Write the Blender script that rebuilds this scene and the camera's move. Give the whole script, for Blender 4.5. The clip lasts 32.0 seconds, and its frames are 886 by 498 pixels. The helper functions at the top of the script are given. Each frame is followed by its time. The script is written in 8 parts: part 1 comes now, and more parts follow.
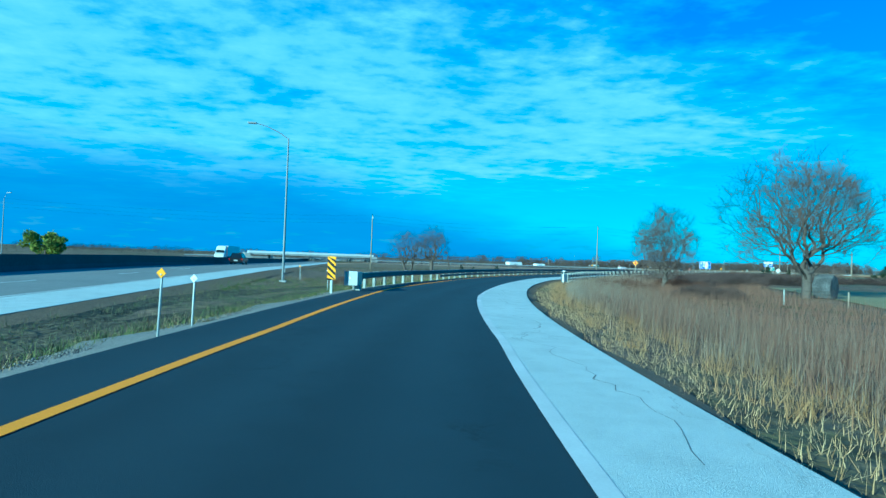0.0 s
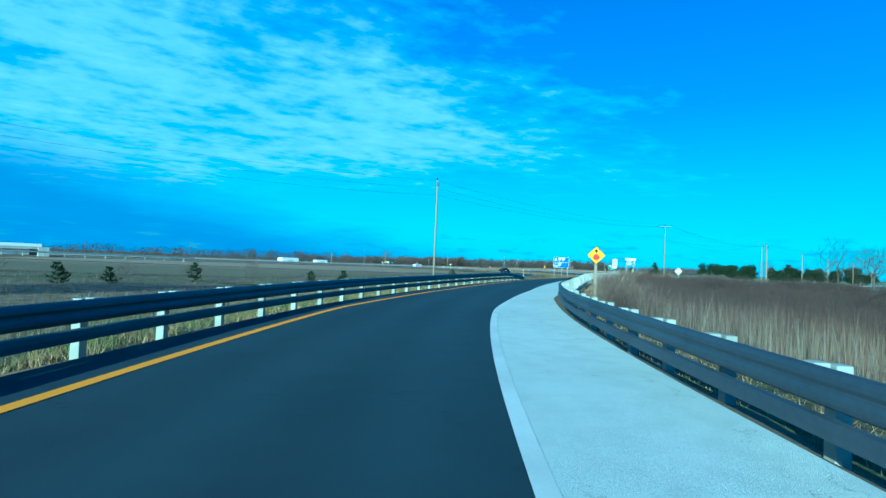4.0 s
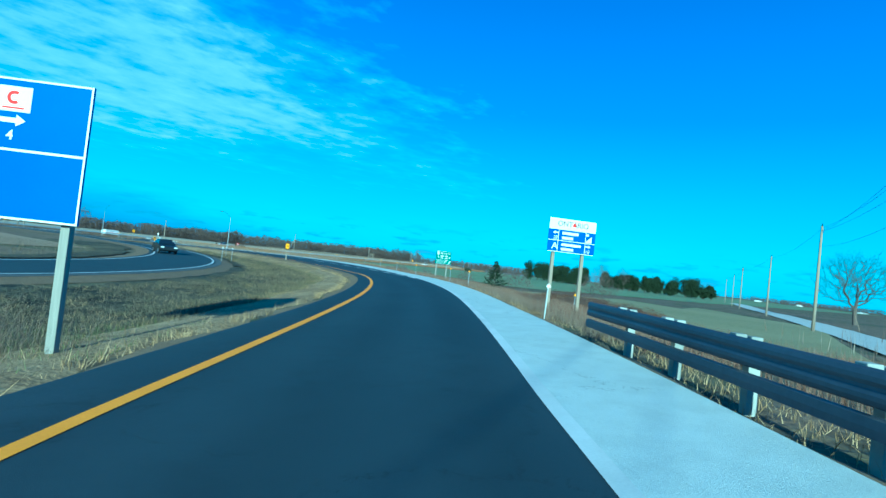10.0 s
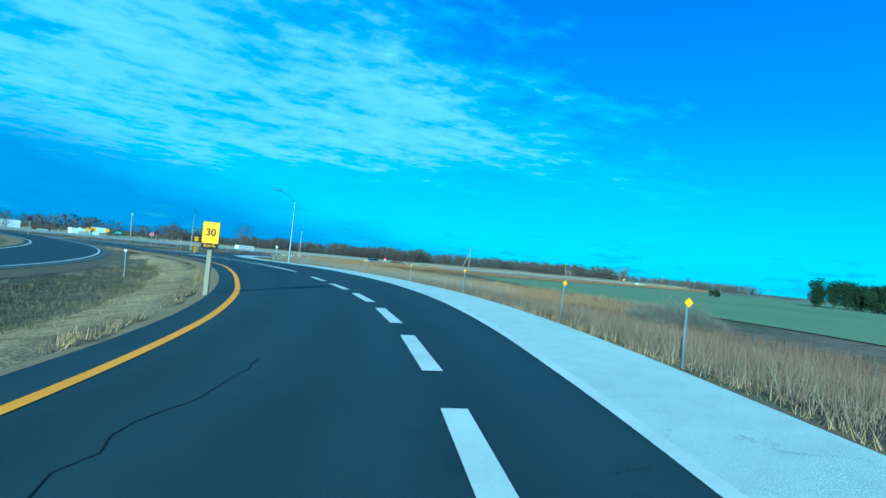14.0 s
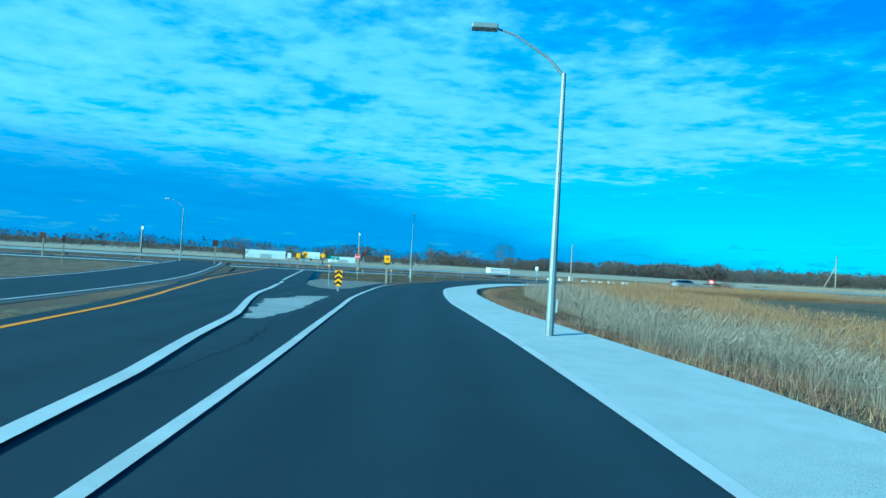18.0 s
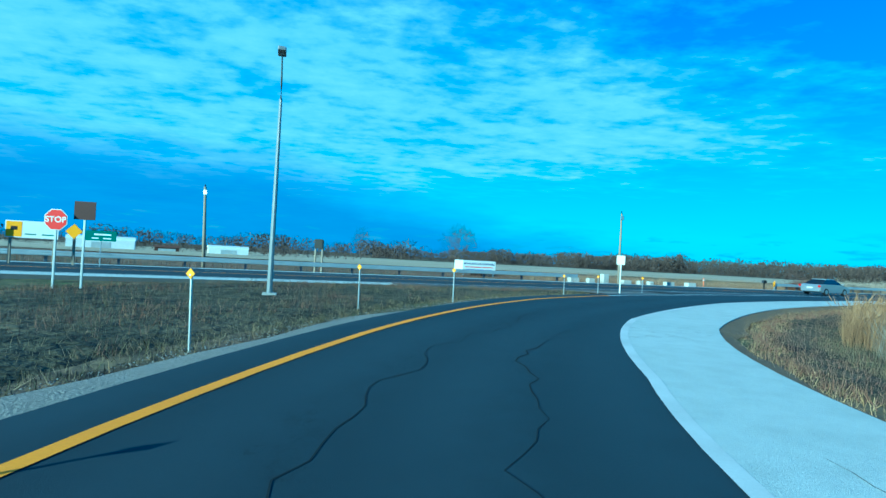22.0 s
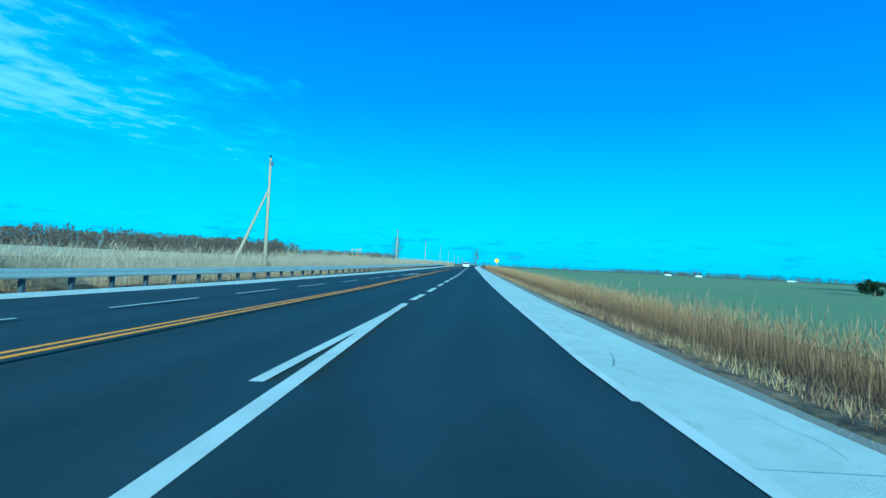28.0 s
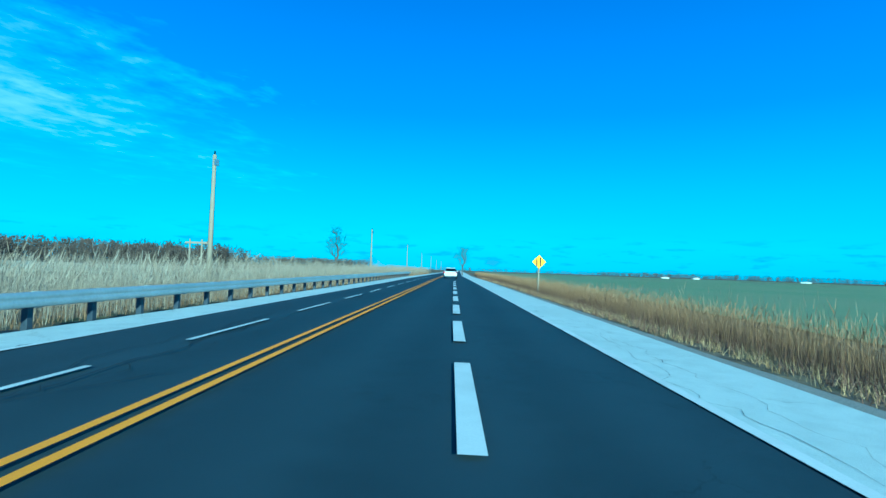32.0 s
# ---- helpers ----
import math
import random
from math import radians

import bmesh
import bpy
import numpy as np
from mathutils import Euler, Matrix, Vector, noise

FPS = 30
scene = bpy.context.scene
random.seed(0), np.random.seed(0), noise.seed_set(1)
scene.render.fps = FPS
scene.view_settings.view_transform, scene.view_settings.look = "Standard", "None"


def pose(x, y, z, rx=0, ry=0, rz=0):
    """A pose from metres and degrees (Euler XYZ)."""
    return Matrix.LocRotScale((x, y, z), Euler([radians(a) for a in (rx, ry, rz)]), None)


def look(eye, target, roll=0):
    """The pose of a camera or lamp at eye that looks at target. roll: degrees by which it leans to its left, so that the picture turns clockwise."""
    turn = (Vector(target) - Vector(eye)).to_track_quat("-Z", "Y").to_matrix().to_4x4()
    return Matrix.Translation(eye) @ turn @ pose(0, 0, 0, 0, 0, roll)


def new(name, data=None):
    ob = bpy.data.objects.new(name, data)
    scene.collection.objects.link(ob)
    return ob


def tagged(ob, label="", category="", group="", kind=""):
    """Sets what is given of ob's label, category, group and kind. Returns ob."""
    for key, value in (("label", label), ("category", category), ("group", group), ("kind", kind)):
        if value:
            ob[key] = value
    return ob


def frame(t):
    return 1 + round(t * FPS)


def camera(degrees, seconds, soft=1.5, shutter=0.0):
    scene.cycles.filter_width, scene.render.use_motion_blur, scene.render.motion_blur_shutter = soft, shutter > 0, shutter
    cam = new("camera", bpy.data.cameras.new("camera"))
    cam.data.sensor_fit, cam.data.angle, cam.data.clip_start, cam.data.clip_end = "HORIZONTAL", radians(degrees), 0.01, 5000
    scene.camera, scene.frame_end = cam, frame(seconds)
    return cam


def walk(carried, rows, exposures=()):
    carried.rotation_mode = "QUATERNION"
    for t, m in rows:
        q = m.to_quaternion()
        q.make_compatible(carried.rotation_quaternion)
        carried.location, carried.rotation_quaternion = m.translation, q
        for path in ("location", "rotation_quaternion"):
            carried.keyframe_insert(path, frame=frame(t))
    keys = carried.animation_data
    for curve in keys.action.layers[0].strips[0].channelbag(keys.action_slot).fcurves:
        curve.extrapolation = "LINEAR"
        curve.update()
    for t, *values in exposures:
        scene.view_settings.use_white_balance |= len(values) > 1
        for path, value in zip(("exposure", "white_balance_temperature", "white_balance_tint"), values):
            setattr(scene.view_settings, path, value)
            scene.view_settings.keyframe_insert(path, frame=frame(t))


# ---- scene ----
cam = camera(79.33, 32.0)
PATH = [
    (0.0, 52.24, 29.25, 1.78, 91.10, -2.03, 3.28),
    (0.5, 51.93, 37.28, 1.71, 91.07, -1.77, 1.06),
    (1.0, 51.96, 45.49, 1.64, 91.11, -1.59, -1.67),
    (1.5, 52.41, 53.83, 1.58, 91.22, -1.46, -4.78),
    (2.0, 53.30, 62.08, 1.53, 91.35, -1.44, -7.98),
    (2.5, 54.63, 70.07, 1.51, 91.43, -1.60, -11.16),
    (3.0, 56.41, 77.83, 1.51, 91.56, -1.87, -14.26),
    (3.5, 58.57, 85.48, 1.51, 91.59, -2.13, -17.51),
    (4.0, 61.08, 92.98, 1.51, 91.61, -2.29, -19.67),
    (4.5, 63.88, 100.30, 1.51, 91.64, -2.42, -22.36),
    (5.0, 67.07, 107.41, 1.52, 91.67, -2.57, -26.15),
    (5.5, 70.74, 114.25, 1.54, 91.71, -2.80, -30.47),
    (6.0, 74.83, 120.91, 1.58, 91.76, -3.16, -33.68),
    (6.5, 79.42, 127.46, 1.64, 91.75, -3.67, -36.72),
    (7.0, 84.39, 133.85, 1.70, 91.60, -4.23, -39.25),
    (7.5, 89.58, 140.04, 1.73, 91.43, -4.69, -40.72),
    (8.0, 94.88, 146.10, 1.73, 91.42, -5.00, -41.68),
    (8.5, 100.22, 152.07, 1.73, 91.59, -5.37, -42.08),
    (9.0, 105.56, 158.01, 1.73, 91.70, -5.93, -41.93),
    (9.5, 110.84, 164.00, 1.74, 91.69, -6.44, -41.28),
    (10.0, 116.02, 170.04, 1.75, 91.68, -6.43, -40.22),
    (10.5, 121.09, 176.14, 1.77, 91.67, -6.15, -39.39),
    (11.0, 126.00, 182.30, 1.77, 91.58, -5.81, -37.87),
    (11.5, 130.68, 188.55, 1.77, 91.52, -5.51, -35.71),
    (12.0, 134.96, 194.95, 1.77, 91.60, -5.39, -33.04),
    (12.5, 138.74, 201.43, 1.75, 91.44, -5.47, -29.93),
    (13.0, 141.93, 207.77, 1.73, 91.37, -5.57, -26.57),
    (13.5, 144.51, 213.81, 1.69, 91.34, -5.60, -22.87),
    (14.0, 146.66, 219.38, 1.69, 91.43, -5.70, -19.41),
    (14.5, 148.27, 224.65, 1.70, 91.51, -5.77, -14.81),
    (15.0, 149.41, 229.76, 1.72, 91.51, -5.75, -10.54),
    (15.5, 150.16, 234.82, 1.74, 91.47, -5.54, -6.86),
    (16.0, 150.57, 239.92, 1.75, 91.49, -5.06, -2.87),
    (16.5, 150.65, 245.11, 1.75, 91.56, -4.48, 0.71),
    (17.0, 150.43, 250.38, 1.74, 91.60, -3.99, 3.98),
    (17.5, 149.97, 255.65, 1.71, 91.46, -3.68, 6.71),
    (18.0, 149.23, 260.95, 1.66, 91.27, -3.50, 8.76),
    (18.5, 148.28, 266.32, 1.59, 91.10, -3.37, 10.19),
    (19.0, 147.17, 271.83, 1.51, 90.96, -3.27, 11.04),
    (19.5, 146.03, 277.48, 1.42, 90.85, -3.15, 11.38),
    (20.0, 144.84, 283.17, 1.34, 90.83, -3.13, 11.22),
    (20.5, 143.79, 288.89, 1.26, 90.79, -3.21, 10.32),
    (21.0, 142.98, 294.50, 1.20, 90.79, -3.27, 8.67),
    (21.5, 142.35, 299.77, 1.10, 90.82, -3.23, 5.92),
    (22.0, 142.12, 304.75, 1.00, 90.95, -3.11, 1.67),
    (22.5, 142.35, 309.43, 0.94, 91.20, -2.93, -5.10),
    (23.0, 143.20, 313.81, 0.95, 91.54, -2.52, -13.29),
    (23.5, 144.75, 318.11, 0.96, 91.71, -2.15, -21.53),
    (24.0, 147.10, 322.44, 0.96, 91.64, -1.93, -29.19),
    (24.5, 150.11, 326.86, 0.96, 91.60, -2.01, -36.22),
    (25.0, 153.79, 331.24, 0.98, 91.52, -2.12, -42.59),
    (25.5, 158.14, 335.48, 0.99, 91.52, -2.40, -47.63),
    (26.0, 163.14, 339.66, 0.99, 91.52, -2.66, -52.47),
    (26.5, 168.80, 343.76, 0.99, 91.49, -2.87, -55.64),
    (27.0, 175.00, 347.89, 0.97, 91.46, -3.00, -56.89),
    (27.5, 181.58, 352.15, 0.95, 91.45, -3.03, -57.22),
    (28.0, 188.55, 356.41, 0.91, 91.50, -2.92, -58.98),
    (28.5, 195.83, 360.63, 0.86, 91.61, -2.74, -60.16),
    (29.0, 203.33, 364.89, 0.84, 91.69, -2.58, -60.72),
    (29.5, 211.07, 369.22, 0.84, 91.79, -2.36, -60.97),
    (30.0, 219.01, 373.65, 0.85, 91.83, -2.20, -61.03),
    (30.5, 227.14, 378.17, 0.90, 91.97, -2.09, -61.07),
    (31.0, 235.45, 382.78, 0.96, 92.12, -2.01, -61.14),
    (31.5, 243.97, 387.49, 1.04, 92.23, -1.92, -61.23),
    (32.0, 252.71, 392.30, 1.11, 92.22, -1.93, -61.32),
]
walk(cam, [(t, pose(*p)) for t, *p in PATH], exposures=[(0.0, 0.66, 4150, -48), (32.0, 0.66, 4150, -48)])

# ---- sky and sun ----
SUN_AZ, SUN_EL = radians(47.0), radians(18.0)   # heading of the shadows on the ground, height of the sun
sun = new("sun", bpy.data.lights.new("sun", "SUN"))
sun.data.energy, sun.data.angle, sun.data.color = 5.0, radians(0.55), (1.0, 0.92, 0.84)
sun.matrix_world = look((0, 0, 60), (math.cos(SUN_AZ) * math.cos(SUN_EL), math.sin(SUN_AZ) * math.cos(SUN_EL), 60 - math.sin(SUN_EL)))

world = bpy.data.worlds.new("sky")
scene.world = world
world.use_nodes = True


class Net:
    """A small writer of node trees."""

    def __init__(self, tree):
        self.t = tree
        tree.nodes.clear()

    def n(self, kind, out=0, props=None, **ins):
        node = self.t.nodes.new("ShaderNode" + kind)
        for k, v in (props or {}).items():
            setattr(node, k, v)
        for k, v in ins.items():
            key = int(k[1:]) if k[0] == "i" and k[1:].isdigit() else k.replace("_", " ")
            sock = node.inputs[key]
            if hasattr(v, "is_output"):
                self.t.links.new(v, sock)
            else:
                sock.default_value = v
        return node.outputs[out]

    def math(self, op, a, b=0.0, c=0.0, clamp=False):
        return self.n("Math", props={"operation": op, "use_clamp": clamp}, i0=a, i1=b, i2=c)

    def ramp(self, fac, stops):
        node = self.t.nodes.new("ShaderNodeValToRGB")
        while len(node.color_ramp.elements) < len(stops):
            node.color_ramp.elements.new(0.5)
        for e, (p, col) in zip(node.color_ramp.elements, stops):
            e.position, e.color = p, (*col, 1) if len(col) == 3 else col
        self.t.links.new(fac, node.inputs[0])
        return node.outputs[0]

    def mix(self, fac, a, b, blend="MIX"):
        node = self.t.nodes.new("ShaderNodeMix")
        node.data_type, node.blend_type = "RGBA", blend
        for key, v in ((0, fac), (6, a), (7, b)):
            if hasattr(v, "is_output"):
                self.t.links.new(v, node.inputs[key])
            else:
                node.inputs[key].default_value = (*v, 1) if isinstance(v, tuple) and len(v) == 3 else v
        return node.outputs[2]

    def noise(self, vec, scale, detail=4.0, rough=0.55, out=0, dist=0.0):
        return self.n("TexNoise", out, Vector=vec, Scale=scale, Detail=detail, Roughness=rough, Distortion=dist)


def build_sky():
    w = Net(world.node_tree)
    sky = w.n("TexSky", props={"sky_type": "NISHITA", "sun_disc": False, "sun_elevation": SUN_EL,
                               "sun_rotation": math.pi * 1.5 - SUN_AZ, "altitude": 200, "air_density": 1.0, "dust_density": 0.3, "ozone_density": 3.0})
    deep = w.n("HueSaturation", Color=sky, Saturation=1.5, Value=1.0, Fac=1.0)
    way = w.n("TexCoord", 0)
    x, y, z = (w.n("SeparateXYZ", k, Vector=way) for k in range(3))
    zc = w.math("MAXIMUM", z, 0.0)
    clear = w.ramp(zc, [(0.0, (0.07, 0.49, 0.92)), (0.05, (0.05, 0.57, 0.95)), (0.14, (0.03, 0.465, 0.93)), (0.28, (0.022, 0.28, 0.88)), (0.45, (0.02, 0.185, 0.70)), (0.75, (0.03, 0.10, 0.40)), (1.0, (0.02, 0.07, 0.28))])
    clear = w.n("VectorMath", props={"operation": "SCALE"}, Vector=clear, Scale=5.5)
    base = w.mix(0.88, deep, clear)
    up = w.math("ADD", zc, 0.06)
    px, py = w.math("DIVIDE", x, up), w.math("DIVIDE", y, up)
    flat = w.n("CombineXYZ", X=px, Y=py, Z=0.0)
    turn = w.n("Mapping", Vector=flat, Rotation=(0, 0, radians(-14)), Scale=(0.9, 1.15, 1.0))
    big = w.math("SUBTRACT", w.noise(turn, 0.9, 3.0, 0.5), 0.5)
    fine = w.math("SUBTRACT", w.noise(turn, 7.5, 5.0, 0.6), 0.5)
    puffs = w.math("ADD", w.math("MULTIPLY", w.math("SUBTRACT", w.noise(turn, 2.6, 4.0, 0.5), 0.5), 0.75), w.math("MULTIPLY", fine, 0.6))
    # a wedge of broken high cloud that thins out toward the clear half of the sky
    edge_a = w.math("SUBTRACT", w.math("SUBTRACT", py, 1.3), w.math("MULTIPLY", px, 0.66))
    edge_b = w.math("SUBTRACT", w.math("SUBTRACT", 5.7, w.math("MULTIPLY", px, 0.62)), py)
    reach = w.math("MINIMUM", w.math("MULTIPLY", edge_a, 0.55), w.math("MULTIPLY", edge_b, 0.40))
    reach = w.math("MINIMUM", reach, 0.62)
    cover = w.math("ADD", w.math("ADD", reach, w.math("MULTIPLY", big, 0.9)), w.math("MULTIPLY", puffs, 1.5))
    cloud = w.math("MULTIPLY", w.math("ADD", cover, 0.12), 1.35, clamp=True)
    lit = w.math("ADD", w.math("ADD", w.math("MULTIPLY", puffs, 1.5), w.math("MULTIPLY", big, 0.9)), 0.5, clamp=True)
    white = w.mix(lit, (1.15, 2.5, 4.7), (2.75, 3.9, 4.9))
    col = w.mix(w.math("MULTIPLY", cloud, 0.93), base, white)
    # a thin veil under the cloud and a dim bank low in the cloudy quarter
    thin = w.n("Mapping", Vector=way, Scale=(7, 7, 38))
    tuft = w.noise(thin, 1.0, 5.0, 0.6)
    veil = w.math("MULTIPLY", w.math("SUBTRACT", 0.19, z), 7.0, clamp=True)
    veil = w.math("MULTIPLY", veil, w.math("ADD", w.math("MULTIPLY", tuft, 1.2), -0.25, clamp=True))
    col = w.mix(w.math("MULTIPLY", veil, 0.55), col, (1.3, 2.9, 4.3))
    limit = w.math("MINIMUM", w.math("SUBTRACT", 0.115, w.math("MULTIPLY", x, 0.22)), 0.19)
    bank = w.math("MULTIPLY", w.math("SUBTRACT", limit, z), 11.0)
    bank = w.math("ADD", bank, w.math("MULTIPLY", w.math("SUBTRACT", tuft, 0.5), 0.9), clamp=True)
    col = w.mix(w.math("MULTIPLY", bank, 0.8), col, w.mix(tuft, (0.22, 0.80, 2.9), (0.5, 1.45, 3.7)))
    low = w.math("MULTIPLY", w.math("SUBTRACT", 0.075, z), 30.0, clamp=True)
    few = w.math("MULTIPLY", w.math("SUBTRACT", w.noise(w.n("Mapping", Vector=way, Scale=(16, 16, 90)), 1.0, 4.0, 0.55), 0.55), 9.0, clamp=True)
    col = w.mix(w.math("MULTIPLY", w.math("MULTIPLY", few, low), 0.6), col, (1.1, 2.0, 3.4))
    bg = w.n("Background", Color=col, Strength=0.125)
    out = w.t.nodes.new("ShaderNodeOutputWorld")
    w.t.links.new(bg, out.inputs[0])


build_sky()

# ---- materials ----
def material(name, shade, rough=0.8, metal=0.0, bump=None, spec=0.3, **more):
    """shade(net, place) gives a colour; bump(net, place) a height and its depth in metres."""
    m = bpy.data.materials.new(name)
    m.use_nodes = True
    w = Net(m.node_tree)
    place = w.n("NewGeometry", 0)
    base = shade(w, place) if callable(shade) else (*shade, 1)
    ins = dict(Base_Color=base, Roughness=rough(w, place) if callable(rough) else rough, Metallic=metal, Specular_IOR_Level=spec)
    ins.update(more)
    if bump:
        h, depth = bump(w, place)
        ins["Normal"] = w.n("Bump", Height=h, Distance=depth, Strength=1.0)
    b = w.n("BsdfPrincipled", **ins)
    out = w.t.nodes.new("ShaderNodeOutputMaterial")
    w.t.links.new(b, out.inputs[0])
    return m


def speckled(a, b, scale=3.0, fine=60.0, amount=0.35):
    def shade(w, p):
        big = w.noise(p, scale, 4)
        small = w.noise(p, fine, 2)
        c = w.mix(w.ramp(big, [(0.35, (0, 0, 0)), (0.65, (1, 1, 1))]), a, b)
        return w.mix(amount, c, w.mix(small, tuple(v * 0.55 for v in a), tuple(min(1, v * 1.5) for v in b)))
    return shade


def painted(c, dirt=0.25):
    return speckled(c, tuple(v * (1 - dirt) for v in c), 1.3, 35.0, 0.18)


def grain(scale, depth):
    return lambda w, p: (w.noise(p, scale, 3), depth)


def islands(*cols):
    def shade(w, p):
        r = w.n("NewGeometry", 8)
        return w.ramp(r, [(i / max(1, len(cols) - 1), c) for i, c in enumerate(cols)])
    return shade


def asphalt_shade(a, b, wear=0.0, crack_at=0.49):
    def shade(w, p):
        big = w.noise(p, 0.22, 5, 0.6)
        mid = w.noise(p, 2.2, 4)
        small = w.noise(p, 90.0, 2)
        c = w.mix(w.ramp(big, [(0.35, (0, 0, 0)), (0.68, (1, 1, 1))]), a, b)
        c = w.mix(w.math("MULTIPLY", w.ramp(mid, [(0.42, (0, 0, 0)), (0.75, (1, 1, 1))]), 0.5), c, tuple(v * 0.6 for v in a))
        if wear:
            # paler wheel paths with a dark oily strip between them
            u = w.n("Attribute", 2, props={"attribute_name": "across"})
            wave = w.math("COSINE", w.math("MULTIPLY", w.math("ADD", u, w.math("MULTIPLY", mid, 0.5)), 3.7))
            f = w.math("MULTIPLY", w.math("ADD", w.math("MULTIPLY", wave, 0.5), 0.5), w.math("ADD", w.noise(p, 0.5, 5, 0.7), 0.15))
            c = w.mix(w.math("MULTIPLY", f, wear), c, tuple(v * 1.9 for v in b))
        # fine dark cracks, wandering and broken
        bent = w.n("VectorMath", props={"operation": "ADD"}, i0=p, i1=w.n("VectorMath", props={"operation": "SCALE"}, i0=w.noise(p, 1.1, 6, 0.7, 1), Scale=1.5))
        crack = w.n("TexVoronoi", props={"feature": "DISTANCE_TO_EDGE"}, Vector=bent, Scale=0.28)
        thin = w.math("LESS_THAN", crack, w.math("MULTIPLY", w.math("SUBTRACT", mid, 0.36), 0.017))
        c = w.mix(w.math("MULTIPLY", w.math("MULTIPLY", thin, w.math("GREATER_THAN", w.noise(p, 0.13, 2), crack_at)), 0.8), c, tuple(v * 0.35 for v in a))
        return w.mix(0.4, c, w.mix(small, tuple(v * 0.45 for v in a), tuple(v * 1.7 for v in b)))
    return shade


M_ASPHALT = material("asphalt", asphalt_shade((0.019, 0.030, 0.042), (0.030, 0.043, 0.056), 0.5), 0.8, bump=grain(120, 0.004), spec=0.3)
M_OLDROAD = material("worn_asphalt", asphalt_shade((0.085, 0.088, 0.09), (0.12, 0.12, 0.118)), 0.85, bump=grain(120, 0.004), spec=0.25)
M_HIGHWAY = material("highway_concrete", asphalt_shade((0.20, 0.20, 0.19), (0.27, 0.265, 0.25)), 0.85)
M_SHOULDER = material("pale_shoulder", asphalt_shade((0.50, 0.53, 0.50), (0.62, 0.645, 0.62)), 0.9, bump=grain(80, 0.006))
M_DIRTEDGE = material("dirt_and_straw_edge", speckled((0.11, 0.075, 0.045), (0.24, 0.165, 0.095), 1.6, 14.0, 0.8), 0.95, bump=grain(18, 0.03))
M_MAST = material("dull_lamp_steel", speckled((0.22, 0.235, 0.25), (0.30, 0.31, 0.32), 0.9, 14.0, 0.3), 0.5, 0.4)
M_DRYFIELD = material("tan_dry_grass", speckled((0.24, 0.155, 0.095), (0.36, 0.26, 0.165), 0.08, 3.0, 0.6), 0.95, bump=grain(3, 0.12))
M_CRACK = material("crack_filler", (0.013, 0.015, 0.018), 0.9)
M_FINECRACK = material("fine_crack", (0.09, 0.095, 0.09), 0.9)
M_PATCH = material("pale_broken_concrete", asphalt_shade((0.24, 0.245, 0.24), (0.50, 0.51, 0.49)), 0.9, bump=grain(40, 0.012))
M_GRAVEL = material("gravel", speckled((0.13, 0.12, 0.108), (0.29, 0.27, 0.245), 2.5, 26.0, 0.85), 0.95, bump=grain(26, 0.03))
M_WHITE = material("white_road_paint", speckled((0.72, 0.72, 0.70), (0.55, 0.55, 0.53), 0.9, 40.0, 0.3), 0.7)
M_YELLOW = material("yellow_road_paint", speckled((0.99, 0.37, 0.012), (0.88, 0.32, 0.012), 0.9, 40.0, 0.3), 0.7)
M_GALV = material("galvanised_steel", speckled((0.50, 0.52, 0.53), (0.36, 0.38, 0.40), 1.1, 18.0, 0.3), 0.42, 0.85)
# weathered steel, darkened and blued as a rail face turned from the sun
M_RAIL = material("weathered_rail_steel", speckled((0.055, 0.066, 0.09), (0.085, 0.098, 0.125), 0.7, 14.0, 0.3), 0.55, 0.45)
M_BLOCK = material("pale_rail_block", painted((0.44, 0.45, 0.42), 0.4), 0.8)
M_POLE = material("utility_pole_wood", lambda w, p: w.mix(w.noise(w.n("Mapping", Vector=p, Scale=(14, 14, 0.6)), 3.0, 5), (0.20, 0.155, 0.115), (0.40, 0.34, 0.27)), 0.9, bump=grain(30, 0.01))
M_GREYPOST = material("grey_sign_post_wood", lambda w, p: w.mix(w.noise(w.n("Mapping", Vector=p, Scale=(14, 14, 0.6)), 3.0, 5), (0.20, 0.19, 0.17), (0.36, 0.34, 0.30)), 0.9, bump=grain(30, 0.008))
M_WIRE = material("black_cable", (0.02, 0.02, 0.022), 0.6)
M_DARK = material("black_paint", painted((0.012, 0.012, 0.013)), 0.6)
M_SIGNY = material("yellow_sign_sheet", painted((0.97, 0.42, 0.0), 0.1), 0.45)
M_SIGNB = material("blue_sign_sheet", painted((0.012, 0.085, 0.52), 0.12), 0.45)
M_NAVY = material("navy_lettering", painted((0.012, 0.03, 0.16), 0.1), 0.5)
M_SIGNG = material("green_sign_sheet", painted((0.0, 0.17, 0.13), 0.12), 0.45)
M_SIGNW = material("white_sign_sheet", painted((0.80, 0.80, 0.79), 0.08), 0.45)
M_SIGNR = material("red_sign_sheet", painted((0.62, 0.02, 0.02), 0.1), 0.45)
M_SIGNBACK = material("sign_back_metal", painted((0.55, 0.56, 0.56), 0.2), 0.5, 0.3)
M_BROWN = material("dark_red_sign_back", painted((0.055, 0.02, 0.018), 0.2), 0.6)
M_PALEBLOCK = material("pale_concrete_block", speckled((0.62, 0.61, 0.57), (0.46, 0.45, 0.42), 1.2, 14.0, 0.4), 0.9, bump=grain(24, 0.012))
M_CONC = material("concrete", speckled((0.48, 0.47, 0.44), (0.36, 0.355, 0.34), 0.5, 12.0, 0.3), 0.9, bump=grain(30, 0.01))
M_BARK = material("bark", speckled((0.075, 0.06, 0.053), (0.135, 0.11, 0.095), 3.0, 20.0, 0.5), 0.95, bump=grain(18, 0.02))
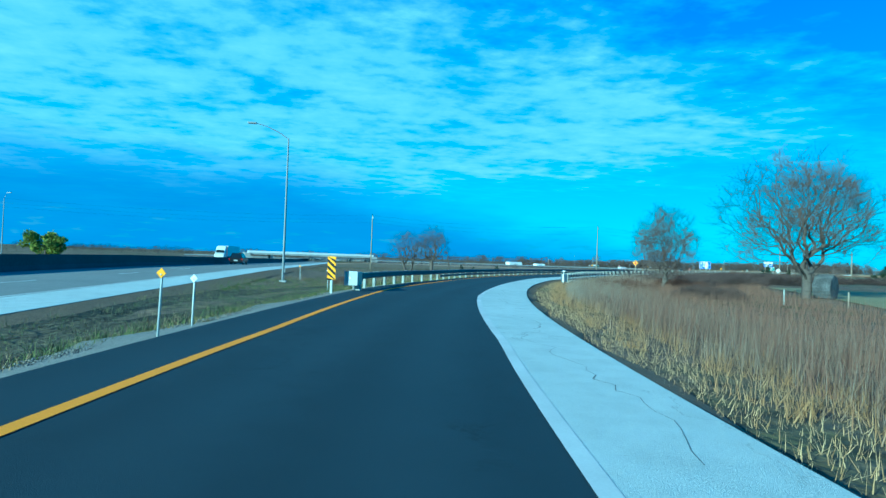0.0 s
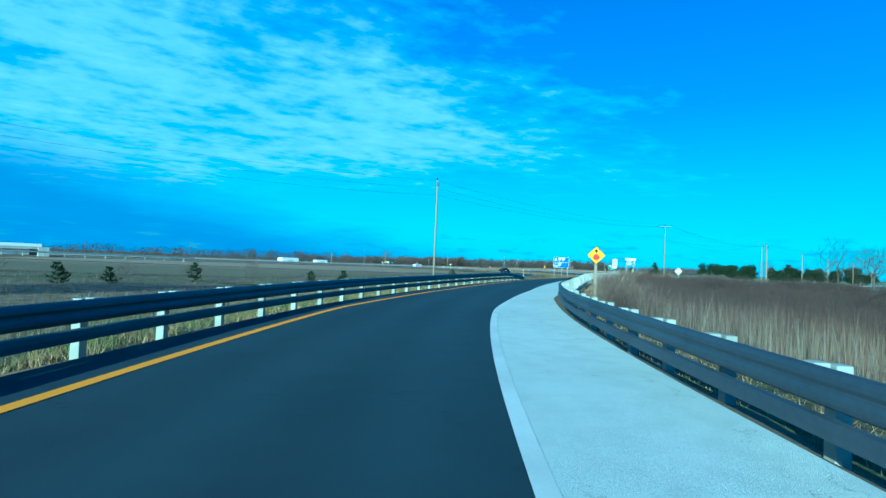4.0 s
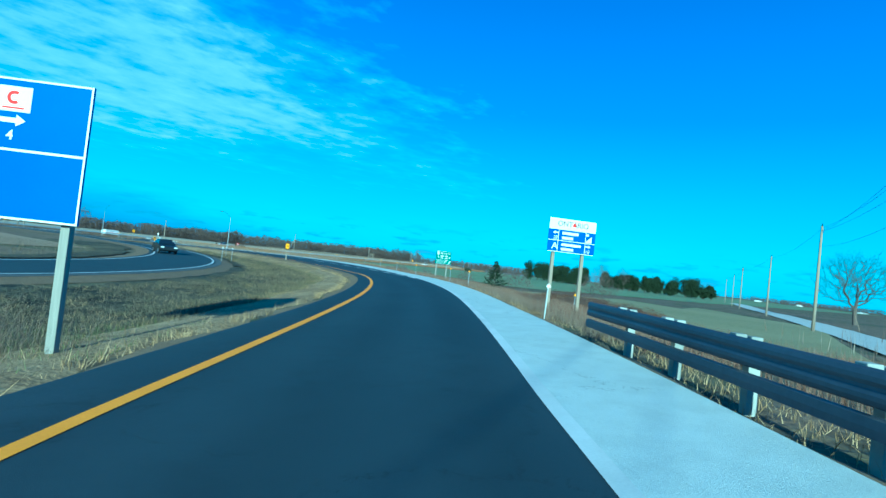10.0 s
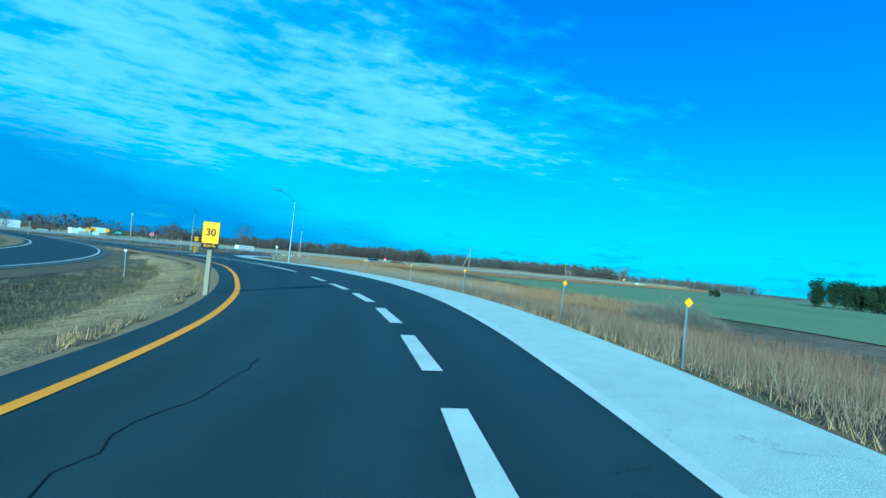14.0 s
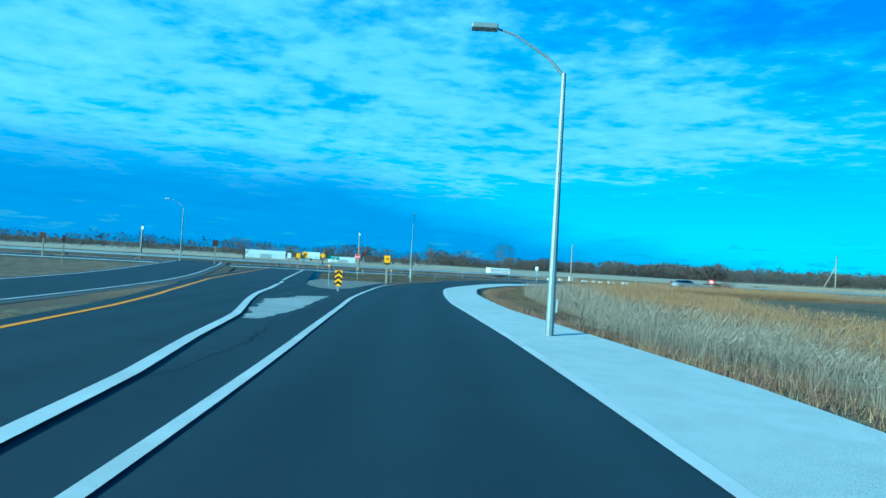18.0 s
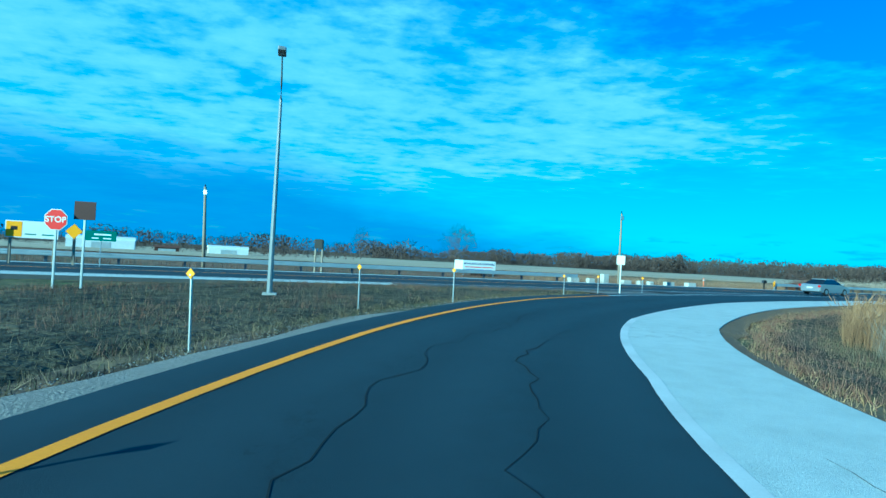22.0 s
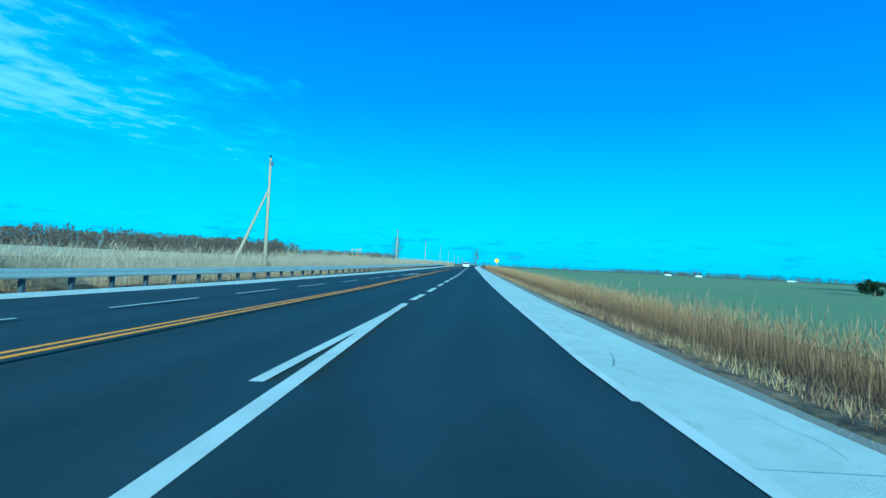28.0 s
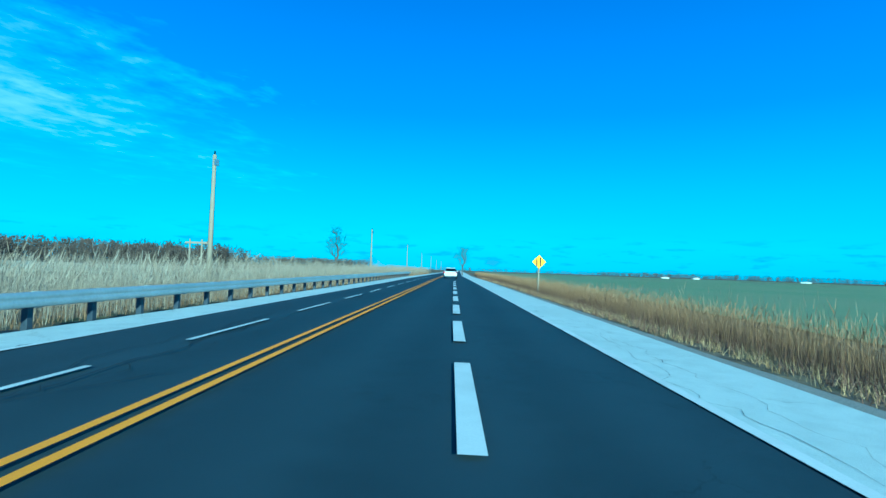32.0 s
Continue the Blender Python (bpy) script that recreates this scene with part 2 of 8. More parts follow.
M_TWIG = material("twigs", islands((0.10, 0.07, 0.064), (0.15, 0.105, 0.092), (0.12, 0.085, 0.08)), 0.95)
M_WOOD = material("far_woods", islands((0.055, 0.043, 0.038), (0.10, 0.076, 0.064), (0.065, 0.052, 0.05), (0.135, 0.092, 0.07)), 0.95)
M_EVER = material("evergreen", islands((0.014, 0.026, 0.012), (0.03, 0.045, 0.02), (0.022, 0.034, 0.015)), 0.9)
M_REED = material("dry_reeds", islands((0.21, 0.126, 0.068), (0.30, 0.20, 0.12), (0.13, 0.076, 0.046), (0.35, 0.26, 0.175), (0.22, 0.126, 0.072)), 0.9)
M_PALE = material("pale_reeds", islands((0.38, 0.29, 0.21), (0.52, 0.445, 0.36), (0.24, 0.165, 0.11), (0.46, 0.355, 0.255), (0.30, 0.21, 0.14)), 0.9)
M_WEED = material("brown_weeds", islands((0.11, 0.06, 0.046), (0.18, 0.11, 0.08), (0.15, 0.072, 0.048), (0.24, 0.155, 0.105)), 0.95)
M_THICKET = material("dark_thicket", islands((0.05, 0.035, 0.035), (0.085, 0.058, 0.053), (0.06, 0.04, 0.039), (0.115, 0.08, 0.066)), 0.95)
M_GOLD = material("golden_grass", islands((0.30, 0.17, 0.075), (0.36, 0.225, 0.105), (0.20, 0.115, 0.052), (0.25, 0.16, 0.085)), 0.9)
M_DULL = material("grey_reeds", islands((0.145, 0.10, 0.074), (0.22, 0.165, 0.125), (0.095, 0.06, 0.044), (0.29, 0.235, 0.185), (0.12, 0.074, 0.052), (0.175, 0.124, 0.095)), 0.9)
M_GRASS = material("grass_blades", islands((0.07, 0.105, 0.03), (0.12, 0.15, 0.045), (0.23, 0.195, 0.10), (0.085, 0.12, 0.034), (0.16, 0.155, 0.065)), 0.9)
M_TUFT = material("dark_rough_grass", islands((0.05, 0.052, 0.026), (0.10, 0.088, 0.048), (0.18, 0.13, 0.08), (0.058, 0.064, 0.03), (0.25, 0.19, 0.12), (0.08, 0.06, 0.04)), 0.95)
M_SILVER_REED = material("silvery_reeds", islands((0.22, 0.18, 0.14), (0.31, 0.27, 0.225), (0.13, 0.09, 0.066), (0.27, 0.22, 0.17), (0.16, 0.115, 0.082)), 0.9)
M_NORTH_REED = material("tall_grey_reeds", islands((0.27, 0.22, 0.17), (0.38, 0.325, 0.265), (0.17, 0.125, 0.09), (0.32, 0.26, 0.20), (0.22, 0.165, 0.12)), 0.9)
M_COPPER = material("copper_reeds", islands((0.24, 0.135, 0.065), (0.33, 0.205, 0.11), (0.15, 0.08, 0.045), (0.28, 0.17, 0.085), (0.19, 0.105, 0.055)), 0.9)
M_STRAW = material("straw_grass", islands((0.38, 0.25, 0.12), (0.50, 0.36, 0.20), (0.24, 0.155, 0.07), (0.31, 0.195, 0.10)), 0.9)


def soil_shade(w, p):
    big = w.noise(p, 0.035, 4, 0.6)
    mid = w.noise(p, 0.35, 5, 0.6)
    fine = w.noise(p, 6.0, 4, 0.7)
    green = w.mix(fine, (0.03, 0.042, 0.013), (0.095, 0.115, 0.035))
    tan = w.mix(fine, (0.07, 0.047, 0.033), (0.31, 0.22, 0.14))
    f = w.math("ADD", w.math("MULTIPLY", big, 0.9), w.math("MULTIPLY", mid, 0.75))
    c = w.mix(w.ramp(f, [(0.58, (0, 0, 0)), (0.90, (1, 1, 1))]), green, tan)
    tufts = w.ramp(w.noise(w.n("Mapping", Vector=p, Scale=(1.0, 1.0, 0.2)), 1.3, 6, 0.72), [(0.36, (0.35, 0.35, 0.35)), (0.52, (1.0, 1.0, 1.0)), (0.7, (1.5, 1.45, 1.35))])
    return w.mix(1.0, c, tufts, "MULTIPLY")


def turf_shade(dark, mid, pale, share):
    """Rough turf: clumped blades, hollows darkened as the shade between clumps, and paler dead grass, streaked as
    mowing leaves it.
    """
    def shade(w, p):
        warp = w.n("VectorMath", props={"operation": "ADD"}, i0=p, i1=w.n("VectorMath", props={"operation": "SCALE"}, i0=w.noise(p, 0.7, 3, 0.6, 1), Scale=0.8))
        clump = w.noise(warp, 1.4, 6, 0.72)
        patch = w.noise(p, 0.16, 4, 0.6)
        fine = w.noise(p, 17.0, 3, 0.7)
        # shade in the gaps between clumps is painted with the dark colour
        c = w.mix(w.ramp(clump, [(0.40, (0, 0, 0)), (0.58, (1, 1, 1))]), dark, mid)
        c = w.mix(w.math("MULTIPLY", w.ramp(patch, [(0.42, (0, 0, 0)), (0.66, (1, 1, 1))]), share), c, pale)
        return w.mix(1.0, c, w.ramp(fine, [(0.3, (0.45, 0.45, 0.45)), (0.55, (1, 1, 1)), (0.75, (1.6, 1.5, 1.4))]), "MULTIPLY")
    return shade


M_TURF_GREEN = material("green_rough_turf", turf_shade((0.05, 0.058, 0.022), (0.16, 0.17, 0.06), (0.32, 0.25, 0.14), 0.8), 0.95, bump=grain(4.0, 0.09))
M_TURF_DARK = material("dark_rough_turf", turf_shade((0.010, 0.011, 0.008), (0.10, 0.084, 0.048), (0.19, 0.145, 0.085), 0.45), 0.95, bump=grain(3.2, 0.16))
M_TURF_TAN = material("dead_tan_turf", turf_shade((0.17, 0.105, 0.05), (0.37, 0.255, 0.13), (0.48, 0.345, 0.19), 0.7), 0.95, bump=grain(12.0, 0.025))
M_GROUND = material("rough_grass_ground", soil_shade, 0.95, bump=grain(2.2, 0.12))


def wheat_shade(w, p):
    rows = w.n("TexWave", props={"wave_type": "BANDS"}, Vector=w.n("Mapping", Vector=p, Rotation=(0, 0, radians(-27))), Scale=0.9, Distortion=1.5, Detail=2.0)
    c = w.mix(rows, (0.16, 0.21, 0.095), (0.25, 0.285, 0.145))
    return w.mix(w.ramp(w.noise(p, 0.03, 4), [(0.45, (0, 0, 0)), (0.8, (1, 1, 1))]), c, (0.26, 0.26, 0.14))


M_WHEAT = material("young_wheat", wheat_shade, 0.95, bump=grain(6.0, 0.05))
M_STUBBLE = material("stubble_field", speckled((0.38, 0.31, 0.20), (0.52, 0.44, 0.31), 0.05, 3.0, 0.5), 0.95, bump=grain(4, 0.05))
M_DIRT = material("bare_soil", speckled((0.20, 0.14, 0.09), (0.13, 0.11, 0.06), 0.05, 2.0, 0.5), 0.95, bump=grain(4, 0.05))

# ---- plan: the ramp's line, the arterial, the highway, the loop ----
EYE = 1.4
MOUNT = radians(-2.6)


def dense_line(rows, step):
    p = np.array(rows, float)
    p = np.vstack([2 * p[0] - p[1], p, 2 * p[-1] - p[-2]])
    out = []
    for i in range(1, len(p) - 2):
        for u in np.arange(0, 1, step):
            out.append(0.5 * (2 * p[i] + (p[i + 1] - p[i - 1]) * u + (2 * p[i - 1] - 5 * p[i] + 4 * p[i + 1] - p[i + 2]) * u * u
                              + (3 * p[i] - p[i - 1] - 3 * p[i + 1] + p[i + 2]) * u ** 3))
    out.append(p[-2])
    return np.array(out)


_rows = [(x, y, z - EYE, math.tan(radians(ry) - MOUNT)) for t, x, y, z, rx, ry, rz in PATH]
_d = dense_line(_rows, 0.1)
_h = _d[0, :2] - _d[1, :2]
_h = _h / np.linalg.norm(_h)
_back = [(*(_d[0, :2] + _h * k + np.array([-0.0022, -0.0003]) * k * k), _d[0, 2], _d[0, 3]) for k in range(140, 0, -2)]
LINE = np.vstack([np.array(_back), _d])
SEG = np.linalg.norm(np.diff(LINE[:, :2], axis=0), axis=1)
STA = np.concatenate([[0], np.cumsum(SEG)])
STA = STA - STA[len(_back)]
_tan = np.gradient(LINE[:, :2], axis=0)
_tan /= np.linalg.norm(_tan, axis=1)[:, None]
RIGHT = np.stack([_tan[:, 1], -_tan[:, 0]], 1)


def table(rows):
    a = np.array(rows, float)
    return lambda s: np.interp(s, a[:, 0], a[:, 1])


LAT_Y = table([(-140, -3.2), (0, -3.2), (10, -3.4), (25, -4.2), (40, -3.95), (50, -4.1), (65, -3.75), (80, -3.7), (95, -2.6), (105, -2.2), (115, -2.1), (130, -2.4),
               (152, -2.6), (165, -2.75), (180, -2.5), (200, -2.3), (206, -2.42), (213, -2.82), (218, -3.1), (224, -3.36), (230, -3.65), (236, -4.08), (241, -4.5), (247, -4.85), (253, -5.15),
               (258, -5.65), (264, -6.4), (270, -7.2), (275, -8.0), (280, -9.1), (285, -10.45), (289, -11.65), (293, -13.02)])
LAT_W = table([(-140, 1.1), (0, 1.1), (10, 0.95), (18, 0.5), (24, 0.2), (45, 0.2), (57, 0.1), (65, 0.65), (82, 0.8), (96, 1.65), (112, 1.75), (132, 1.4), (152, 1.5),
               (166, 1.3), (180, 1.48), (200, 1.85), (214, 2.05), (226, 2.05), (245, 2.38), (258, 2.3), (272, 1.9), (282, 1.4), (295, 1.3), (303, 1.8), (313, 2.0),
               (322, 1.25), (335, 1.3), (348, 2.0), (361, 2.2), (381, 2.25)])
LAT_O = table([(-140, 2.9), (0, 2.8), (22, 2.4), (40, 2.15), (54, 2.1), (66, 3.0), (90, 2.9), (96, 3.45), (127, 3.2), (152, 3.3), (180, 3.1), (200, 3.6), (214, 3.75),
               (224, 3.8), (242, 4.15), (260, 4.45), (268, 4.5), (280, 3.4), (292, 3.2), (303, 3.7), (311, 4.1), (322, 3.4), (335, 3.5), (348, 4.1), (356, 4.1), (381, 3.9)])
LAT_L = table([(-140, -4.4), (0, -4.4), (25, -5.3), (40, -4.9), (65, -4.8), (80, -4.6), (95, -3.6), (110, -3.0), (130, -3.4), (150, -3.8), (160, -4.0), (176, -3.45), (200, -3.1),
               (206, -3.27), (213, -3.68), (218, -3.9), (224, -4.15), (230, -4.4), (236, -4.8), (241, -5.15), (247, -5.55), (255, -6.05), (259, -6.55), (264, -7.15), (270, -7.85), (275, -8.65), (280, -9.8), (285, -11.2), (289, -12.4), (293, -13.8)])
LAT_H = table([(246, -1.15), (251, -1.45), (256, -1.66), (259, -1.86), (264, -1.96), (270, -2.18), (276, -2.45), (282, -2.68), (290, -2.74), (296, -2.86), (303, -2.86), (309, -2.84), (313, -2.76), (318, -2.86), (322, -3.1), (326, -3.32), (331, -3.14), (335, -2.84), (338, -2.52), (343, -2.48), (347, -2.2), (357, -2.02), (370, -1.78), (381, -1.74), (391, -1.71), (397, -1.62)])
LAT_G = table([(246, -1.15), (251, -1.5), (255, -1.88), (258, -2.42), (263, -2.84), (267, -3.35), (270, -3.9), (274, -4.5), (279, -5.72), (283, -6.55), (287, -7.2), (293, -8.6), (297, -9.75)])


def at(s, lat, up=0.0):
    """A place on the ramp: station, metres to the right, metres above the surface."""
    x, y, z, b = (np.interp(s, STA, LINE[:, k]) for k in range(4))
    rx, ry = np.interp(s, STA, RIGHT[:, 0]), np.interp(s, STA, RIGHT[:, 1])
    q = np.hypot(rx, ry)
    side = np.clip(lat, -9, 9)
    return np.stack(np.broadcast_arrays(x + rx / q * lat, y + ry / q * lat, z - side * b + up), -1)


def heading(s):
    rx, ry = np.interp(s, STA, RIGHT[:, 0]), np.interp(s, STA, RIGHT[:, 1])
    return math.degrees(math.atan2(-ry, rx)) * -1


ART_C, ART_U = np.array([231.314, 384.677]), np.array([0.89164, 0.45275])
ART_N = np.array([ART_U[1], -ART_U[0]])
ART_W = table([(-400, 3.6), (-60, 3.6), (-58, 8.6), (-42, 7.6), (-12, 6.7), (3, 6.3), (33, 5.65), (130, 3.5), (900, 3.5)])
ART_O = table([(-400, 5.6), (-96, 5.2), (-60, 8.6), (-58, 10.3), (-42, 9.35), (2, 8.2), (33, 7.5), (130, 5.4), (900, 5.4)])
ART_Nl = table([(-400, -3.3), (-60, -3.2), (-40, -2.87), (-26, -2.75), (-8, -1.95), (34, -1.85), (900, -1.7)])
ART_S = table([(-400, -6.9), (-100, -6.9), (-38, -6.35), (3, -4.35), (32, -3.85), (70, -3.5), (900, -3.5)])
ART_Z = table([(-400, -0.46), (-90, -0.46), (-25, -0.54), (30, -0.27), (90, -0.05), (200, 0.0), (900, 0.0)])


def art(k, n, up=0.0):
    """A place on the arterial: metres along it, metres to the right of its yellow line."""
    k, n = np.broadcast_arrays(np.asarray(k, float), np.asarray(n, float))
    return np.concatenate([ART_C + k[..., None] * ART_U + n[..., None] * ART_N, (ART_Z(k) + up - 0.012 * np.abs(n))[..., None]], -1)


HW_P, HW_U = np.array([41.5, 40.0]), np.array([-0.222, 0.975])
HW_N = np.array([HW_U[1], -HW_U[0]])


def hwy(k, n, up=0.0):
    k, n = np.broadcast_arrays(np.asarray(k, float), np.asarray(n, float))
    return np.concatenate([HW_P + k[..., None] * HW_U + n[..., None] * HW_N, (0.12 - np.clip((k - 40) / 150, 0, 1) * 1.2 + up)[..., None]], -1)


LOOP = dense_line([(20, 198), (60, 188), (90, 185), (110, 193), (123.6, 209), (131.4, 231), (133.8, 256), (128, 284), (116, 309), (106, 327)], 0.05)
_lt = np.gradient(LOOP, axis=0)
_lt /= np.linalg.norm(_lt, axis=1)[:, None]
LOOP_N = np.stack([_lt[:, 1], -_lt[:, 0]], 1)
LOOP_Z = -0.35


def near(line, x, y):
    """Distance to a polyline's vertices and the nearest one's number, for many points."""
    best, which = np.full(x.shape, 1e18), np.zeros(x.shape, int)
    for i in range(0, len(line), 3):
        d = (x - line[i, 0]) ** 2 + (y - line[i, 1]) ** 2
        m = d < best
        best[m], which[m] = d[m], i
    return np.sqrt(best), which


def ground_z(x, y):
    x, y = np.asarray(x, float), np.asarray(y, float)
    _, i = near(LINE, x, y)
    dx, dy = x - LINE[i, 0], y - LINE[i, 1]
    lat = dx * RIGHT[i, 0] + dy * RIGHT[i, 1]
    along = np.abs(-dx * RIGHT[i, 1] + dy * RIGHT[i, 0])
    s = STA[i]
    off = np.maximum(np.maximum(LAT_L(s) - lat, lat - LAT_O(s)), 0) + np.maximum(along - 3, 0)
    zr = LINE[i, 2] - np.clip(lat, -9, 9) * LINE[i, 3]

    def skirt(z, off, low=0.75):
        return z - 0.18 - np.clip(off - 0.8, 0, 6) / 6 * low * 0.75

    px, py = x - ART_C[0], y - ART_C[1]
    k, n = px * ART_U[0] + py * ART_U[1], px * ART_N[0] + py * ART_N[1]
    off2 = np.maximum(np.maximum(ART_S(k) - 2.2 - n, n - ART_O(k)), 0)
    hx, hy = x - HW_P[0], y - HW_P[1]
    hk, hn = hx * HW_U[0] + hy * HW_U[1], hx * HW_N[0] + hy * HW_N[1]
    off3 = np.maximum(np.maximum(-31 - hn, hn), 0)
    zh = 0.12 - np.clip((hk - 40) / 150, 0, 1) * 1.2
    d4, j = near(LOOP, x, y)
    off4 = np.maximum(d4 - 3.6, 0)
    base = -0.55 + 0.12 * np.sin(x * 0.05 + 1.0) * np.cos(y * 0.043) + 0.05 * np.sin(x * 0.31) * np.sin(y * 0.27 + 2)
    num, den = base * 0.012, 0.012
    for z, o in ((skirt(zr, off), off), (skirt(ART_Z(k) - 0.05, off2, 0.5), off2), (skirt(zh, off3, 0.5), off3), (skirt(LOOP_Z, off4, 0.3), off4)):
        wt = 1 / (np.maximum(o - 0.6, 0) + 0.12) ** 2
        num, den = num + z * wt, den + wt
    return num / den


# ---- mesh helpers ----
def mesh_from(name, verts, faces, mat, smooth=False):
    me = bpy.data.meshes.new(name)
    me.from_pydata([tuple(v) for v in verts], [], faces)
    me.materials.append(mat)
    if smooth:
        me.polygons.foreach_set("use_smooth", [True] * len(me.polygons))
    me.update()
    return me


def quick_mesh(name, verts, tris, mat):
    """A large mesh of triangles, from arrays."""
    verts, tris = np.asarray(verts, np.float32), np.asarray(tris, np.int32)
    me = bpy.data.meshes.new(name)
    me.vertices.add(len(verts))
    me.vertices.foreach_set("co", verts.ravel())
    me.loops.add(tris.size)
    me.loops.foreach_set("vertex_index", tris.ravel())
    me.polygons.add(len(tris))
    me.polygons.foreach_set("loop_start", np.arange(0, tris.size, 3, dtype=np.int32))
    me.materials.append(mat)
    me.update(calc_edges=True)
    return me


def thing(name, label, category, group="", kind="", m=None):
    ob = new(name)
    tagged(ob, label, category, group, kind)
    if m is not None:
        ob.matrix_world = m
    return ob


def part(name, bm, mat, parent=None, label="", smooth=False):
    """Links a bmesh as one mesh object under its parent."""
    me = bpy.data.meshes.new(name)
    if smooth:
        for f in bm.faces:
            f.smooth = True
    bm.to_mesh(me)
    bm.free()
    me.materials.append(mat)
    ob = new(name, me)
    if parent is not None:
        ob.parent = parent
    if label:
        tagged(ob, label)
    return ob


def put_box(bm, x0, x1, y0, y1, z0, z1, m=None):
    r = bmesh.ops.create_cube(bm, size=1)
    t = Matrix.Translation(((x0 + x1) / 2, (y0 + y1) / 2, (z0 + z1) / 2)) @ Matrix.Diagonal((x1 - x0, y1 - y0, z1 - z0, 1))
    bmesh.ops.transform(bm, matrix=(m @ t) if m is not None else t, verts=r["verts"])
    return r["verts"]


def box(x0, x1, y0, y1, z0, z1, bevel=0.0, m=None):
    bm = bmesh.new()
    put_box(bm, x0, x1, y0, y1, z0, z1, m)
    if bevel:
        bmesh.ops.bevel(bm, geom=bm.edges[:], offset=bevel, segments=2, affect="EDGES", profile=0.6)
    return bm


def put_tube(bm, pts, radii, n=8, caps=True):
    rings = []
    pts = [Vector(p) for p in pts]
    for i, p in enumerate(pts):
        d = (pts[min(i + 1, len(pts) - 1)] - pts[max(i - 1, 0)]).normalized()
        a = d.orthogonal().normalized() if abs(d.z) < 0.95 else Vector((1, 0, 0))
        a = (a - d * a.dot(d)).normalized()
        b = d.cross(a)
        r = radii[i] if isinstance(radii, (list, tuple)) else radii
        rings.append([bm.verts.new(p + (a * math.cos(2 * math.pi * k / n) + b * math.sin(2 * math.pi * k / n)) * r) for k in range(n)])
    for q, r in zip(rings, rings[1:]):
        for k in range(n):
            bm.faces.new((q[k], q[(k + 1) % n], r[(k + 1) % n], r[k]))
    if caps:
        bm.faces.new(rings[0][::-1])
        bm.faces.new(rings[-1])


def tube(pts, radii, n=8):
    bm = bmesh.new()
    put_tube(bm, pts, radii, n)
    bmesh.ops.recalc_face_normals(bm, faces=bm.faces[:])
    return bm


def plate(outline, y0, y1):
    """A flat shape in x and z, from y0 to y1."""
    bm = bmesh.new()
    a = [bm.verts.new((x, y0, z)) for x, z in outline]
    b = [bm.verts.new((x, y1, z)) for x, z in outline]
    bm.faces.new(a)
    bm.faces.new(b[::-1])
    for i in range(len(a)):
        j = (i + 1) % len(a)
        bm.faces.new((a[i], b[i], b[j], a[j]))
    bmesh.ops.recalc_face_normals(bm, faces=bm.faces[:])
    return bm


def strip(name, left, right, mat, label="", category="", kind="structure", parent=None, thick=0.0, across=None):
    """A ribbon between two lines of places; thick gives it side walls."""
    left, right = np.asarray(left), np.asarray(right)
    n = len(left)
    v = np.empty((2 * n, 3))
    v[0::2], v[1::2] = left, right
    f = [(2 * i, 2 * i + 1, 2 * i + 3, 2 * i + 2) for i in range(n - 1)]
    if thick:
        low = v - np.array([0, 0, thick])
        v = np.vstack([v, low])
        m = 2 * n
        f += [(2 * i, 2 * i + 2, m + 2 * i + 2, m + 2 * i) for i in range(n - 1)]
        f += [(2 * i + 1, m + 2 * i + 1, m + 2 * i + 3, 2 * i + 3) for i in range(n - 1)]
        f += [(0, m, m + 1, 1), (2 * n - 2, 2 * n - 1, m + 2 * n - 1, m + 2 * n - 2)]
    ob = new(name, mesh_from(name, v, f, mat))
    if across is not None:
        # metres across the road, for the wear that follows the wheels
        w = np.empty(2 * n)
        w[0::2], w[1::2] = across
        at_v = ob.data.attributes.new("across", "FLOAT", "POINT")
        at_v.data.foreach_set("value", np.resize(w, len(v)).astype(np.float32))
    if parent is not None:
        ob.parent = parent
    return tagged(ob, label, category, kind=kind)


def stations(a, b, step=1.5):
    return np.linspace(a, b, max(2, int((b - a) / step)))

# ---- ground and roads ----
def build_ground():
    fx = np.arange(-90, 430, 3.2)
    fy = np.arange(-110, 570, 3.2)
    xs = np.concatenate([[-4500, -2200, -1100, -600, -330, -190, -130], fx, [450, 500, 600, 800, 1200, 2200, 4500]])
    ys = np.concatenate([[-4500, -2200, -1100, -600, -330, -190, -135], fy, [590, 640, 760, 1000, 1500, 2500, 4500]])
    X, Y = np.meshgrid(xs, ys, indexing="ij")
    Z = ground_z(X.ravel(), Y.ravel())
    v = np.stack([X.ravel(), Y.ravel(), Z], 1)
    ny = len(ys)
    i, j = np.meshgrid(np.arange(len(xs) - 1), np.arange(ny - 1), indexing="ij")
    a = (i * ny + j).ravel()
    tris = np.concatenate([np.stack([a, a + ny, a + ny + 1], 1), np.stack([a, a + ny + 1, a + 1], 1)])
    ob = new("ground", quick_mesh("ground", v, tris, M_GROUND))
    tagged(ob, "rough grass verge land, green and straw-coloured in late autumn", "ground", kind="structure")


build_ground()


def ramp_strip(name, s0, s1, a, b, mat, up=0.0, label="", category="road", step=1.5, thick=0.0, parent=None, kind="structure"):
    s = stations(s0, s1, step)
    la, lb = (f(s) if callable(f) else np.full(len(s), float(f)) for f in (a, b))
    return strip(name, at(s, la, up), at(s, lb, up), mat, label, category, kind, parent, thick, (la, lb))


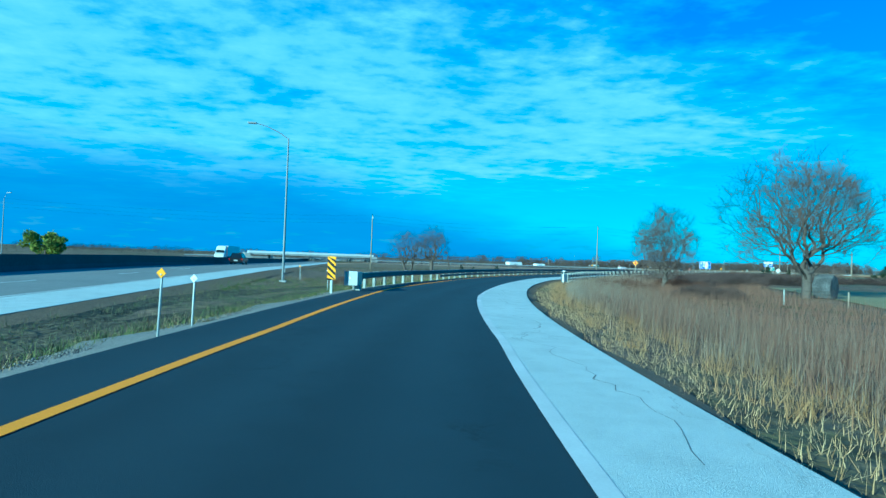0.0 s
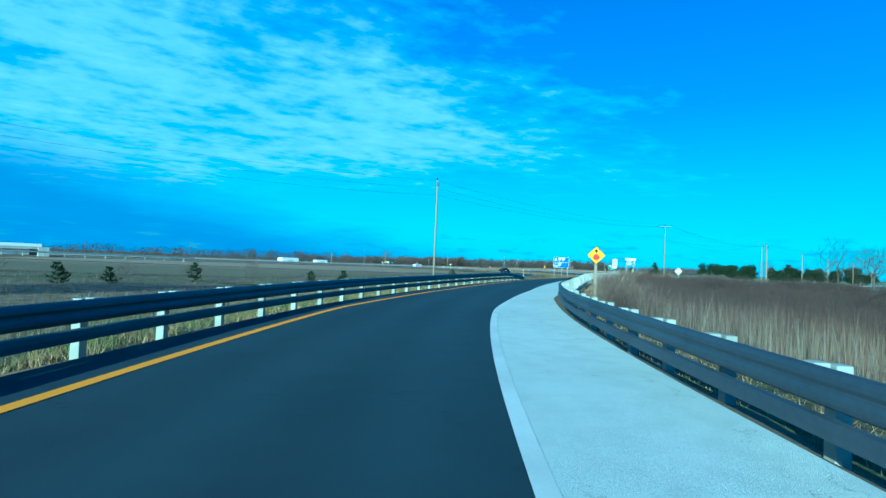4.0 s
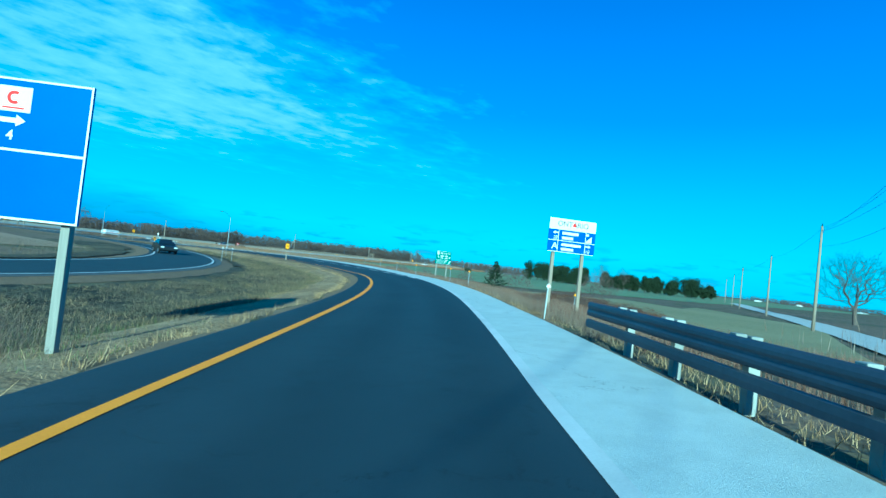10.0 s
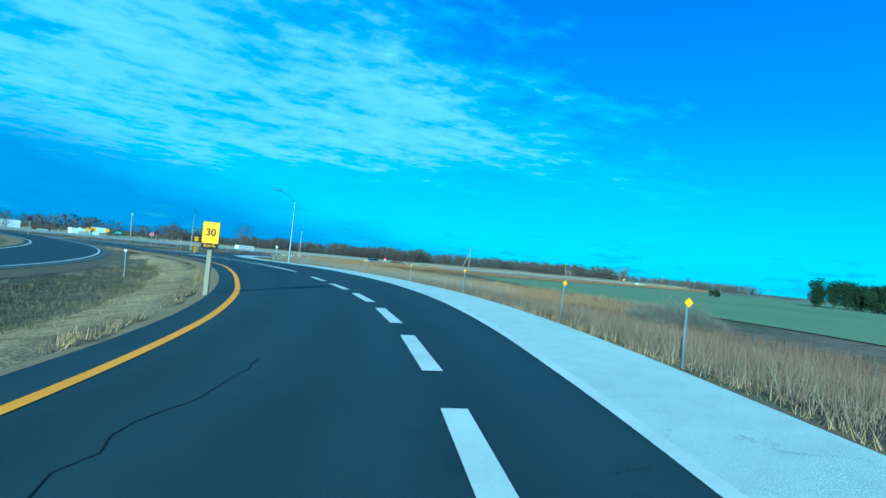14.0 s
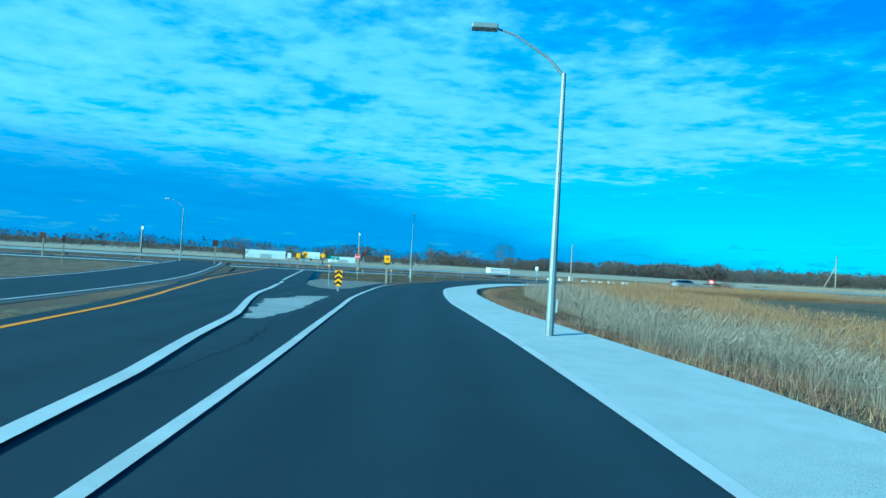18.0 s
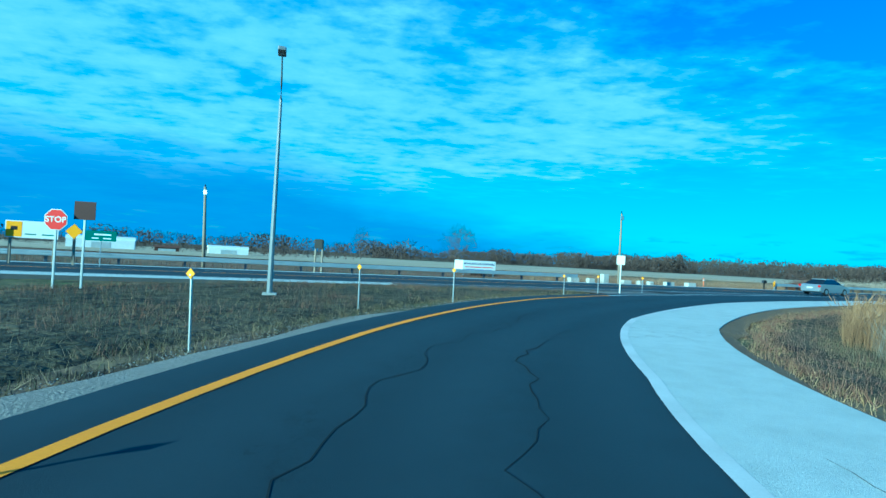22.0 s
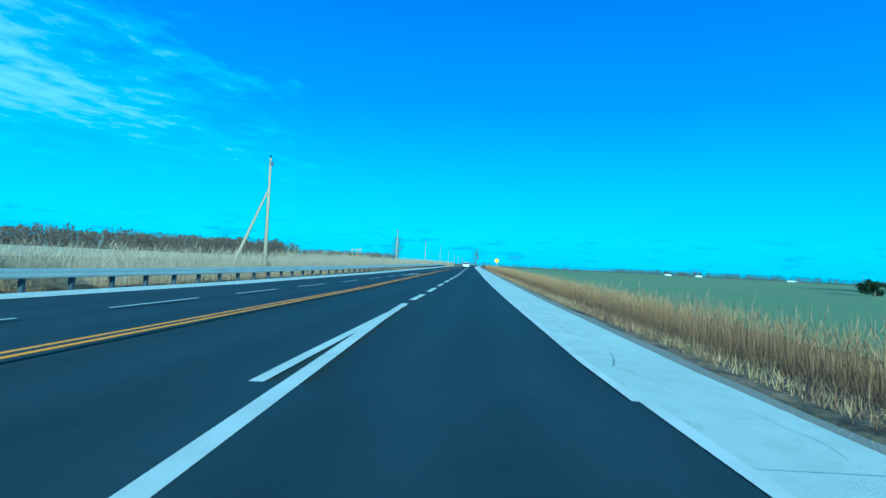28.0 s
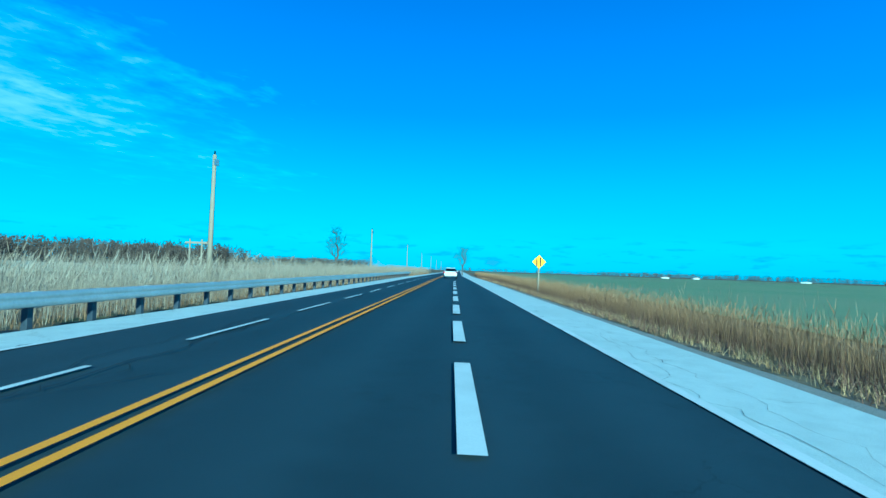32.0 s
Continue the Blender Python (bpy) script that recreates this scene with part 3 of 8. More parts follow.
ROAD = ramp_strip("road_ramp", -140, 384, lambda s: np.where(s < 293, LAT_L(s), LAT_H(s) - 0.9), lambda s: LAT_W(s) + 0.05, M_ASPHALT, 0.0, "dark asphalt one-lane exit ramp with painted edge lines", thick=0.2)
ramp_strip("shoulder_right", -140, 382, lambda s: LAT_W(s) + 0.052, LAT_O, M_SHOULDER, 0.004, "pale concrete shoulder along the ramp, lightly cracked and stained", "shoulder", thick=0.2)


def verge(name, s0, s1, edge, side, width=1.1, drop=0.11, mat=None, label="grey gravel verge between road and grass"):
    s = stations(s0, s1)
    wob = (0.22 * np.sin(s * 0.9) + 0.15 * np.sin(s * 2.3 + 1) + 0.1 * np.sin(s * 5.1)) * min(1, width)
    a, b = at(s, edge(s) - side * 0.04, -0.012), at(s, edge(s) + side * (width + wob), -drop)
    b[:, 2] = np.minimum(b[:, 2], ground_z(b[:, 0], b[:, 1]) + 0.015)
    pad = np.concatenate([np.full(6, b[0, 2]), b[:, 2], np.full(6, b[-1, 2])])
    b[:, 2] = np.convolve(pad, np.ones(13) / 13, "valid")
    return strip(name, a if side > 0 else b, b if side > 0 else a, mat or M_GRAVEL, label, "verge")


verge("verge_right", -140, 380, LAT_O, 1, 0.5, mat=M_DIRTEDGE, label="narrow edge of dirt and dead grass beside the shoulder")
verge("verge_left_gravel", -140, 62, LAT_L, -1, 1.15)
verge("verge_left_dirt", 62, 293, LAT_L, -1, 0.55, mat=M_DIRTEDGE, label="narrow edge of dirt and dead grass beside the asphalt")
verge("verge_gore", 301, 336, lambda s: LAT_H(s) - 0.9, -1, 0.85, 0.12)

# the branch that runs on to the stop line

BR_D = np.array([-0.36, 0.933])


def branch(k, n, up=0.0):
    """Metres along the branch past its start beside the gore, metres right of its left edge."""
    k, n = np.broadcast_arrays(np.asarray(k, float), np.asarray(n, float))
    p0 = at(293.0, -13.8)
    z = p0[2] + 0.01 + np.clip(k / 34, 0, 1) * (-0.51 - p0[2])
    xy = p0[:2] + k[..., None] * BR_D + n[..., None] * np.array([BR_D[1], -BR_D[0]])
    return np.concatenate([xy, (z + up)[..., None]], -1)


kk = np.linspace(-4, 33, 20)
strip("road_branch", branch(kk, 0.0, 0.002), branch(kk, 6.45, 0.002), M_ASPHALT, "dark asphalt branch of the ramp leading to the stop line", "road", thick=0.2)
bo = branch(kk, 7.3)
bo[:, 2] = ground_z(bo[:, 0], bo[:, 1]) + 0.02
strip("verge_branch", branch(kk, 6.43, -0.01), bo, M_GRAVEL, "gravel slope beside the branch", "verge")
strip("line_branch_left", branch(kk, 0.75, 0.010), branch(kk, 0.90, 0.010), M_YELLOW, "yellow edge line", "road marking")
kr = np.linspace(2.7, 33, 20)
strip("line_branch_right", branch(kr, 4.79 + 0.006 * kr, 0.03), branch(kr, 4.98 + 0.006 * kr, 0.03), M_WHITE, "white edge line", "road marking")


def painted_line(name, s0, s1, lat, width, mat, label, up=0.008):
    ramp_strip(name, s0, s1, lambda s: lat(s) - width / 2, lambda s: lat(s) + width / 2, mat, up, label, "road marking", 1.0)


painted_line("line_yellow", -140, 293, LAT_Y, 0.17, M_YELLOW, "yellow edge line along the ramp, slightly worn")
painted_line("line_yellow_bend", 298.6, 332, LAT_H, 0.17, M_YELLOW, "yellow edge line round the bend")
painted_line("line_white_right", -140, 384, LAT_W, 0.17, M_WHITE, "white edge line along the pale shoulder")
painted_line("line_gore_left", 250.6, 297, LAT_G, 0.22, M_WHITE, "broad white line of the gore", 0.032)
painted_line("line_gore_right", 250.6, 298.6, LAT_H, 0.16, M_WHITE, "white line of the gore", 0.018)
painted_line("line_merge", 332, 396.5, LAT_H, 0.22, M_WHITE, "broad white merge line")

# lane dashes where the ramp widens
LAT_D = table([(199, 1.75), (207, 1.56), (212, 1.32), (217, 0.98), (220, 0.68), (224, 0.42), (228.5, 0.17), (232.5, -0.04), (236, -0.28), (240, -0.62), (243.5, -0.94), (247, -1.18), (251, -1.42)])
for s0 in np.arange(202.6, 248, 4.55):
    painted_line("lane_dash", s0, s0 + 2.9, LAT_D, 0.26, M_WHITE, "white lane dash")

# bare pale patch of old concrete inside the gore
def gore_patch():
    rng = random.Random(4)
    q = np.linspace(273.5, 286.0, 60)
    lo = np.interp(q, [273.5, 276, 280.2, 281.0, 283.5, 286], [-4.1, -4.75, -5.45, -4.95, -4.75, -3.85]) + np.array([rng.uniform(-0.10, 0.14) for _ in q])
    hi = np.interp(q, [273.5, 276, 279, 286], [-3.75, -3.5, -3.62, -3.66]) + np.array([rng.uniform(-0.06, 0.05) for _ in q])
    strip("gore_patch", at(q, lo, 0.006), at(q, np.maximum(hi, lo + 0.1), 0.006), M_PATCH, "pale worn concrete patch between the gore lines", "pavement")
    q = np.linspace(281.2, 291.5, 40)
    lo = np.interp(q, [281.2, 284, 288, 291.5], [-5.3, -5.75, -5.95, -6.3]) + np.array([rng.uniform(-0.08, 0.08) for _ in q])
    hi = np.interp(q, [281.2, 284, 288, 291.5], [-5.1, -4.95, -4.6, -4.3]) + np.array([rng.uniform(-0.08, 0.08) for _ in q])
    strip("gore_dust", at(q, lo, 0.004), at(q, hi, 0.004), M_OLDROAD, "dusty grey asphalt before the gore's nose", "pavement")
    q = np.linspace(283.6, 285.6, 12)
    strip("gore_scrap", at(q, -5.75 + 0.2 * np.abs(q - 284.6) + np.array([rng.uniform(-0.06, 0.06) for _ in q]), 0.009), at(q, -5.25 - 0.2 * np.abs(q - 284.6) + np.array([rng.uniform(-0.06, 0.06) for _ in q]), 0.009), M_PATCH, "small pale scrap of concrete", "pavement")
    q = stations(288.4, 303, 0.6)
    left = np.interp(q, [288.4, 290.5, 292, 294.7, 298, 303], [-4.6, -6.15, -6.6, -7.45, -8.3, -9.3])
    right = np.interp(q, [288.4, 289.5, 291, 294.5, 298.5, 303], [-4.3, -4.0, -3.72, -3.66, -3.6, -3.75])
    wob = 0.08 * np.sin(q * 3.1) + 0.06 * np.sin(q * 7.3)
    strip("gore_nose", at(q, left + wob, 0.035), at(q, right + wob, 0.035), M_GRAVEL, "gravel nose of the gore", "verge")


gore_patch()

# arterial
k = np.concatenate([np.arange(-330, -110, 8), np.arange(-110, 160, 2.0), np.arange(160, 900, 12)])
strip("road_arterial", art(k, ART_S(k) - 0.05), art(k, ART_W(k) + 0.05), M_ASPHALT, "dark asphalt county road, two lanes and a merging lane", "road", thick=0.2, across=(ART_S(k), ART_W(k)))
kp = np.arange(-330, -102.9, 3.2)
strip("shoulder_arterial_pale", art(kp, ART_W(kp) + 0.052, 0.007), art(kp, ART_O(kp) - 0.05, 0.007), M_SHOULDER, "pale concrete strip along the county road", "shoulder")
kw = k[k < -85]
strip("shoulder_arterial_west", art(kw, ART_W(kw) + 0.052, 0.004), art(kw, ART_O(kw), 0.004), M_OLDROAD, "grey paved shoulder of the county road", "shoulder", thick=0.2)
ke = k[k >= -58]
strip("shoulder_arterial_east", art(ke, ART_W(ke) + 0.052, 0.003), art(ke, ART_O(ke), 0.003), M_SHOULDER, "pale concrete shoulder with rumble marks", "shoulder", thick=0.2)
strip("shoulder_arterial_north", art(k, ART_S(k) - 1.55, 0.003), art(k, ART_S(k) - 0.052, 0.003), M_SHOULDER, "pale concrete shoulder beside the guide rail", "shoulder", thick=0.2)
strip("verge_arterial_east", art(ke, ART_O(ke) - 0.04, -0.01), art(ke, ART_O(ke) + 0.9, -0.16), M_GRAVEL, "gravel verge", "verge")
strip("verge_arterial_north", art(k, ART_S(k) - 2.6, -0.16), art(k, ART_S(k) - 1.5, -0.01), M_GRAVEL, "gravel verge", "verge")
# old pavement wedge between the county road and the ramp
sg = stations(341.4, 364, 1.0)
wr = at(sg, LAT_H(sg) - 0.85, 0.006)
wk = (wr[:, 0] - ART_C[0]) * ART_U[0] + (wr[:, 1] - ART_C[1]) * ART_U[1]
wn = (wr[:, 0] - ART_C[0]) * ART_N[0] + (wr[:, 1] - ART_C[1]) * ART_N[1]
wn = np.maximum(wn, 3.75)
wl = art(wk, np.full(len(wk), 3.66), 0.012)
sv = stations(333.5, 343.0, 1.0)
vr = at(sv, LAT_H(sv) - 0.86, 0.002)
vk = (vr[:, 0] - ART_C[0]) * ART_U[0] + (vr[:, 1] - ART_C[1]) * ART_U[1]
strip("verge_tip", art(vk, ART_O(vk) - 0.02, 0.002), vr, M_GRAVEL, "gravel and dirt at the tip of the grass", "verge")
strip("road_wedge", wl, wr, M_OLDROAD, "worn grey pavement wedge between the two roads", "road")


def art_line(name, k0, k1, n, width, mat, label):
    kk = np.linspace(k0, k1, max(2, int(math.ceil((k1 - k0) / 2.0)) + 1))
    nn = n(kk) if callable(n) else np.full(len(kk), float(n))
    return strip(name, art(kk, nn - width / 2, 0.014), art(kk, nn + width / 2, 0.014), mat, label, "road marking")


art_line("line_centre_left", -330, 700, -0.13, 0.11, M_YELLOW, "yellow centre line")
art_line("line_centre_right", -330, 700, 0.13, 0.11, M_YELLOW, "yellow centre line")
art_line("line_edge_west", -330, -90, lambda q: ART_W(q) - 0.1, 0.15, M_WHITE, "white edge line")
art_line("line_edge_merge", -90, -33, lambda q: np.interp(q, [-90, -60, -43, -33], [3.55, 3.45, 3.34, 3.35]), 0.17, M_WHITE, "white line at the tip of the merge")
art_line("line_edge_east", -58, 700, ART_W, 0.15, M_WHITE, "white edge line along the pale shoulder")
art_line("line_edge_north", -330, 700, ART_S, 0.13, M_WHITE, "white edge line beside the guide rail")
LAT_M = table([(-36, 3.28), (14, 3.24), (38, 2.86), (75, 2.45)])
for q in np.arange(-30.62, 78, 6.37):
    art_line("lane_dash", q, q + 4.0, LAT_M, 0.24, M_WHITE, "white lane dash")
for q in np.arange(-148.16, 110, 6.43):
    art_line("lane_dash", q, q + 3.9, lambda v: ART_Nl(v), 0.11, M_WHITE, "narrow white lane dash")
# a worn turn arrow in the far lane
q = np.linspace(-0.61, 1.84, 9)
mid = -1.15 + 0.25 * ((q - q[0]) / (q[-1] - q[0])) ** 2
half_wide = np.array([0.02, 0.28, 0.42, 0.10, 0.11, 0.10, 0.12, 0.11, 0.12])
strip("lane_arrow", art(q, mid - half_wide, 0.014), art(q, mid + half_wide, 0.014), M_WHITE, "worn white turn arrow on the far lane", "road marking")

# long wandering cracks
def crack(name, places, seed, mat=M_CRACK, wide=1.0):
    rng = np.random.default_rng(seed)
    n = len(places)
    w = 0.009 + 0.016 * np.abs(np.interp(np.arange(n), np.arange(0, n + 5, 5), rng.standard_normal(len(np.arange(0, n + 5, 5)))))
    w = w * wide
    dirs = np.gradient(places[:, :2], axis=0)
    dirs /= np.linalg.norm(dirs, axis=1)[:, None]
    side = np.concatenate([dirs[:, 1:2], -dirs[:, :1], np.zeros((n, 1))], 1)
    strip(name, places - side * w[:, None], places + side * w[:, None], mat, "dark wandering crack in the asphalt", "crack")


def wander(n, seed, step):
    r = np.random.default_rng(seed)
    return np.convolve(r.standard_normal(n + 8), np.ones(9) / 9, "valid")[:n] * step + r.standard_normal(n) * 0.03


for i, (k0, k1, n0) in enumerate(((-30, 40, -2.35), (20, 110, -1.7), (-20, 60, -3.6))):
    q = np.arange(k0, k1, 0.4)
    crack("crack_arterial", art(q, n0 + wander(len(q), 40 + i, 0.5), 0.009), 50 + i, M_CRACK, 0.5)
for i, (k0, k1, n0) in enumerate(((2, 34, -1.2), (8, 30, -0.75), (-12, 10, -1.45), (-4, 26, -2.9))):
    q = np.arange(k0, k1, 0.25)
    crack("crack_arterial", art(q, n0 + wander(len(q), 140 + i, 1.3), 0.009), 150 + i, M_CRACK, 0.4)
for i, k0 in enumerate((5.0, 9.5, 13.0, 16.5, 21.0, 27.0)):
    q = np.linspace(0, 1, 14)
    crack("crack_cross", art(k0 + 1.6 * q + wander(14, 170 + i, 0.6), -1.9 + 1.3 * q, 0.0095), 180 + i, M_CRACK, 0.4)
for i, (k0, k1, n0) in enumerate(((-10, 22, 0.55), (8, 40, 1.0), (20, 44, 0.45), (-46, -22, 0.8))):
    q = np.arange(k0, k1, 0.3)
    crack("crack_shoulder", art(q, ART_W(q) + n0 + wander(len(q), 190 + i, 0.7), 0.008), 200 + i, M_FINECRACK, 0.14)
for i, (s0, s1, l0) in enumerate(((4, 16, 0.75), (20, 32, 1.0), (122, 132, 0.9), (176, 188, 0.9), (300, 310, 1.0))):
    q = np.arange(s0, s1, 0.3)
    keep = LAT_W(q) + l0 + wander(len(q), 220 + i, 0.9)
    crack("crack_shoulder", at(q, keep, 0.009), 240 + i, M_FINECRACK, 0.22)
for i, (s0, s1, l0) in enumerate(((208, 220, -1.2), (214, 226, -1.9), (236, 262, -2.9), (262, 290, -3.2), (296, 318, 0.2), (306, 322, -1.2))):
    q = np.arange(s0, s1, 0.35)
    crack("crack_ramp", at(q, l0 + wander(len(q), 60 + i, 0.5), 0.005), 70 + i, M_CRACK, 0.42)

# highway with its barrier
k = np.concatenate([np.arange(-120, 220, 6.0), np.arange(220, 900, 30)])
strip("road_highway", hwy(k, -30), hwy(k, -2.6), M_HIGHWAY, "wide grey concrete highway", "road", thick=0.2)
strip("shoulder_highway", hwy(k, -2.55, 0.004), hwy(k, 0.0, 0.004), M_SHOULDER, "pale paved shoulder of the highway", "shoulder", thick=0.2)
kh = np.arange(-110, 200, 4.0)
ho = hwy(kh, 1.6)
ho[:, 2] = ground_z(ho[:, 0], ho[:, 1]) + 0.02
strip("verge_highway", hwy(kh, -0.02, -0.005), ho, M_DIRTEDGE, "dirt and grass edge of the highway's shoulder", "verge")
strip("line_highway_edge", hwy(k, -2.75, 0.01), hwy(k, -2.6, 0.01), M_WHITE, "white edge line", "road marking")
for q in np.arange(-60, 180, 12):
    strip("lane_dash", hwy(np.array([q, q + 3.0]), -6.6, 0.01), hwy(np.array([q, q + 3.0]), -6.45, 0.01), M_WHITE, "white lane dash", "road marking")
# concrete darkened all over to stand for the barrier's face in shade
M_BARRIER = material("dark_barrier", speckled((0.055, 0.057, 0.06), (0.085, 0.087, 0.09), 0.4, 6.0, 0.4), 0.85)


def median_barrier():
    prof = [(-0.32, 0.0), (-0.30, 0.10), (-0.14, 0.35), (-0.10, 1.05), (0.10, 1.05), (0.14, 0.35), (0.30, 0.10), (0.32, 0.0)]
    ks = np.arange(-110, 420, 10.0)
    v = np.vstack([hwy(ks, -12.4 + a, b) for a, b in prof])
    m = len(ks)
    f = [(p * m + i, p * m + i + 1, (p + 1) * m + i + 1, (p + 1) * m + i) for p in range(len(prof) - 1) for i in range(m - 1)]
    ob = new("median_barrier", mesh_from("median_barrier", v, f, M_BARRIER))
    tagged(ob, "long dark concrete barrier along the middle of the highway", "barrier", kind="structure")


median_barrier()

# loop ramp
half = 3.0
lp = np.concatenate([LOOP, np.full((len(LOOP), 1), LOOP_Z)], 1)
nrm = np.concatenate([LOOP_N, np.zeros((len(LOOP), 1))], 1)
up4 = np.array([0, 0, 0.01])
strip("road_loop", lp - nrm * half, lp + nrm * half, M_ASPHALT, "dark asphalt loop ramp beyond the grass", "road", thick=0.2)
strip("shoulder_loop", lp + nrm * (half + 0.01), lp + nrm * (half + 0.5), M_OLDROAD, "pale shoulder of the loop ramp", "shoulder", thick=0.2)
for nm, n0, n1 in (("verge_loop_outer", half + 0.48, half + 1.5), ("verge_loop_inner", -half + 0.02, -half - 1.3)):
    lo = lp + nrm * n1
    lo[:, 2] = ground_z(lo[:, 0], lo[:, 1]) + 0.02
    li = lp + nrm * n0 - np.array([0, 0, 0.01])
    strip(nm, *((li, lo) if n1 > 0 else (lo, li)), M_DIRTEDGE, "dry grass edge of the loop ramp", "verge")
strip("line_loop_inner", lp - nrm * (half - 0.4) + up4, lp - nrm * (half - 0.55) + up4, M_WHITE, "white edge line", "road marking")
strip("line_loop_outer", lp + nrm * (half - 0.3) + up4, lp + nrm * (half - 0.15) + up4, M_WHITE, "white edge line", "road marking")


# ---- fields ----
def field(name, corner, mat, label, nu=40, nv=24, up=0.07):
    """A field sheet laid on the ground: four corners, gridded."""
    a, b, c, d = (np.array(p, float) for p in corner)
    u, v = np.meshgrid(np.linspace(0, 1, nu), np.linspace(0, 1, nv), indexing="ij")
    u, v = u.ravel()[:, None], v.ravel()[:, None]
    xy = (1 - u) * (1 - v) * a + u * (1 - v) * b + u * v * c + (1 - u) * v * d
    z = ground_z(xy[:, 0], xy[:, 1]) + up
    i, j = np.meshgrid(np.arange(nu - 1), np.arange(nv - 1), indexing="ij")
    q = (i * nv + j).ravel()
    t = np.concatenate([np.stack([q, q + nv, q + nv + 1], 1), np.stack([q, q + nv + 1, q + 1], 1)])
    ob = new(name, quick_mesh(name, np.concatenate([xy, z[:, None]], 1), t, mat))
    tagged(ob, label, "field", kind="structure")


def art_xy(k, n):
    return tuple(ART_C + k * ART_U + n * ART_N)


field("field_wheat", (art_xy(-40, 16), art_xy(700, 13), art_xy(700, 420), art_xy(-40, 150)), M_WHEAT, "flat field of young green winter wheat", 90, 50)
field("field_wheat_ramp", (art_xy(-66, 40), art_xy(-41, 17), art_xy(-41, 150), (176, 222)), M_WHEAT, "green winter wheat behind the reeds", 30, 30)
field("field_stubble", (art_xy(-330, -60), art_xy(160, -34), art_xy(190, -150), art_xy(-330, -170)), M_STUBBLE, "pale stubble field in front of the woods", 70, 20)
field("field_loop", ((-70, 214), (88, 197), (124, 236), (108, 296)), M_DRYFIELD, "tan dry grass inside the loop ramp", 40, 30, 0.05)
field("field_soil", ((-20, 150), (60, 150), (84, 178), (-20, 215)), M_DIRT, "rough brown field beyond the grass", 30, 20, 0.05)

def turf(name, s0, s1, edge, side, d0, d1, mat, label, rows=14, up=0.07, step=1.2):
    """A sheet of turf beside the ramp, d0 to d1 metres from the edge, with a ragged outline; it stops short of the loop ramp."""
    q = np.arange(s0, s1, step)
    u = np.linspace(0, 1, rows)
    S, U = np.meshgrid(q, u, indexing="ij")
    rag = 0.3 * np.sin(S * 0.83) + 0.22 * np.sin(S * 2.1 + 1) + 0.15 * np.sin(S * 4.7)
    D = d0 + (d1 - d0) * U + rag * np.where(U == 0, min(1.0, d0), np.where(U == 1, 1.0, 0.4))
    pts = at(S, edge(S) + side * D)
    x, y = pts[..., 0].ravel(), pts[..., 1].ravel()
    z = ground_z(x, y) + np.where((U.ravel() == 0) | (U.ravel() == 1), -0.06, up)
    free = near(LOOP, x, y)[0] > half + 1.4
    a = (np.arange(len(q) - 1)[:, None] * rows + np.arange(rows - 1)[None]).ravel()
    tri = np.concatenate([np.stack([a, a + rows, a + rows + 1], 1), np.stack([a, a + rows + 1, a + 1], 1)])
    tri = tri[free[tri].all(1)]
    ob = new(name, quick_mesh(name, np.stack([x, y, z], 1), tri if side > 0 else tri[:, ::-1], mat))
    tagged(ob, label, "turf", kind="structure")


turf("turf_green", 100, 172, LAT_L, -1, 1.6, 20.0, M_TURF_GREEN, "green rough grass of the infield")
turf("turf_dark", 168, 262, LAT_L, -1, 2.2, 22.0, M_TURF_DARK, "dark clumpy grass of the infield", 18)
turf("turf_tan", 150, 274, LAT_L, -1, 0.7, 3.0, M_TURF_TAN, "dead tan grass along the asphalt", 6, 0.09)
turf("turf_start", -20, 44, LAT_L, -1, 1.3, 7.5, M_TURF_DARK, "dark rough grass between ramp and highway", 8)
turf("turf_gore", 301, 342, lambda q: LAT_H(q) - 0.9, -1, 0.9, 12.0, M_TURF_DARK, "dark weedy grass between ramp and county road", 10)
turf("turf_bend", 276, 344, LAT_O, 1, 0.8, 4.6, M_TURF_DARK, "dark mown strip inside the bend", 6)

# ---- guide rails ----
W_FACE = [(0.0, 0.0), (0.03, 0.02), (0.05, 0.06), (0.052, 0.10), (0.028, 0.14), (0.028, 0.17), (0.052, 0.21), (0.05, 0.25), (0.03, 0.29), (0.0, 0.31)]
RUB = [(0.0, 0.0), (0.05, 0.012), (0.056, 0.09), (0.05, 0.168), (0.0, 0.18)]


def beam(name, s, place, face, z0, prof, mat, parent, drop=None):
    """A rolled rail along stations s; place(s, lateral, up) and face (+1 or -1) tell where and to which side."""
    rows = []
    for a, b in prof:
        rows.append(place(s, a * face, z0 + b))
    rows += [r for r in (place(s, a * face - 0.012 * face, z0 + b) for a, b in prof[::-1])]
    v = np.vstack(rows)
    if drop is not None:
        v[:, 2] += np.tile(drop, len(rows))
    n, m = len(s), len(rows)
    f = [(p * n + i, p * n + i + 1, ((p + 1) % m) * n + i + 1, ((p + 1) % m) * n + i) for p in range(m) for i in range(n - 1)]
    f += [tuple(p * n for p in range(m)), tuple(p * n + n - 1 for p in range(m))[::-1]]
    ob = new(name, mesh_from(name, v, f, mat))
    ob.parent = parent
    return ob


def shared_box(name, sx, sy, sz, mat):
    bm = box(-sx / 2, sx / 2, -sy / 2, sy / 2, 0, sz, 0.012)
    me = bpy.data.meshes.new(name)
    bm.to_mesh(me)
    bm.free()
    me.materials.append(mat)
    return me


POST_ME = shared_box("post", 0.14, 0.15, 1.10, M_BLOCK)
SPACER_ME = shared_box("spacer", 0.14, 0.15, 0.33, M_BLOCK)
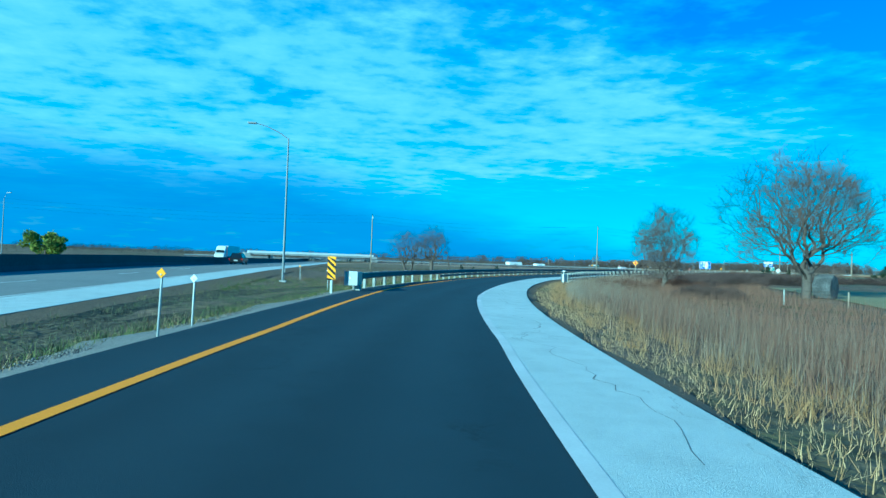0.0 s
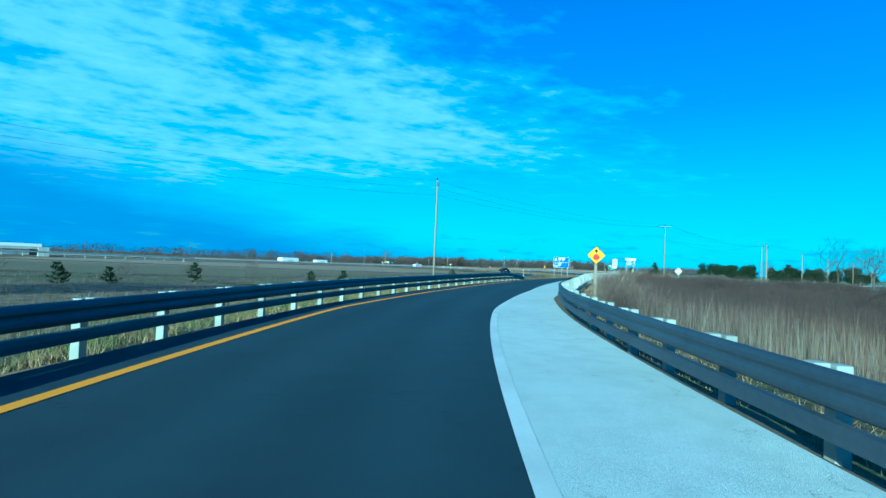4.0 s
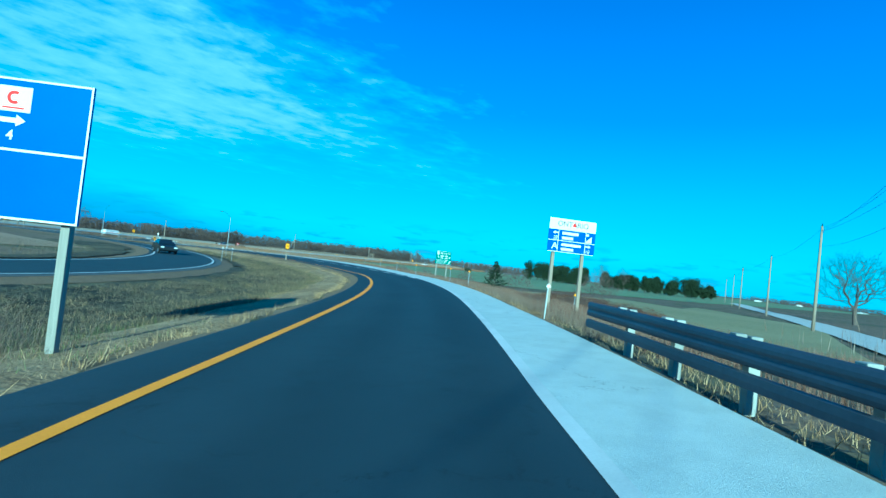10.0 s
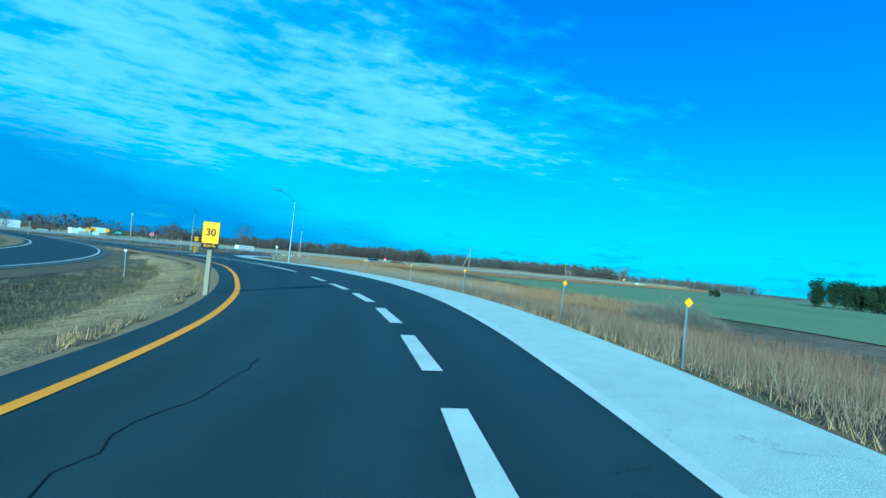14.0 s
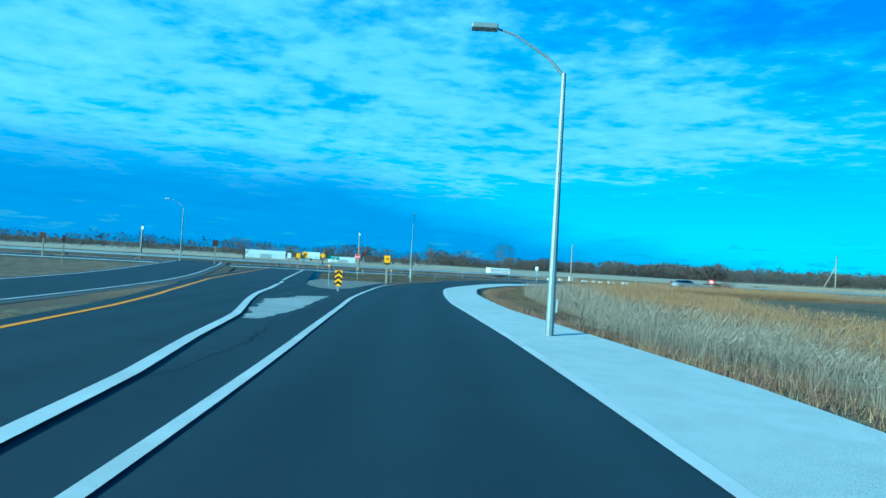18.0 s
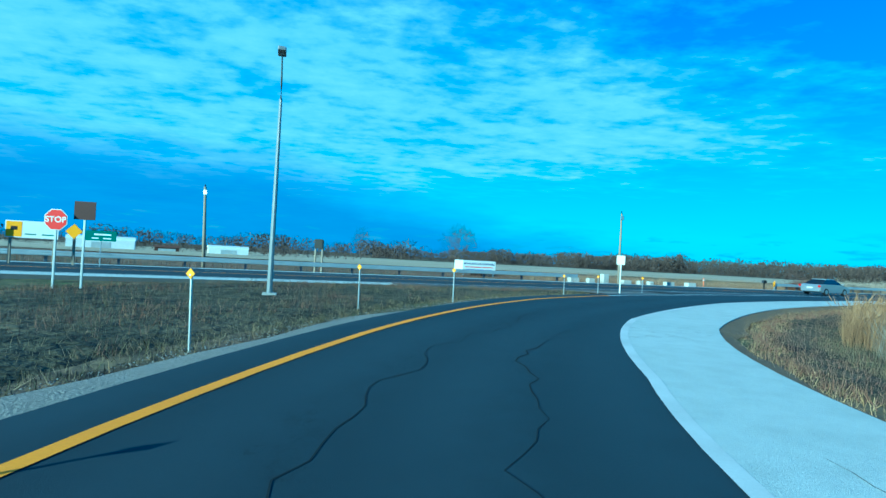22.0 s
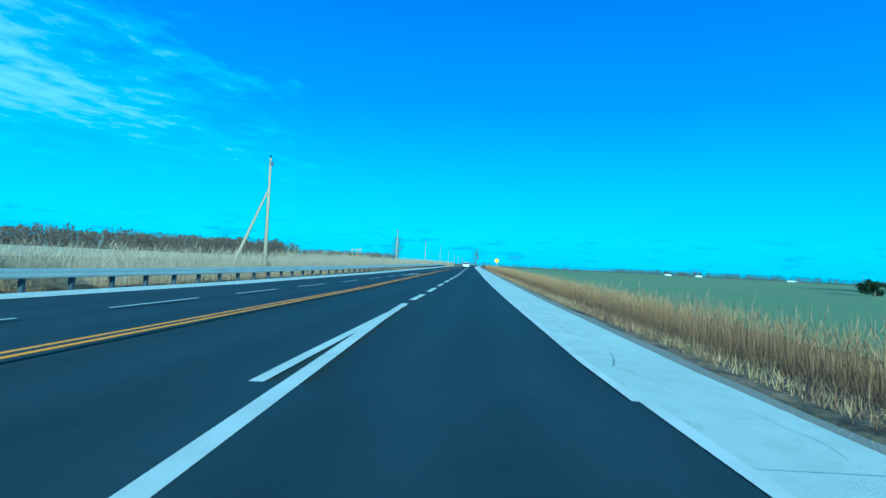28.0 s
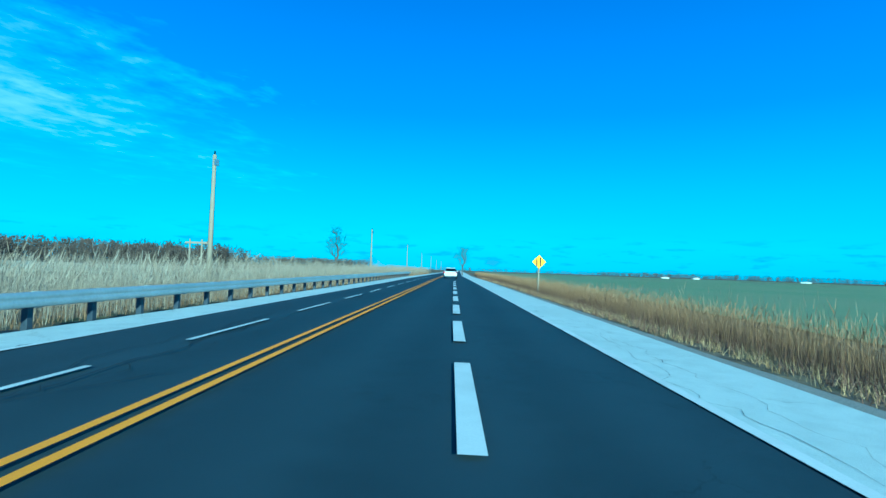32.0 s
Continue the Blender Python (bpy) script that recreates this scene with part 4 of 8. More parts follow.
BOLT_ME = shared_box("bolt", 0.03, 0.02, 0.03, M_GALV)


def guide_rail(label, s0, s1, lat, side, place, yaw, rub=True, steel=M_RAIL, taper=None, spacing=1.905, top=0.72, rub_from=-1e9, post_mesh=None):
    """side: +1 when the road lies to the right of the rail."""
    root = thing("guide_rail", label, "guardrail")
    s = stations(s0, s1, 1.0)
    drop = None if taper is None else -np.clip((s - taper) / max(0.1, s1 - taper), 0, 1) ** 1.5 * 0.42
    beam("rail_beam", s, lambda q, a, b: place(q, lat(q) + a, b), side, top - 0.31, W_FACE, steel, root, drop)
    if rub:
        low = s >= rub_from
        beam("rub_rail", s[low], lambda q, a, b: place(q, lat(q) + a, b), side, 0.165, RUB, steel, root, None if drop is None else drop[low] * 0.5)
    for q in np.arange(s0 + 0.6, s1 - 0.4, spacing):
        x, y, z = place(np.array(q), lat(q) - side * 0.32, 0.0)
        low = 0 if taper is None else -float(np.clip((q - taper) / max(0.1, s1 - taper), 0, 1)) ** 1.5 * 0.42
        h = radians(yaw(q)) + random.uniform(-0.05, 0.05)
        for me, nm, off, up in ((post_mesh or POST_ME, "post", 0.0, -0.40 + low), (SPACER_ME, "spacer", side * 0.19, 0.39 + low)):
            ob = new(nm, me)
            ob.parent = root
            ob.matrix_world = Matrix.Translation((x + math.cos(h) * off, y + math.sin(h) * off, z + up)) @ Matrix.Rotation(h, 4, "Z")
    return root


RAIL_L = table([(23, -5.35), (28, -5.6), (35, -5.5), (40, -5.1), (50, -5.35), (63, -4.95), (73, -4.9), (84, -4.5), (94, -3.85), (105, -3.4), (113, -3.15), (124, -3.5)])
RAIL_R = table([(55.5, 3.25), (60, 2.95), (66, 3.0), (82, 3.0), (90, 3.15), (97, 3.75), (105, 3.95), (130, 3.6), (152, 3.75), (165, 3.55), (171.5, 3.5)])
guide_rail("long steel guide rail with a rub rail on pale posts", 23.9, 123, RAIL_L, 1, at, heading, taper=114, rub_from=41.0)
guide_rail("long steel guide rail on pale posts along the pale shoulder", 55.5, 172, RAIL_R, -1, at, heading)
ART_YAW = -63.08
# the same steel in a paler copy, with the sunlight put into its colour
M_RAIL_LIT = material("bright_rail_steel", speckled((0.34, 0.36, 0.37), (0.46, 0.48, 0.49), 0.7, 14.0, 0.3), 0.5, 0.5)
# posts behind the sunlit beam take the dark shaded steel tone
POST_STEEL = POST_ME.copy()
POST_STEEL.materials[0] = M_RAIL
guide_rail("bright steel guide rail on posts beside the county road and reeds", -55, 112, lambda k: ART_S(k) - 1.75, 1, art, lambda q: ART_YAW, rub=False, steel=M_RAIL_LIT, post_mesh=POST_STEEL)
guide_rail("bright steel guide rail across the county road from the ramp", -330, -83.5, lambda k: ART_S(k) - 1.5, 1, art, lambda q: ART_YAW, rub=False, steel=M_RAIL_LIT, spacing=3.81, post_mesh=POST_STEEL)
guide_rail("steel guide rail along the edge of the loop ramp", 0, 60, lambda q: q * 0, 1, lambda q, a, b: np.stack(np.broadcast_arrays(-10 + 0.99 * q - 0.12 * np.asarray(a), 228 - 0.14 * q - 0.99 * np.asarray(a), 0.15 + np.asarray(b) + q * 0), -1), lambda q: -98, rub=False, spacing=3.81)


def frame_at(s, lat, up=0.0):
    p = at(np.array(float(s)), np.array(float(lat)), up)
    return Matrix.Translation(p) @ Matrix.Rotation(radians(heading(s)), 4, "Z")


def ground_pose(x, y, yaw, sink=0.0):
    return Matrix.Translation((x, y, float(ground_z(np.array([x]), np.array([y]))[0]) - sink)) @ Matrix.Rotation(radians(yaw), 4, "Z")


def rail_terminal():
    t = thing("rail_terminal", "galvanised box-shaped end terminal of the guide rail", "rail terminal", m=frame_at(22.85, -5.25))
    bm = box(-0.27, 0.27, -0.45, 0.35, 0.25, 0.80, 0.02)
    part("impact_box", bm, M_GALV, t)
    part("face_plate", box(-0.30, 0.30, -0.50, -0.455, 0.22, 0.83, 0.012), M_RAIL_LIT, t)
    part("reflector", box(-0.06, 0.0, -0.515, -0.502, 0.5, 0.6), M_SIGNW, t)
    part("foot_block", box(0.02, 0.3, -0.1, 0.12, -0.1, 0.25, 0.02), M_BLOCK, t)
    part("throat", box(-0.1, 0.1, 0.35, 1.1, 0.36, 0.74, 0.02), M_RAIL, t)
    # corrugated drum at the start of the other rail
    t = thing("rail_terminal", "corrugated galvanised drum wrapped round the rail's end", "rail terminal", m=ground_pose(61.15, 82.25, heading(55), -0.1))
    bm = bmesh.new()
    prof = [(0.29 + 0.018 * math.sin(i * math.pi / 1.5), 0.0 + i * 0.78 / 30) for i in range(31)]
    rings = [[bm.verts.new((r * math.cos(a * math.pi / 12), r * math.sin(a * math.pi / 12), z)) for a in range(24)] for r, z in prof]
    for q, r in zip(rings, rings[1:]):
        for k in range(24):
            bm.faces.new((q[k], q[(k + 1) % 24], r[(k + 1) % 24], r[k]))
    bm.faces.new(rings[-1])
    part("drum", bm, M_GALV, t, smooth=True)
    part("marker_post", box(-0.03, 0.03, -0.45, -0.40, -0.2, 1.15, 0.008), M_GALV, t)
    part("marker_head", plate([(-0.16, 1.12), (0.16, 1.12), (0.1, 1.02), (-0.1, 1.02)], -0.46, -0.45), M_SIGNW, t)


rail_terminal()

# ---- signs ----
def lettering(name, text, size, x, z, y, mat, parent, align="CENTER", spread=1.0, bold=0.0):
    cu = bpy.data.curves.new(name, "FONT")
    cu.body, cu.size, cu.align_x, cu.align_y, cu.extrude, cu.offset = text, size, align, "CENTER", 0.002, bold
    cu.space_character = spread
    tmp = new(name + "_curve", cu)
    bpy.context.view_layer.update()
    me = bpy.data.meshes.new_from_object(tmp.evaluated_get(bpy.context.evaluated_depsgraph_get()))
    bpy.data.objects.remove(tmp)
    bpy.data.curves.remove(cu)
    me.materials.clear()
    me.materials.append(mat)
    ob = new(name, me)
    ob.parent = parent
    ob.matrix_local = Matrix.Translation((x, y, z)) @ Matrix.Rotation(radians(90), 4, "X")
    return ob


def bars(parent, mat, rows, y, name="writing_bar"):
    for x0, x1, z0, z1 in rows:
        part(name, box(x0, x1, y - 0.004, y, z0, z1), mat, parent)


def rounded(w, h, z, r, n=4):
    pts = []
    for cx, cz, a0 in ((w / 2 - r, z + h - r, 0), (-w / 2 + r, z + h - r, 90), (-w / 2 + r, z + r, 180), (w / 2 - r, z + r, 270)):
        pts += [(cx + r * math.cos(radians(a0 + 90 * i / n)), cz + r * math.sin(radians(a0 + 90 * i / n))) for i in range(n + 1)]
    return pts


def diamond(half, z):
    return [(half, z), (0, z + half), (-half, z), (0, z - half)]


def wood_post(parent, x, h, wdt=0.14, mat=None, y=0.06):
    part("post", box(x - wdt / 2, x + wdt / 2, y, y + wdt, -0.4, h, 0.012), mat or M_POLE, parent)


def delineator(m, mat, label, tall, shape="diamond"):
    t = thing("delineator", label, "marker post", group="road edge markers", m=m @ Matrix.Rotation(radians(random.uniform(-4, 4)), 4, "Z") @ Matrix.Rotation(radians(random.uniform(-2, 2)), 4, "Y"))
    part("post", tube([(0, 0, -0.3), (0, 0, tall - 0.1)], 0.022, 6), M_GALV, t)
    if shape == "diamond":
        part("reflector", plate([(0.078, tall - 0.095), (0.0, tall - 0.012), (-0.078, tall - 0.095), (0, tall - 0.178)], -0.035, -0.024), mat, t)
    else:
        part("reflector", plate(rounded(0.12, 0.12, tall - 0.13, 0.035), -0.035, -0.024), mat, t)
    part("bolt", box(-0.012, 0.012, -0.043, -0.036, tall - 0.13, tall - 0.105), M_GALV, t)


def beside(x, y):
    """The pose of a marker near the ramp: on the ground, facing the traffic."""
    i = int(np.argmin((LINE[:, 0] - x) ** 2 + (LINE[:, 1] - y) ** 2))
    return ground_pose(x, y, math.degrees(math.atan2(RIGHT[i, 1], RIGHT[i, 0])))


for x, y, h in ((142.5, 198.3, 1.2), (144.9, 203.1, 1.2), (149.4, 213.7, 1.15), (151.1, 219.5, 1.15), (153.3, 226.2, 1.15), (155.0, 232.6, 1.15), (155.4, 241.2, 1.15), (155.6, 250.4, 1.15), (154.3, 258.3, 1.15)):
    delineator(beside(x, y), M_SIGNY, "yellow diamond delineator on a thin galvanised post", h)
for x, y, h in ((47.2, 37.6, 1.3), (38.2, 72.0, 1.2), (136.4, 301.0, 1.35), (137.8, 306.2, 1.3), (138.1, 312.8, 1.3), (139.4, 319.6, 1.3), (142.0, 323.6, 1.25), (147.3, 330.9, 1.1), (149.6, 333.4, 1.1), (153.0, 336.6, 1.1)):
    delineator(beside(x, y), M_SIGNY, "yellow diamond delineator at the gravel edge of the ramp", h)
for x, y, h in ((46.8, 39.4, 1.15), (44.9, 56.0, 1.15), (129.4, 180.7, 1.15), (149.5, 311.1, 0.9), (133.7, 225.2, 1.6), (137.2, 232.6, 1.55), (141.2, 247.0, 1.4)):
    delineator(beside(x, y), M_SIGNW, "small white delineator on a thin post", h)
delineator(frame_at(124.8, -3.9), M_SIGNW, "small white delineator past the rail's end", 1.1)
delineator(frame_at(291.2, -5.3), M_SIGNY, "yellow diamond delineator standing in the gravel nose", 1.3)
delineator(beside(139.8, 187.1), M_SIGNY, "yellow diamond delineator in the weeds", 1.0)


def striped_marker(m, label, wdt, z0, z1, chevrons, post=M_GALV):
    t = thing("hazard_marker", label, "hazard sign", m=m)
    part("panel", box(-wdt / 2, wdt / 2, -0.03, -0.018, z0, z1), M_SIGNY, t)
    part("post", box(-0.05, 0.05, -0.015, 0.06, -0.4, z1 - 0.05, 0.008), post, t)
    step = 0.25 if chevrons else 0.27
    z = z0 - (0 if chevrons else wdt)
    while z < z1:
        if chevrons:
            pts = [(-wdt / 2, z), (0, z + wdt * 0.38), (wdt / 2, z), (wdt / 2, z + step * 0.5), (0, z + wdt * 0.38 + step * 0.5), (-wdt / 2, z + step * 0.5)]
        else:
            pts = [(-wdt / 2, z + wdt * 0.9), (wdt / 2, z), (wdt / 2, z + step * 0.5), (-wdt / 2, z + wdt * 0.9 + step * 0.5)]
        pts = [(x, min(max(q, z0 + 0.003), z1 - 0.003)) for x, q in pts]
        if max(q for _, q in pts) - min(q for _, q in pts) > 0.05:
            part("stripe", plate(pts, -0.038, -0.032), M_DARK, t)
        z += step


striped_marker(frame_at(21.9, -5.95), "yellow panel with black slanting stripes beside the rail's end", 0.36, 0.42, 1.42, False)
striped_marker(ground_pose(140.2, 286.2, 10), "yellow panel with black upward chevrons on the gravel nose", 0.36, 0.45, 1.22, True)


def stop_ahead():
    t = thing("warning_sign", "yellow diamond sign with an arrow over a red stop symbol", "road sign", m=ground_pose(78.3, 117.0, -30))
    z = 2.35
    part("panel", plate(diamond(0.46, z), -0.02, -0.008), M_SIGNY, t)
    part("border", plate(diamond(0.475, z), -0.006, -0.001), M_DARK, t)
    part("stop_symbol", plate([(0.17 * math.cos(radians(22.5 + 45 * i)), z - 0.10 + 0.17 * math.sin(radians(22.5 + 45 * i))) for i in range(8)], -0.028, -0.022), M_SIGNR, t)
    part("arrow", plate([(-0.03, z + 0.12), (0.03, z + 0.12), (0.03, z + 0.2), (0.11, z + 0.2), (0, z + 0.32), (-0.11, z + 0.2), (-0.03, z + 0.2)], -0.028, -0.022), M_DARK, t)
    wood_post(t, 0, z + 0.3)


stop_ahead()


def services_sign():
    t = thing("services_sign", "large blue services sign with white fuel and lodging panels on posts", "road sign", m=ground_pose(115.8, 180.1, -36))
    z0, z1, w2 = 2.15, 4.15, 1.42
    part("panel", box(-w2, w2, -0.05, -0.01, z0, z1), M_SIGNB, t)
    for x0, x1, a, b in ((-w2, w2, z1 - 0.028, z1), (-w2, w2, z0, z0 + 0.028), (-w2, -w2 + 0.028, z0 + 0.029, z1 - 0.029), (w2 - 0.028, w2, z0 + 0.029, z1 - 0.029), (-w2 + 0.029, w2 - 0.029, z0 + 0.96, z0 + 0.995), (-0.62, -0.59, z0 + 0.029, z0 + 0.955), (-0.62, -0.59, z0 + 1.0, z1 - 0.029)):
        part("white_rule", box(x0, x1, -0.056, -0.051, a, b), M_SIGNW, t)
    y = -0.053
    # fuel pump
    part("pump_symbol", plate([(-1.15, z0 + 1.25), (-0.85, z0 + 1.25), (-0.87, z0 + 1.72), (-1.13, z0 + 1.72)], y - 0.006, y), M_SIGNW, t)
    part("pump_hose", tube([(-1.13, y, z0 + 1.6), (-1.22, y, z0 + 1.5), (-1.24, y, z0 + 1.32), (-1.17, y, z0 + 1.28)], 0.018, 6), M_SIGNW, t)
    part("pump_window", box(-1.07, -0.93, y - 0.01, y - 0.006, z0 + 1.55, z0 + 1.66), M_SIGNB, t)
    # bed under a roof
    part("roof_symbol", plate([(-1.28, z0 + 0.55), (-1.0, z0 + 0.72), (-0.72, z0 + 0.55), (-0.72, z0 + 0.62), (-1.0, z0 + 0.79), (-1.28, z0 + 0.62)], y - 0.006, y), M_SIGNW, t)
    part("bed_symbol", plate([(-1.28, z0 + 0.22), (-1.28, z0 + 0.45), (-1.2, z0 + 0.45), (-1.2, z0 + 0.36), (-0.8, z0 + 0.36), (-0.8, z0 + 0.45), (-0.72, z0 + 0.45), (-0.72, z0 + 0.22), (-0.8, z0 + 0.22), (-0.8, z0 + 0.27), (-1.2, z0 + 0.27), (-1.2, z0 + 0.22)], y - 0.006, y), M_SIGNW, t)
    for x, z, flip, digit, logo in ((-0.26, z0 + 1.52, -1, "2", M_SIGNR), (0.36, z0 + 1.52, 1, "4", M_SIGNR), (-0.26, z0 + 0.52, 1, "7", M_SIGNB)):
        part("logo_plate", box(x - 0.235, x + 0.235, y - 0.006, y, z, z + 0.36), M_SIGNW, t)
        if digit == "2":
            part("logo_shape", plate([(x + 0.17 * math.cos(a * math.pi / 8), z + 0.2 + 0.11 * math.sin(a * math.pi / 8)) for a in range(16)], y - 0.009, y - 0.006), logo, t)
            part("logo_shape", plate([(x + 0.145 * math.cos(a * math.pi / 8), z + 0.2 + 0.088 * math.sin(a * math.pi / 8)) for a in range(16)], y - 0.012, y - 0.0095), M_SIGNW, t)
        elif digit == "4":
            part("logo_shape", plate([(x + 0.1 * math.cos(radians(50 + a * 26)), z + 0.2 + 0.1 * math.sin(radians(50 + a * 26))) for a in range(11)] + [(x + 0.05 * math.cos(radians(310 - a * 26)), z + 0.2 + 0.05 * math.sin(radians(310 - a * 26))) for a in range(11)], y - 0.009, y - 0.006), logo, t)
            bars(t, M_SIGNR, [(x - 0.15, x + 0.15, z + 0.04, z + 0.065)], y - 0.006)
        else:
            part("logo_shape", box(x - 0.19, x + 0.19, y - 0.009, y - 0.006, z + 0.12, z + 0.28), logo, t)
            bars(t, M_SIGNW, [(x - 0.02, x + 0.16, z + 0.2, z + 0.23), (x - 0.02, x + 0.13, z + 0.15, z + 0.175)], y - 0.009)
        part("arrow", plate([(x - 0.17 * flip, z - 0.16), (x + 0.06 * flip, z - 0.16), (x + 0.06 * flip, z - 0.21), (x + 0.19 * flip, z - 0.125), (x + 0.06 * flip, z - 0.04), (x + 0.06 * flip, z - 0.09), (x - 0.17 * flip, z - 0.09)], y - 0.006, y), M_SIGNW, t)
        lettering("number", digit, 0.19, x, z - 0.34, y - 0.004, M_SIGNW, t, bold=0.004)
    for x in (-1.25, 0.1, 1.2):
        wood_post(t, x, z1 - 0.1, 0.13, M_GREYPOST)


services_sign()


def tourism_sign():
    t = thing("tourism_sign", "white and blue tourism sign with arrows on two wooden posts", "road sign", m=ground_pose(134.6, 183.85, -28))
    zt, w2 = 4.0, 1.06
    part("header_panel", box(-w2, w2, -0.05, -0.01, zt - 0.45, zt), M_SIGNW, t)
    part("upper_panel", box(-w2, w2, -0.05, -0.01, zt - 0.93, zt - 0.465), M_SIGNB, t)
    part("lower_panel", box(-w2, w2, -0.05, -0.01, zt - 1.42, zt - 0.945), M_SIGNB, t)
    lettering("header_text", "ONTARIO", 0.31, 0, zt - 0.23, -0.053, M_DARK, t)
    part("leaf_symbol", plate([(-0.02, zt - 0.36), (0.05, zt - 0.28), (0.13, zt - 0.36), (0.11, zt - 0.2), (0.05, zt - 0.14), (-0.01, zt - 0.2)], -0.062, -0.058), M_SIGNR, t)
    for z in (zt - 0.46, zt - 0.935, zt - 1.41):
        part("white_rule", box(-w2, w2, -0.055, -0.051, z - 0.014, z + 0.014), M_SIGNW, t)
    for x in (-0.62, 0.62):
        part("white_rule", box(x - 0.012, x + 0.012, -0.055, -0.051, zt - 1.42, zt - 0.47), M_SIGNW, t)
    y = -0.051
    bars(t, M_SIGNW, [(-0.46, 0.28, zt - 0.67, zt - 0.55), (-0.46, 0.05, zt - 0.87, zt - 0.75), (-0.46, 0.44, zt - 1.15, zt - 1.04), (-0.46, 0.1, zt - 1.34, zt - 1.23)], y)
    for x, z, flip in ((-0.75, zt - 0.61, -1), (0.75, zt - 1.07, 1)):
        part("arrow", plate([(x - 0.12 * flip, z - 0.025), (x + 0.02 * flip, z - 0.025), (x + 0.02 * flip, z - 0.07), (x + 0.13 * flip, z), (x + 0.02 * flip, z + 0.07), (x + 0.02 * flip, z + 0.025), (x - 0.12 * flip, z + 0.025)], y - 0.006, y), M_SIGNW, t)
    lettering("number", "20", 0.2, -0.75, zt - 0.82, y - 0.003, M_SIGNW, t)
    lettering("number", "10", 0.2, 0.75, zt - 1.29, y - 0.003, M_SIGNW, t)
    lettering("letter", "A", 0.42, -0.75, zt - 1.18, y - 0.003, M_SIGNW, t)
    part("tent_symbol", plate([(0.6, zt - 0.9), (0.9, zt - 0.9), (0.9, zt - 0.62)], y - 0.006, y), M_SIGNW, t)
    part("van_symbol", plate([(0.61, zt - 0.62), (0.75, zt - 0.62), (0.75, zt - 0.53), (0.61, zt - 0.53)], y - 0.006, y), M_SIGNW, t)
    for x in (-0.72, 0.62):
        wood_post(t, x, zt - 0.1, 0.13)


tourism_sign()


def green_sign():
    t = thing("direction_sign", "green direction sign with white arrows and lettering on two posts", "road sign", m=ground_pose(149.6, 209.8, -27))
    zt, w2 = 2.82, 0.74
    part("panel", box(-w2, w2, -0.05, -0.01, zt - 0.88, zt), M_SIGNG, t)
    part("lower_panel", box(-w2 - 0.03, w2 + 0.03, -0.05, -0.01, zt - 1.24, zt - 0.90), M_SIGNG, t)
    for a, b in ((zt - 0.03, zt - 0.012), (zt - 0.87, zt - 0.855), (zt - 0.925, zt - 0.91), (zt - 1.23, zt - 1.215)):
        part("white_rule", box(-w2, w2, -0.055, -0.051, a, b), M_SIGNW, t)
    part("route_shield", plate([(-0.66, zt - 0.08), (-0.42, zt - 0.08), (-0.42, zt - 0.3), (-0.54, zt - 0.4), (-0.66, zt - 0.3)], -0.057, -0.051), M_SIGNW, t)
    lettering("number", "19", 0.2, -0.54, zt - 0.21, -0.06, M_DARK, t)
    lettering("road_name", "Manning", 0.19, 0.0, zt - 0.21, -0.054, M_SIGNW, t, spread=1.05, bold=0.003)
    lettering("road_name", "Rd", 0.19, 0.52, zt - 0.21, -0.054, M_SIGNW, t, spread=1.05, bold=0.003)
    lettering("place_name", "TECUMSEH", 0.2, -0.16, zt - 1.07, -0.054, M_SIGNW, t, spread=1.05)
    bars(t, M_SIGNW, [(-0.32, 0.02, zt - 0.52, zt - 0.43), (0.12, 0.44, zt - 0.52, zt - 0.43), (-0.26, -0.04, zt - 0.72, zt - 0.63), (0.14, 0.38, zt - 0.72, zt - 0.63)], -0.051)
    for x, z in ((0.6, zt - 1.07), (0.58, zt - 0.6), (-0.52, zt - 0.6)):
        f = 1 if x > 0 else -1
        part("arrow", plate([(x - 0.1 * f, z - 0.08), (x - 0.06 * f, z - 0.1), (x + 0.03 * f, z + 0.0), (x + 0.07 * f, z - 0.04), (x + 0.09 * f, z + 0.09), (x - 0.05 * f, z + 0.07), (x - 0.01 * f, z + 0.03)], -0.057, -0.051), M_SIGNW, t)
    for x in (-0.6, 0.42):
        wood_post(t, x, zt - 0.1, 0.10, M_GREYPOST)


green_sign()


def speed_sign(m, wdt, hgt, z0, label):
    t = thing("advisory_speed_sign", label, "road sign", m=m)
    part("backing", plate(rounded(wdt + 0.02, hgt + 0.02, z0 - 0.01, 0.03), -0.012, -0.004), M_DARK, t)
    part("panel", plate(rounded(wdt, hgt, z0, 0.025), -0.024, -0.0125), M_SIGNY, t)
    part("lower_band", plate(rounded(wdt, hgt * 0.2, z0, 0.02), -0.03, -0.0245), M_DARK, t)
    lettering("number", "30", wdt * 0.62, 0, z0 + hgt * 0.60, -0.028, M_DARK, t, bold=0.004)
    lettering("unit", "km/h", hgt * 0.18, 0, z0 + hgt * 0.105, -0.034, M_SIGNY, t, spread=1.15)
    part("bolt", box(-0.012, 0.012, -0.03, -0.024, z0 + hgt * 0.93, z0 + hgt * 0.95), M_GALV, t)
    wood_post(t, 0, z0 + hgt * 0.6, 0.13)
    return t


speed_sign(ground_pose(138.9, 300.3, 12), 0.45, 0.67, 1.66, "yellow advisory speed sign marked 30 on a wooden post")
t = speed_sign(ground_pose(145.4, 236.4, -8), 0.46, 0.78, 1.5, "yellow advisory speed sign beside the ramp's inner edge")


